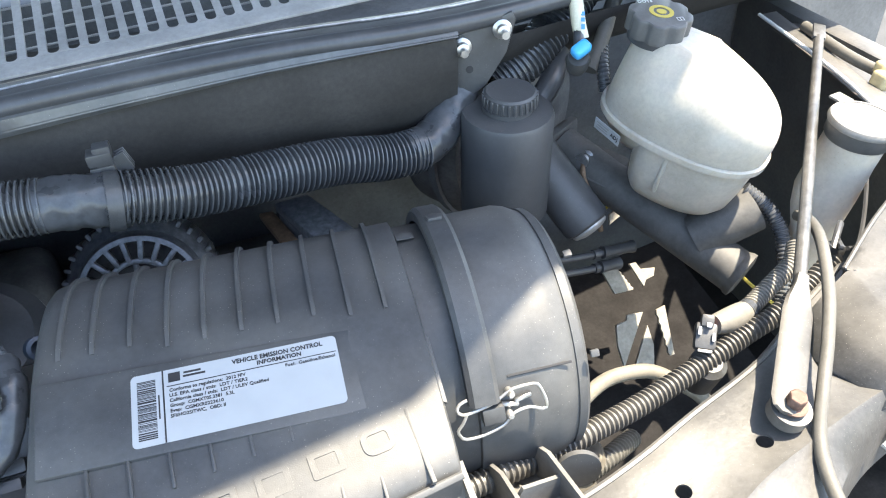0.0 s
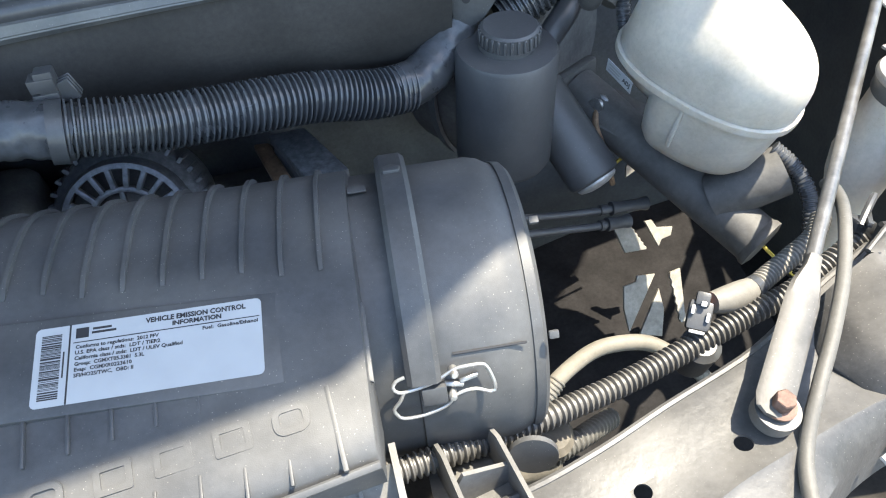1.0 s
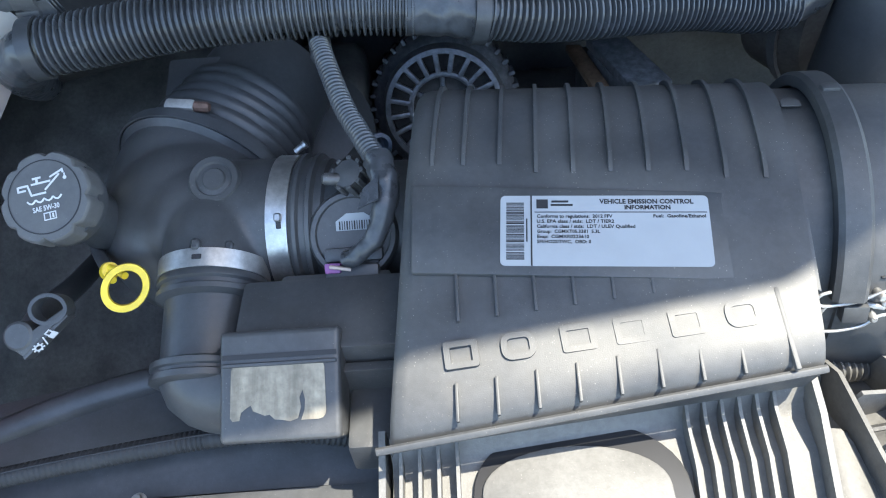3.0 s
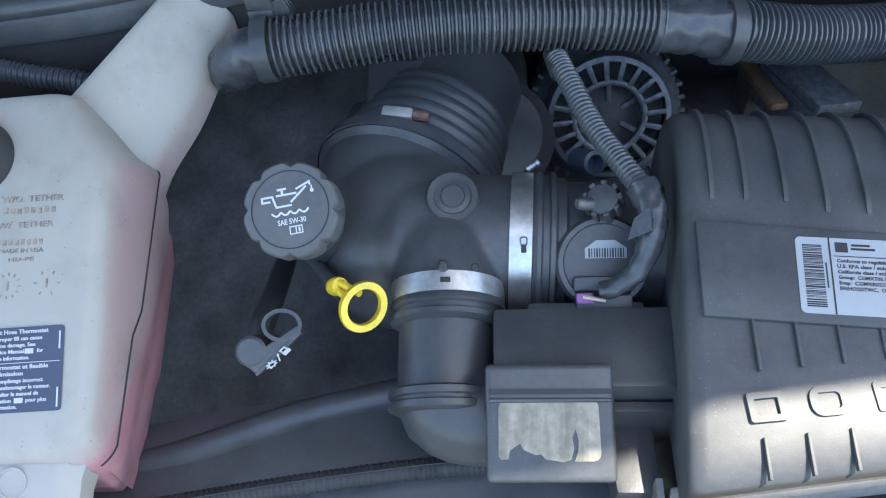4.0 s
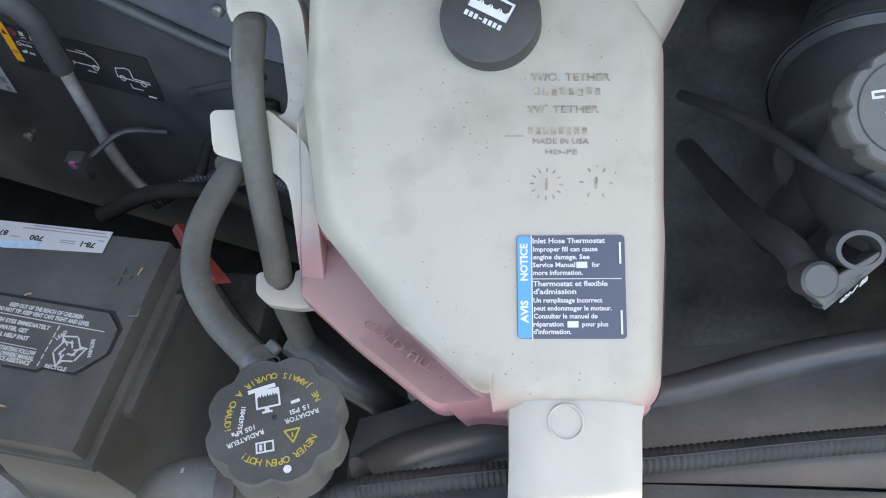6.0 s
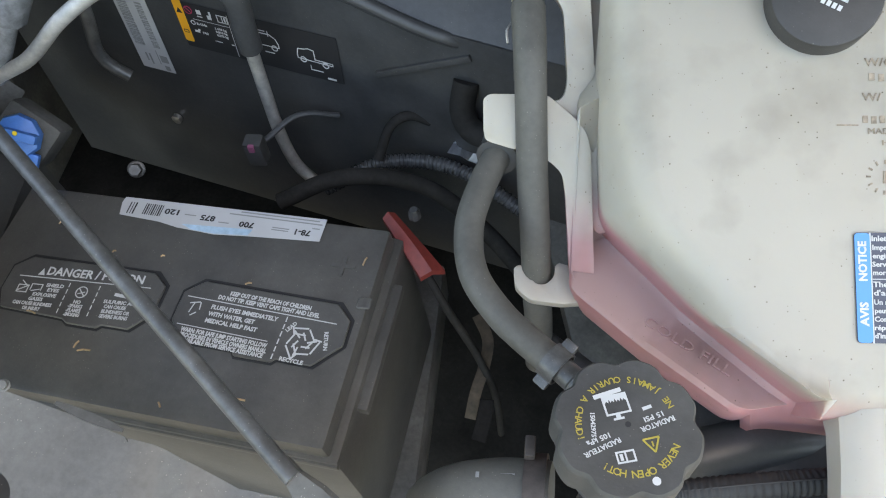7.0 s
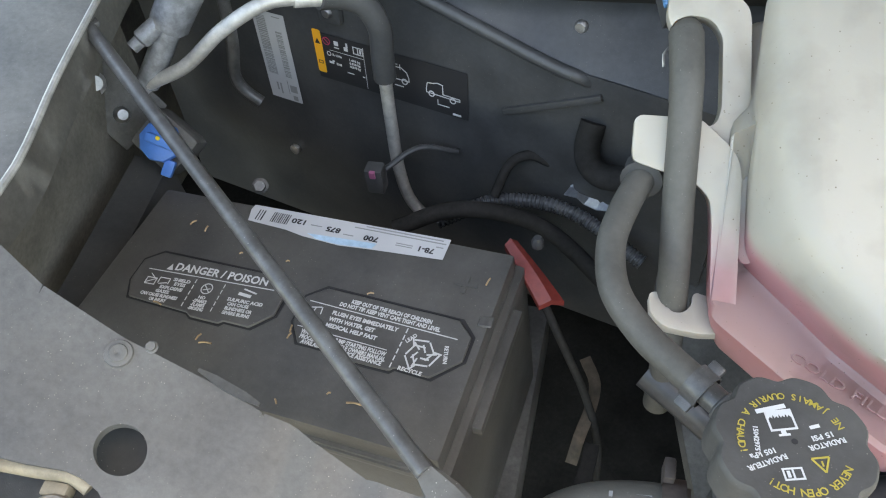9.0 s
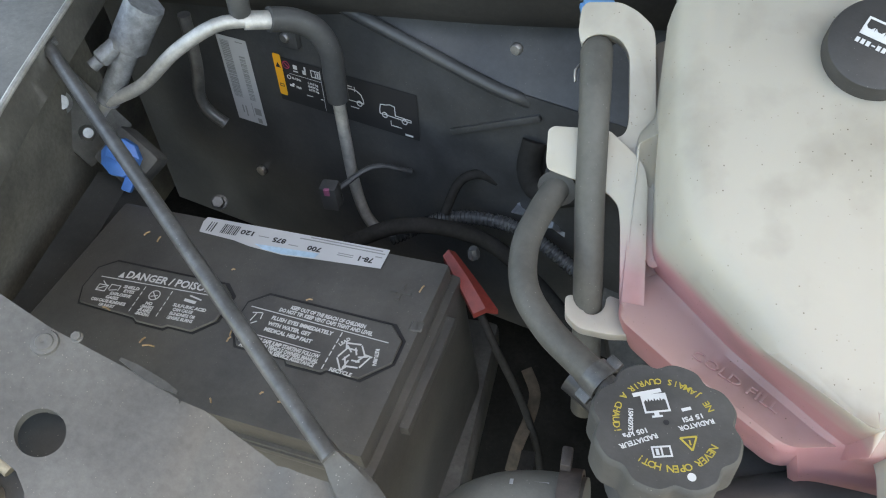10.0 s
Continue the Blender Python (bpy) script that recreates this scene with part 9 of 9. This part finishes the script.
part("tag_print", bars(ax((0.3355, 0.6040, 1.2660), (-0.2, -0.65, 0.73), (0.3, 0.7, 0.6)), [(-0.006, 0, 0.005, 0.0035), (0.001, 0, 0.004, 0.0035), (0.007, 0, 0.004, 0.0035)]), BLUEPRT, wt, smooth=0)
hb = thing("heater_hoses", (0.33, 0.66, 1.2), "black corrugated hoses at the firewall", "hose")
part("corrugated_hose", corrugated([(0.265, 0.650, 1.195), (0.300, 0.655, 1.212), (0.335, 0.668, 1.234), (0.37, 0.685, 1.255), (0.40, 0.70, 1.28)], 0.0215, 0.0055, 24, 0.18), CONDUIT, hb)
part("hose", tube([(0.285, 0.615, 1.160), (0.305, 0.628, 1.180), (0.325, 0.642, 1.194), (0.345, 0.67, 1.205)], 0.012, 14, 0.008), RUBBER, hb)
part("tape", taped([(0.345, 0.665, 1.240), (0.38, 0.69, 1.258), (0.42, 0.71, 1.27)], 0.014), TAPE, hb)
part("hose", tube([(0.36, 0.63, 1.20), (0.385, 0.65, 1.225), (0.41, 0.675, 1.25), (0.45, 0.70, 1.27)], 0.008, 12, 0.008), HOSE, hb)
part("ribbed_hose", corrugated([(0.372, 0.615, 1.18), (0.375, 0.630, 1.205), (0.385, 0.650, 1.22)], 0.007, 0.004, 12), CONDUIT, hb)
part("pale_hose", corrugated([(0.405, 0.620, 1.235), (0.425, 0.632, 1.25), (0.45, 0.66, 1.265)], 0.009, 0.005, 12), LOOM, hb)
lamp_gap = thing("lamp_bolt", (0.39, 0.23, 1.10), "rusty bolt on a bright wire bracket", "bolt")
part("bolt", join(lathe([(0.009, 0), (0.009, 0.002), (0.0055, 0.003), (0.0055, 0.008), (0, 0.008)], ax((0.396, 0.218, 1.088), (0.3, -0.5, 0.8)), 16)), RUST, lamp_gap)
part("wire_bracket", tube([(0.372, 0.212, 1.10), (0.385, 0.180, 1.09), (0.405, 0.15, 1.08)], 0.0025, 8, 0.006), ALU, lamp_gap)
part("wire_bracket", tube([(0.405, 0.222, 1.10), (0.42, 0.205, 1.09), (0.44, 0.19, 1.08)], 0.0025, 8, 0.006), ALU, lamp_gap)
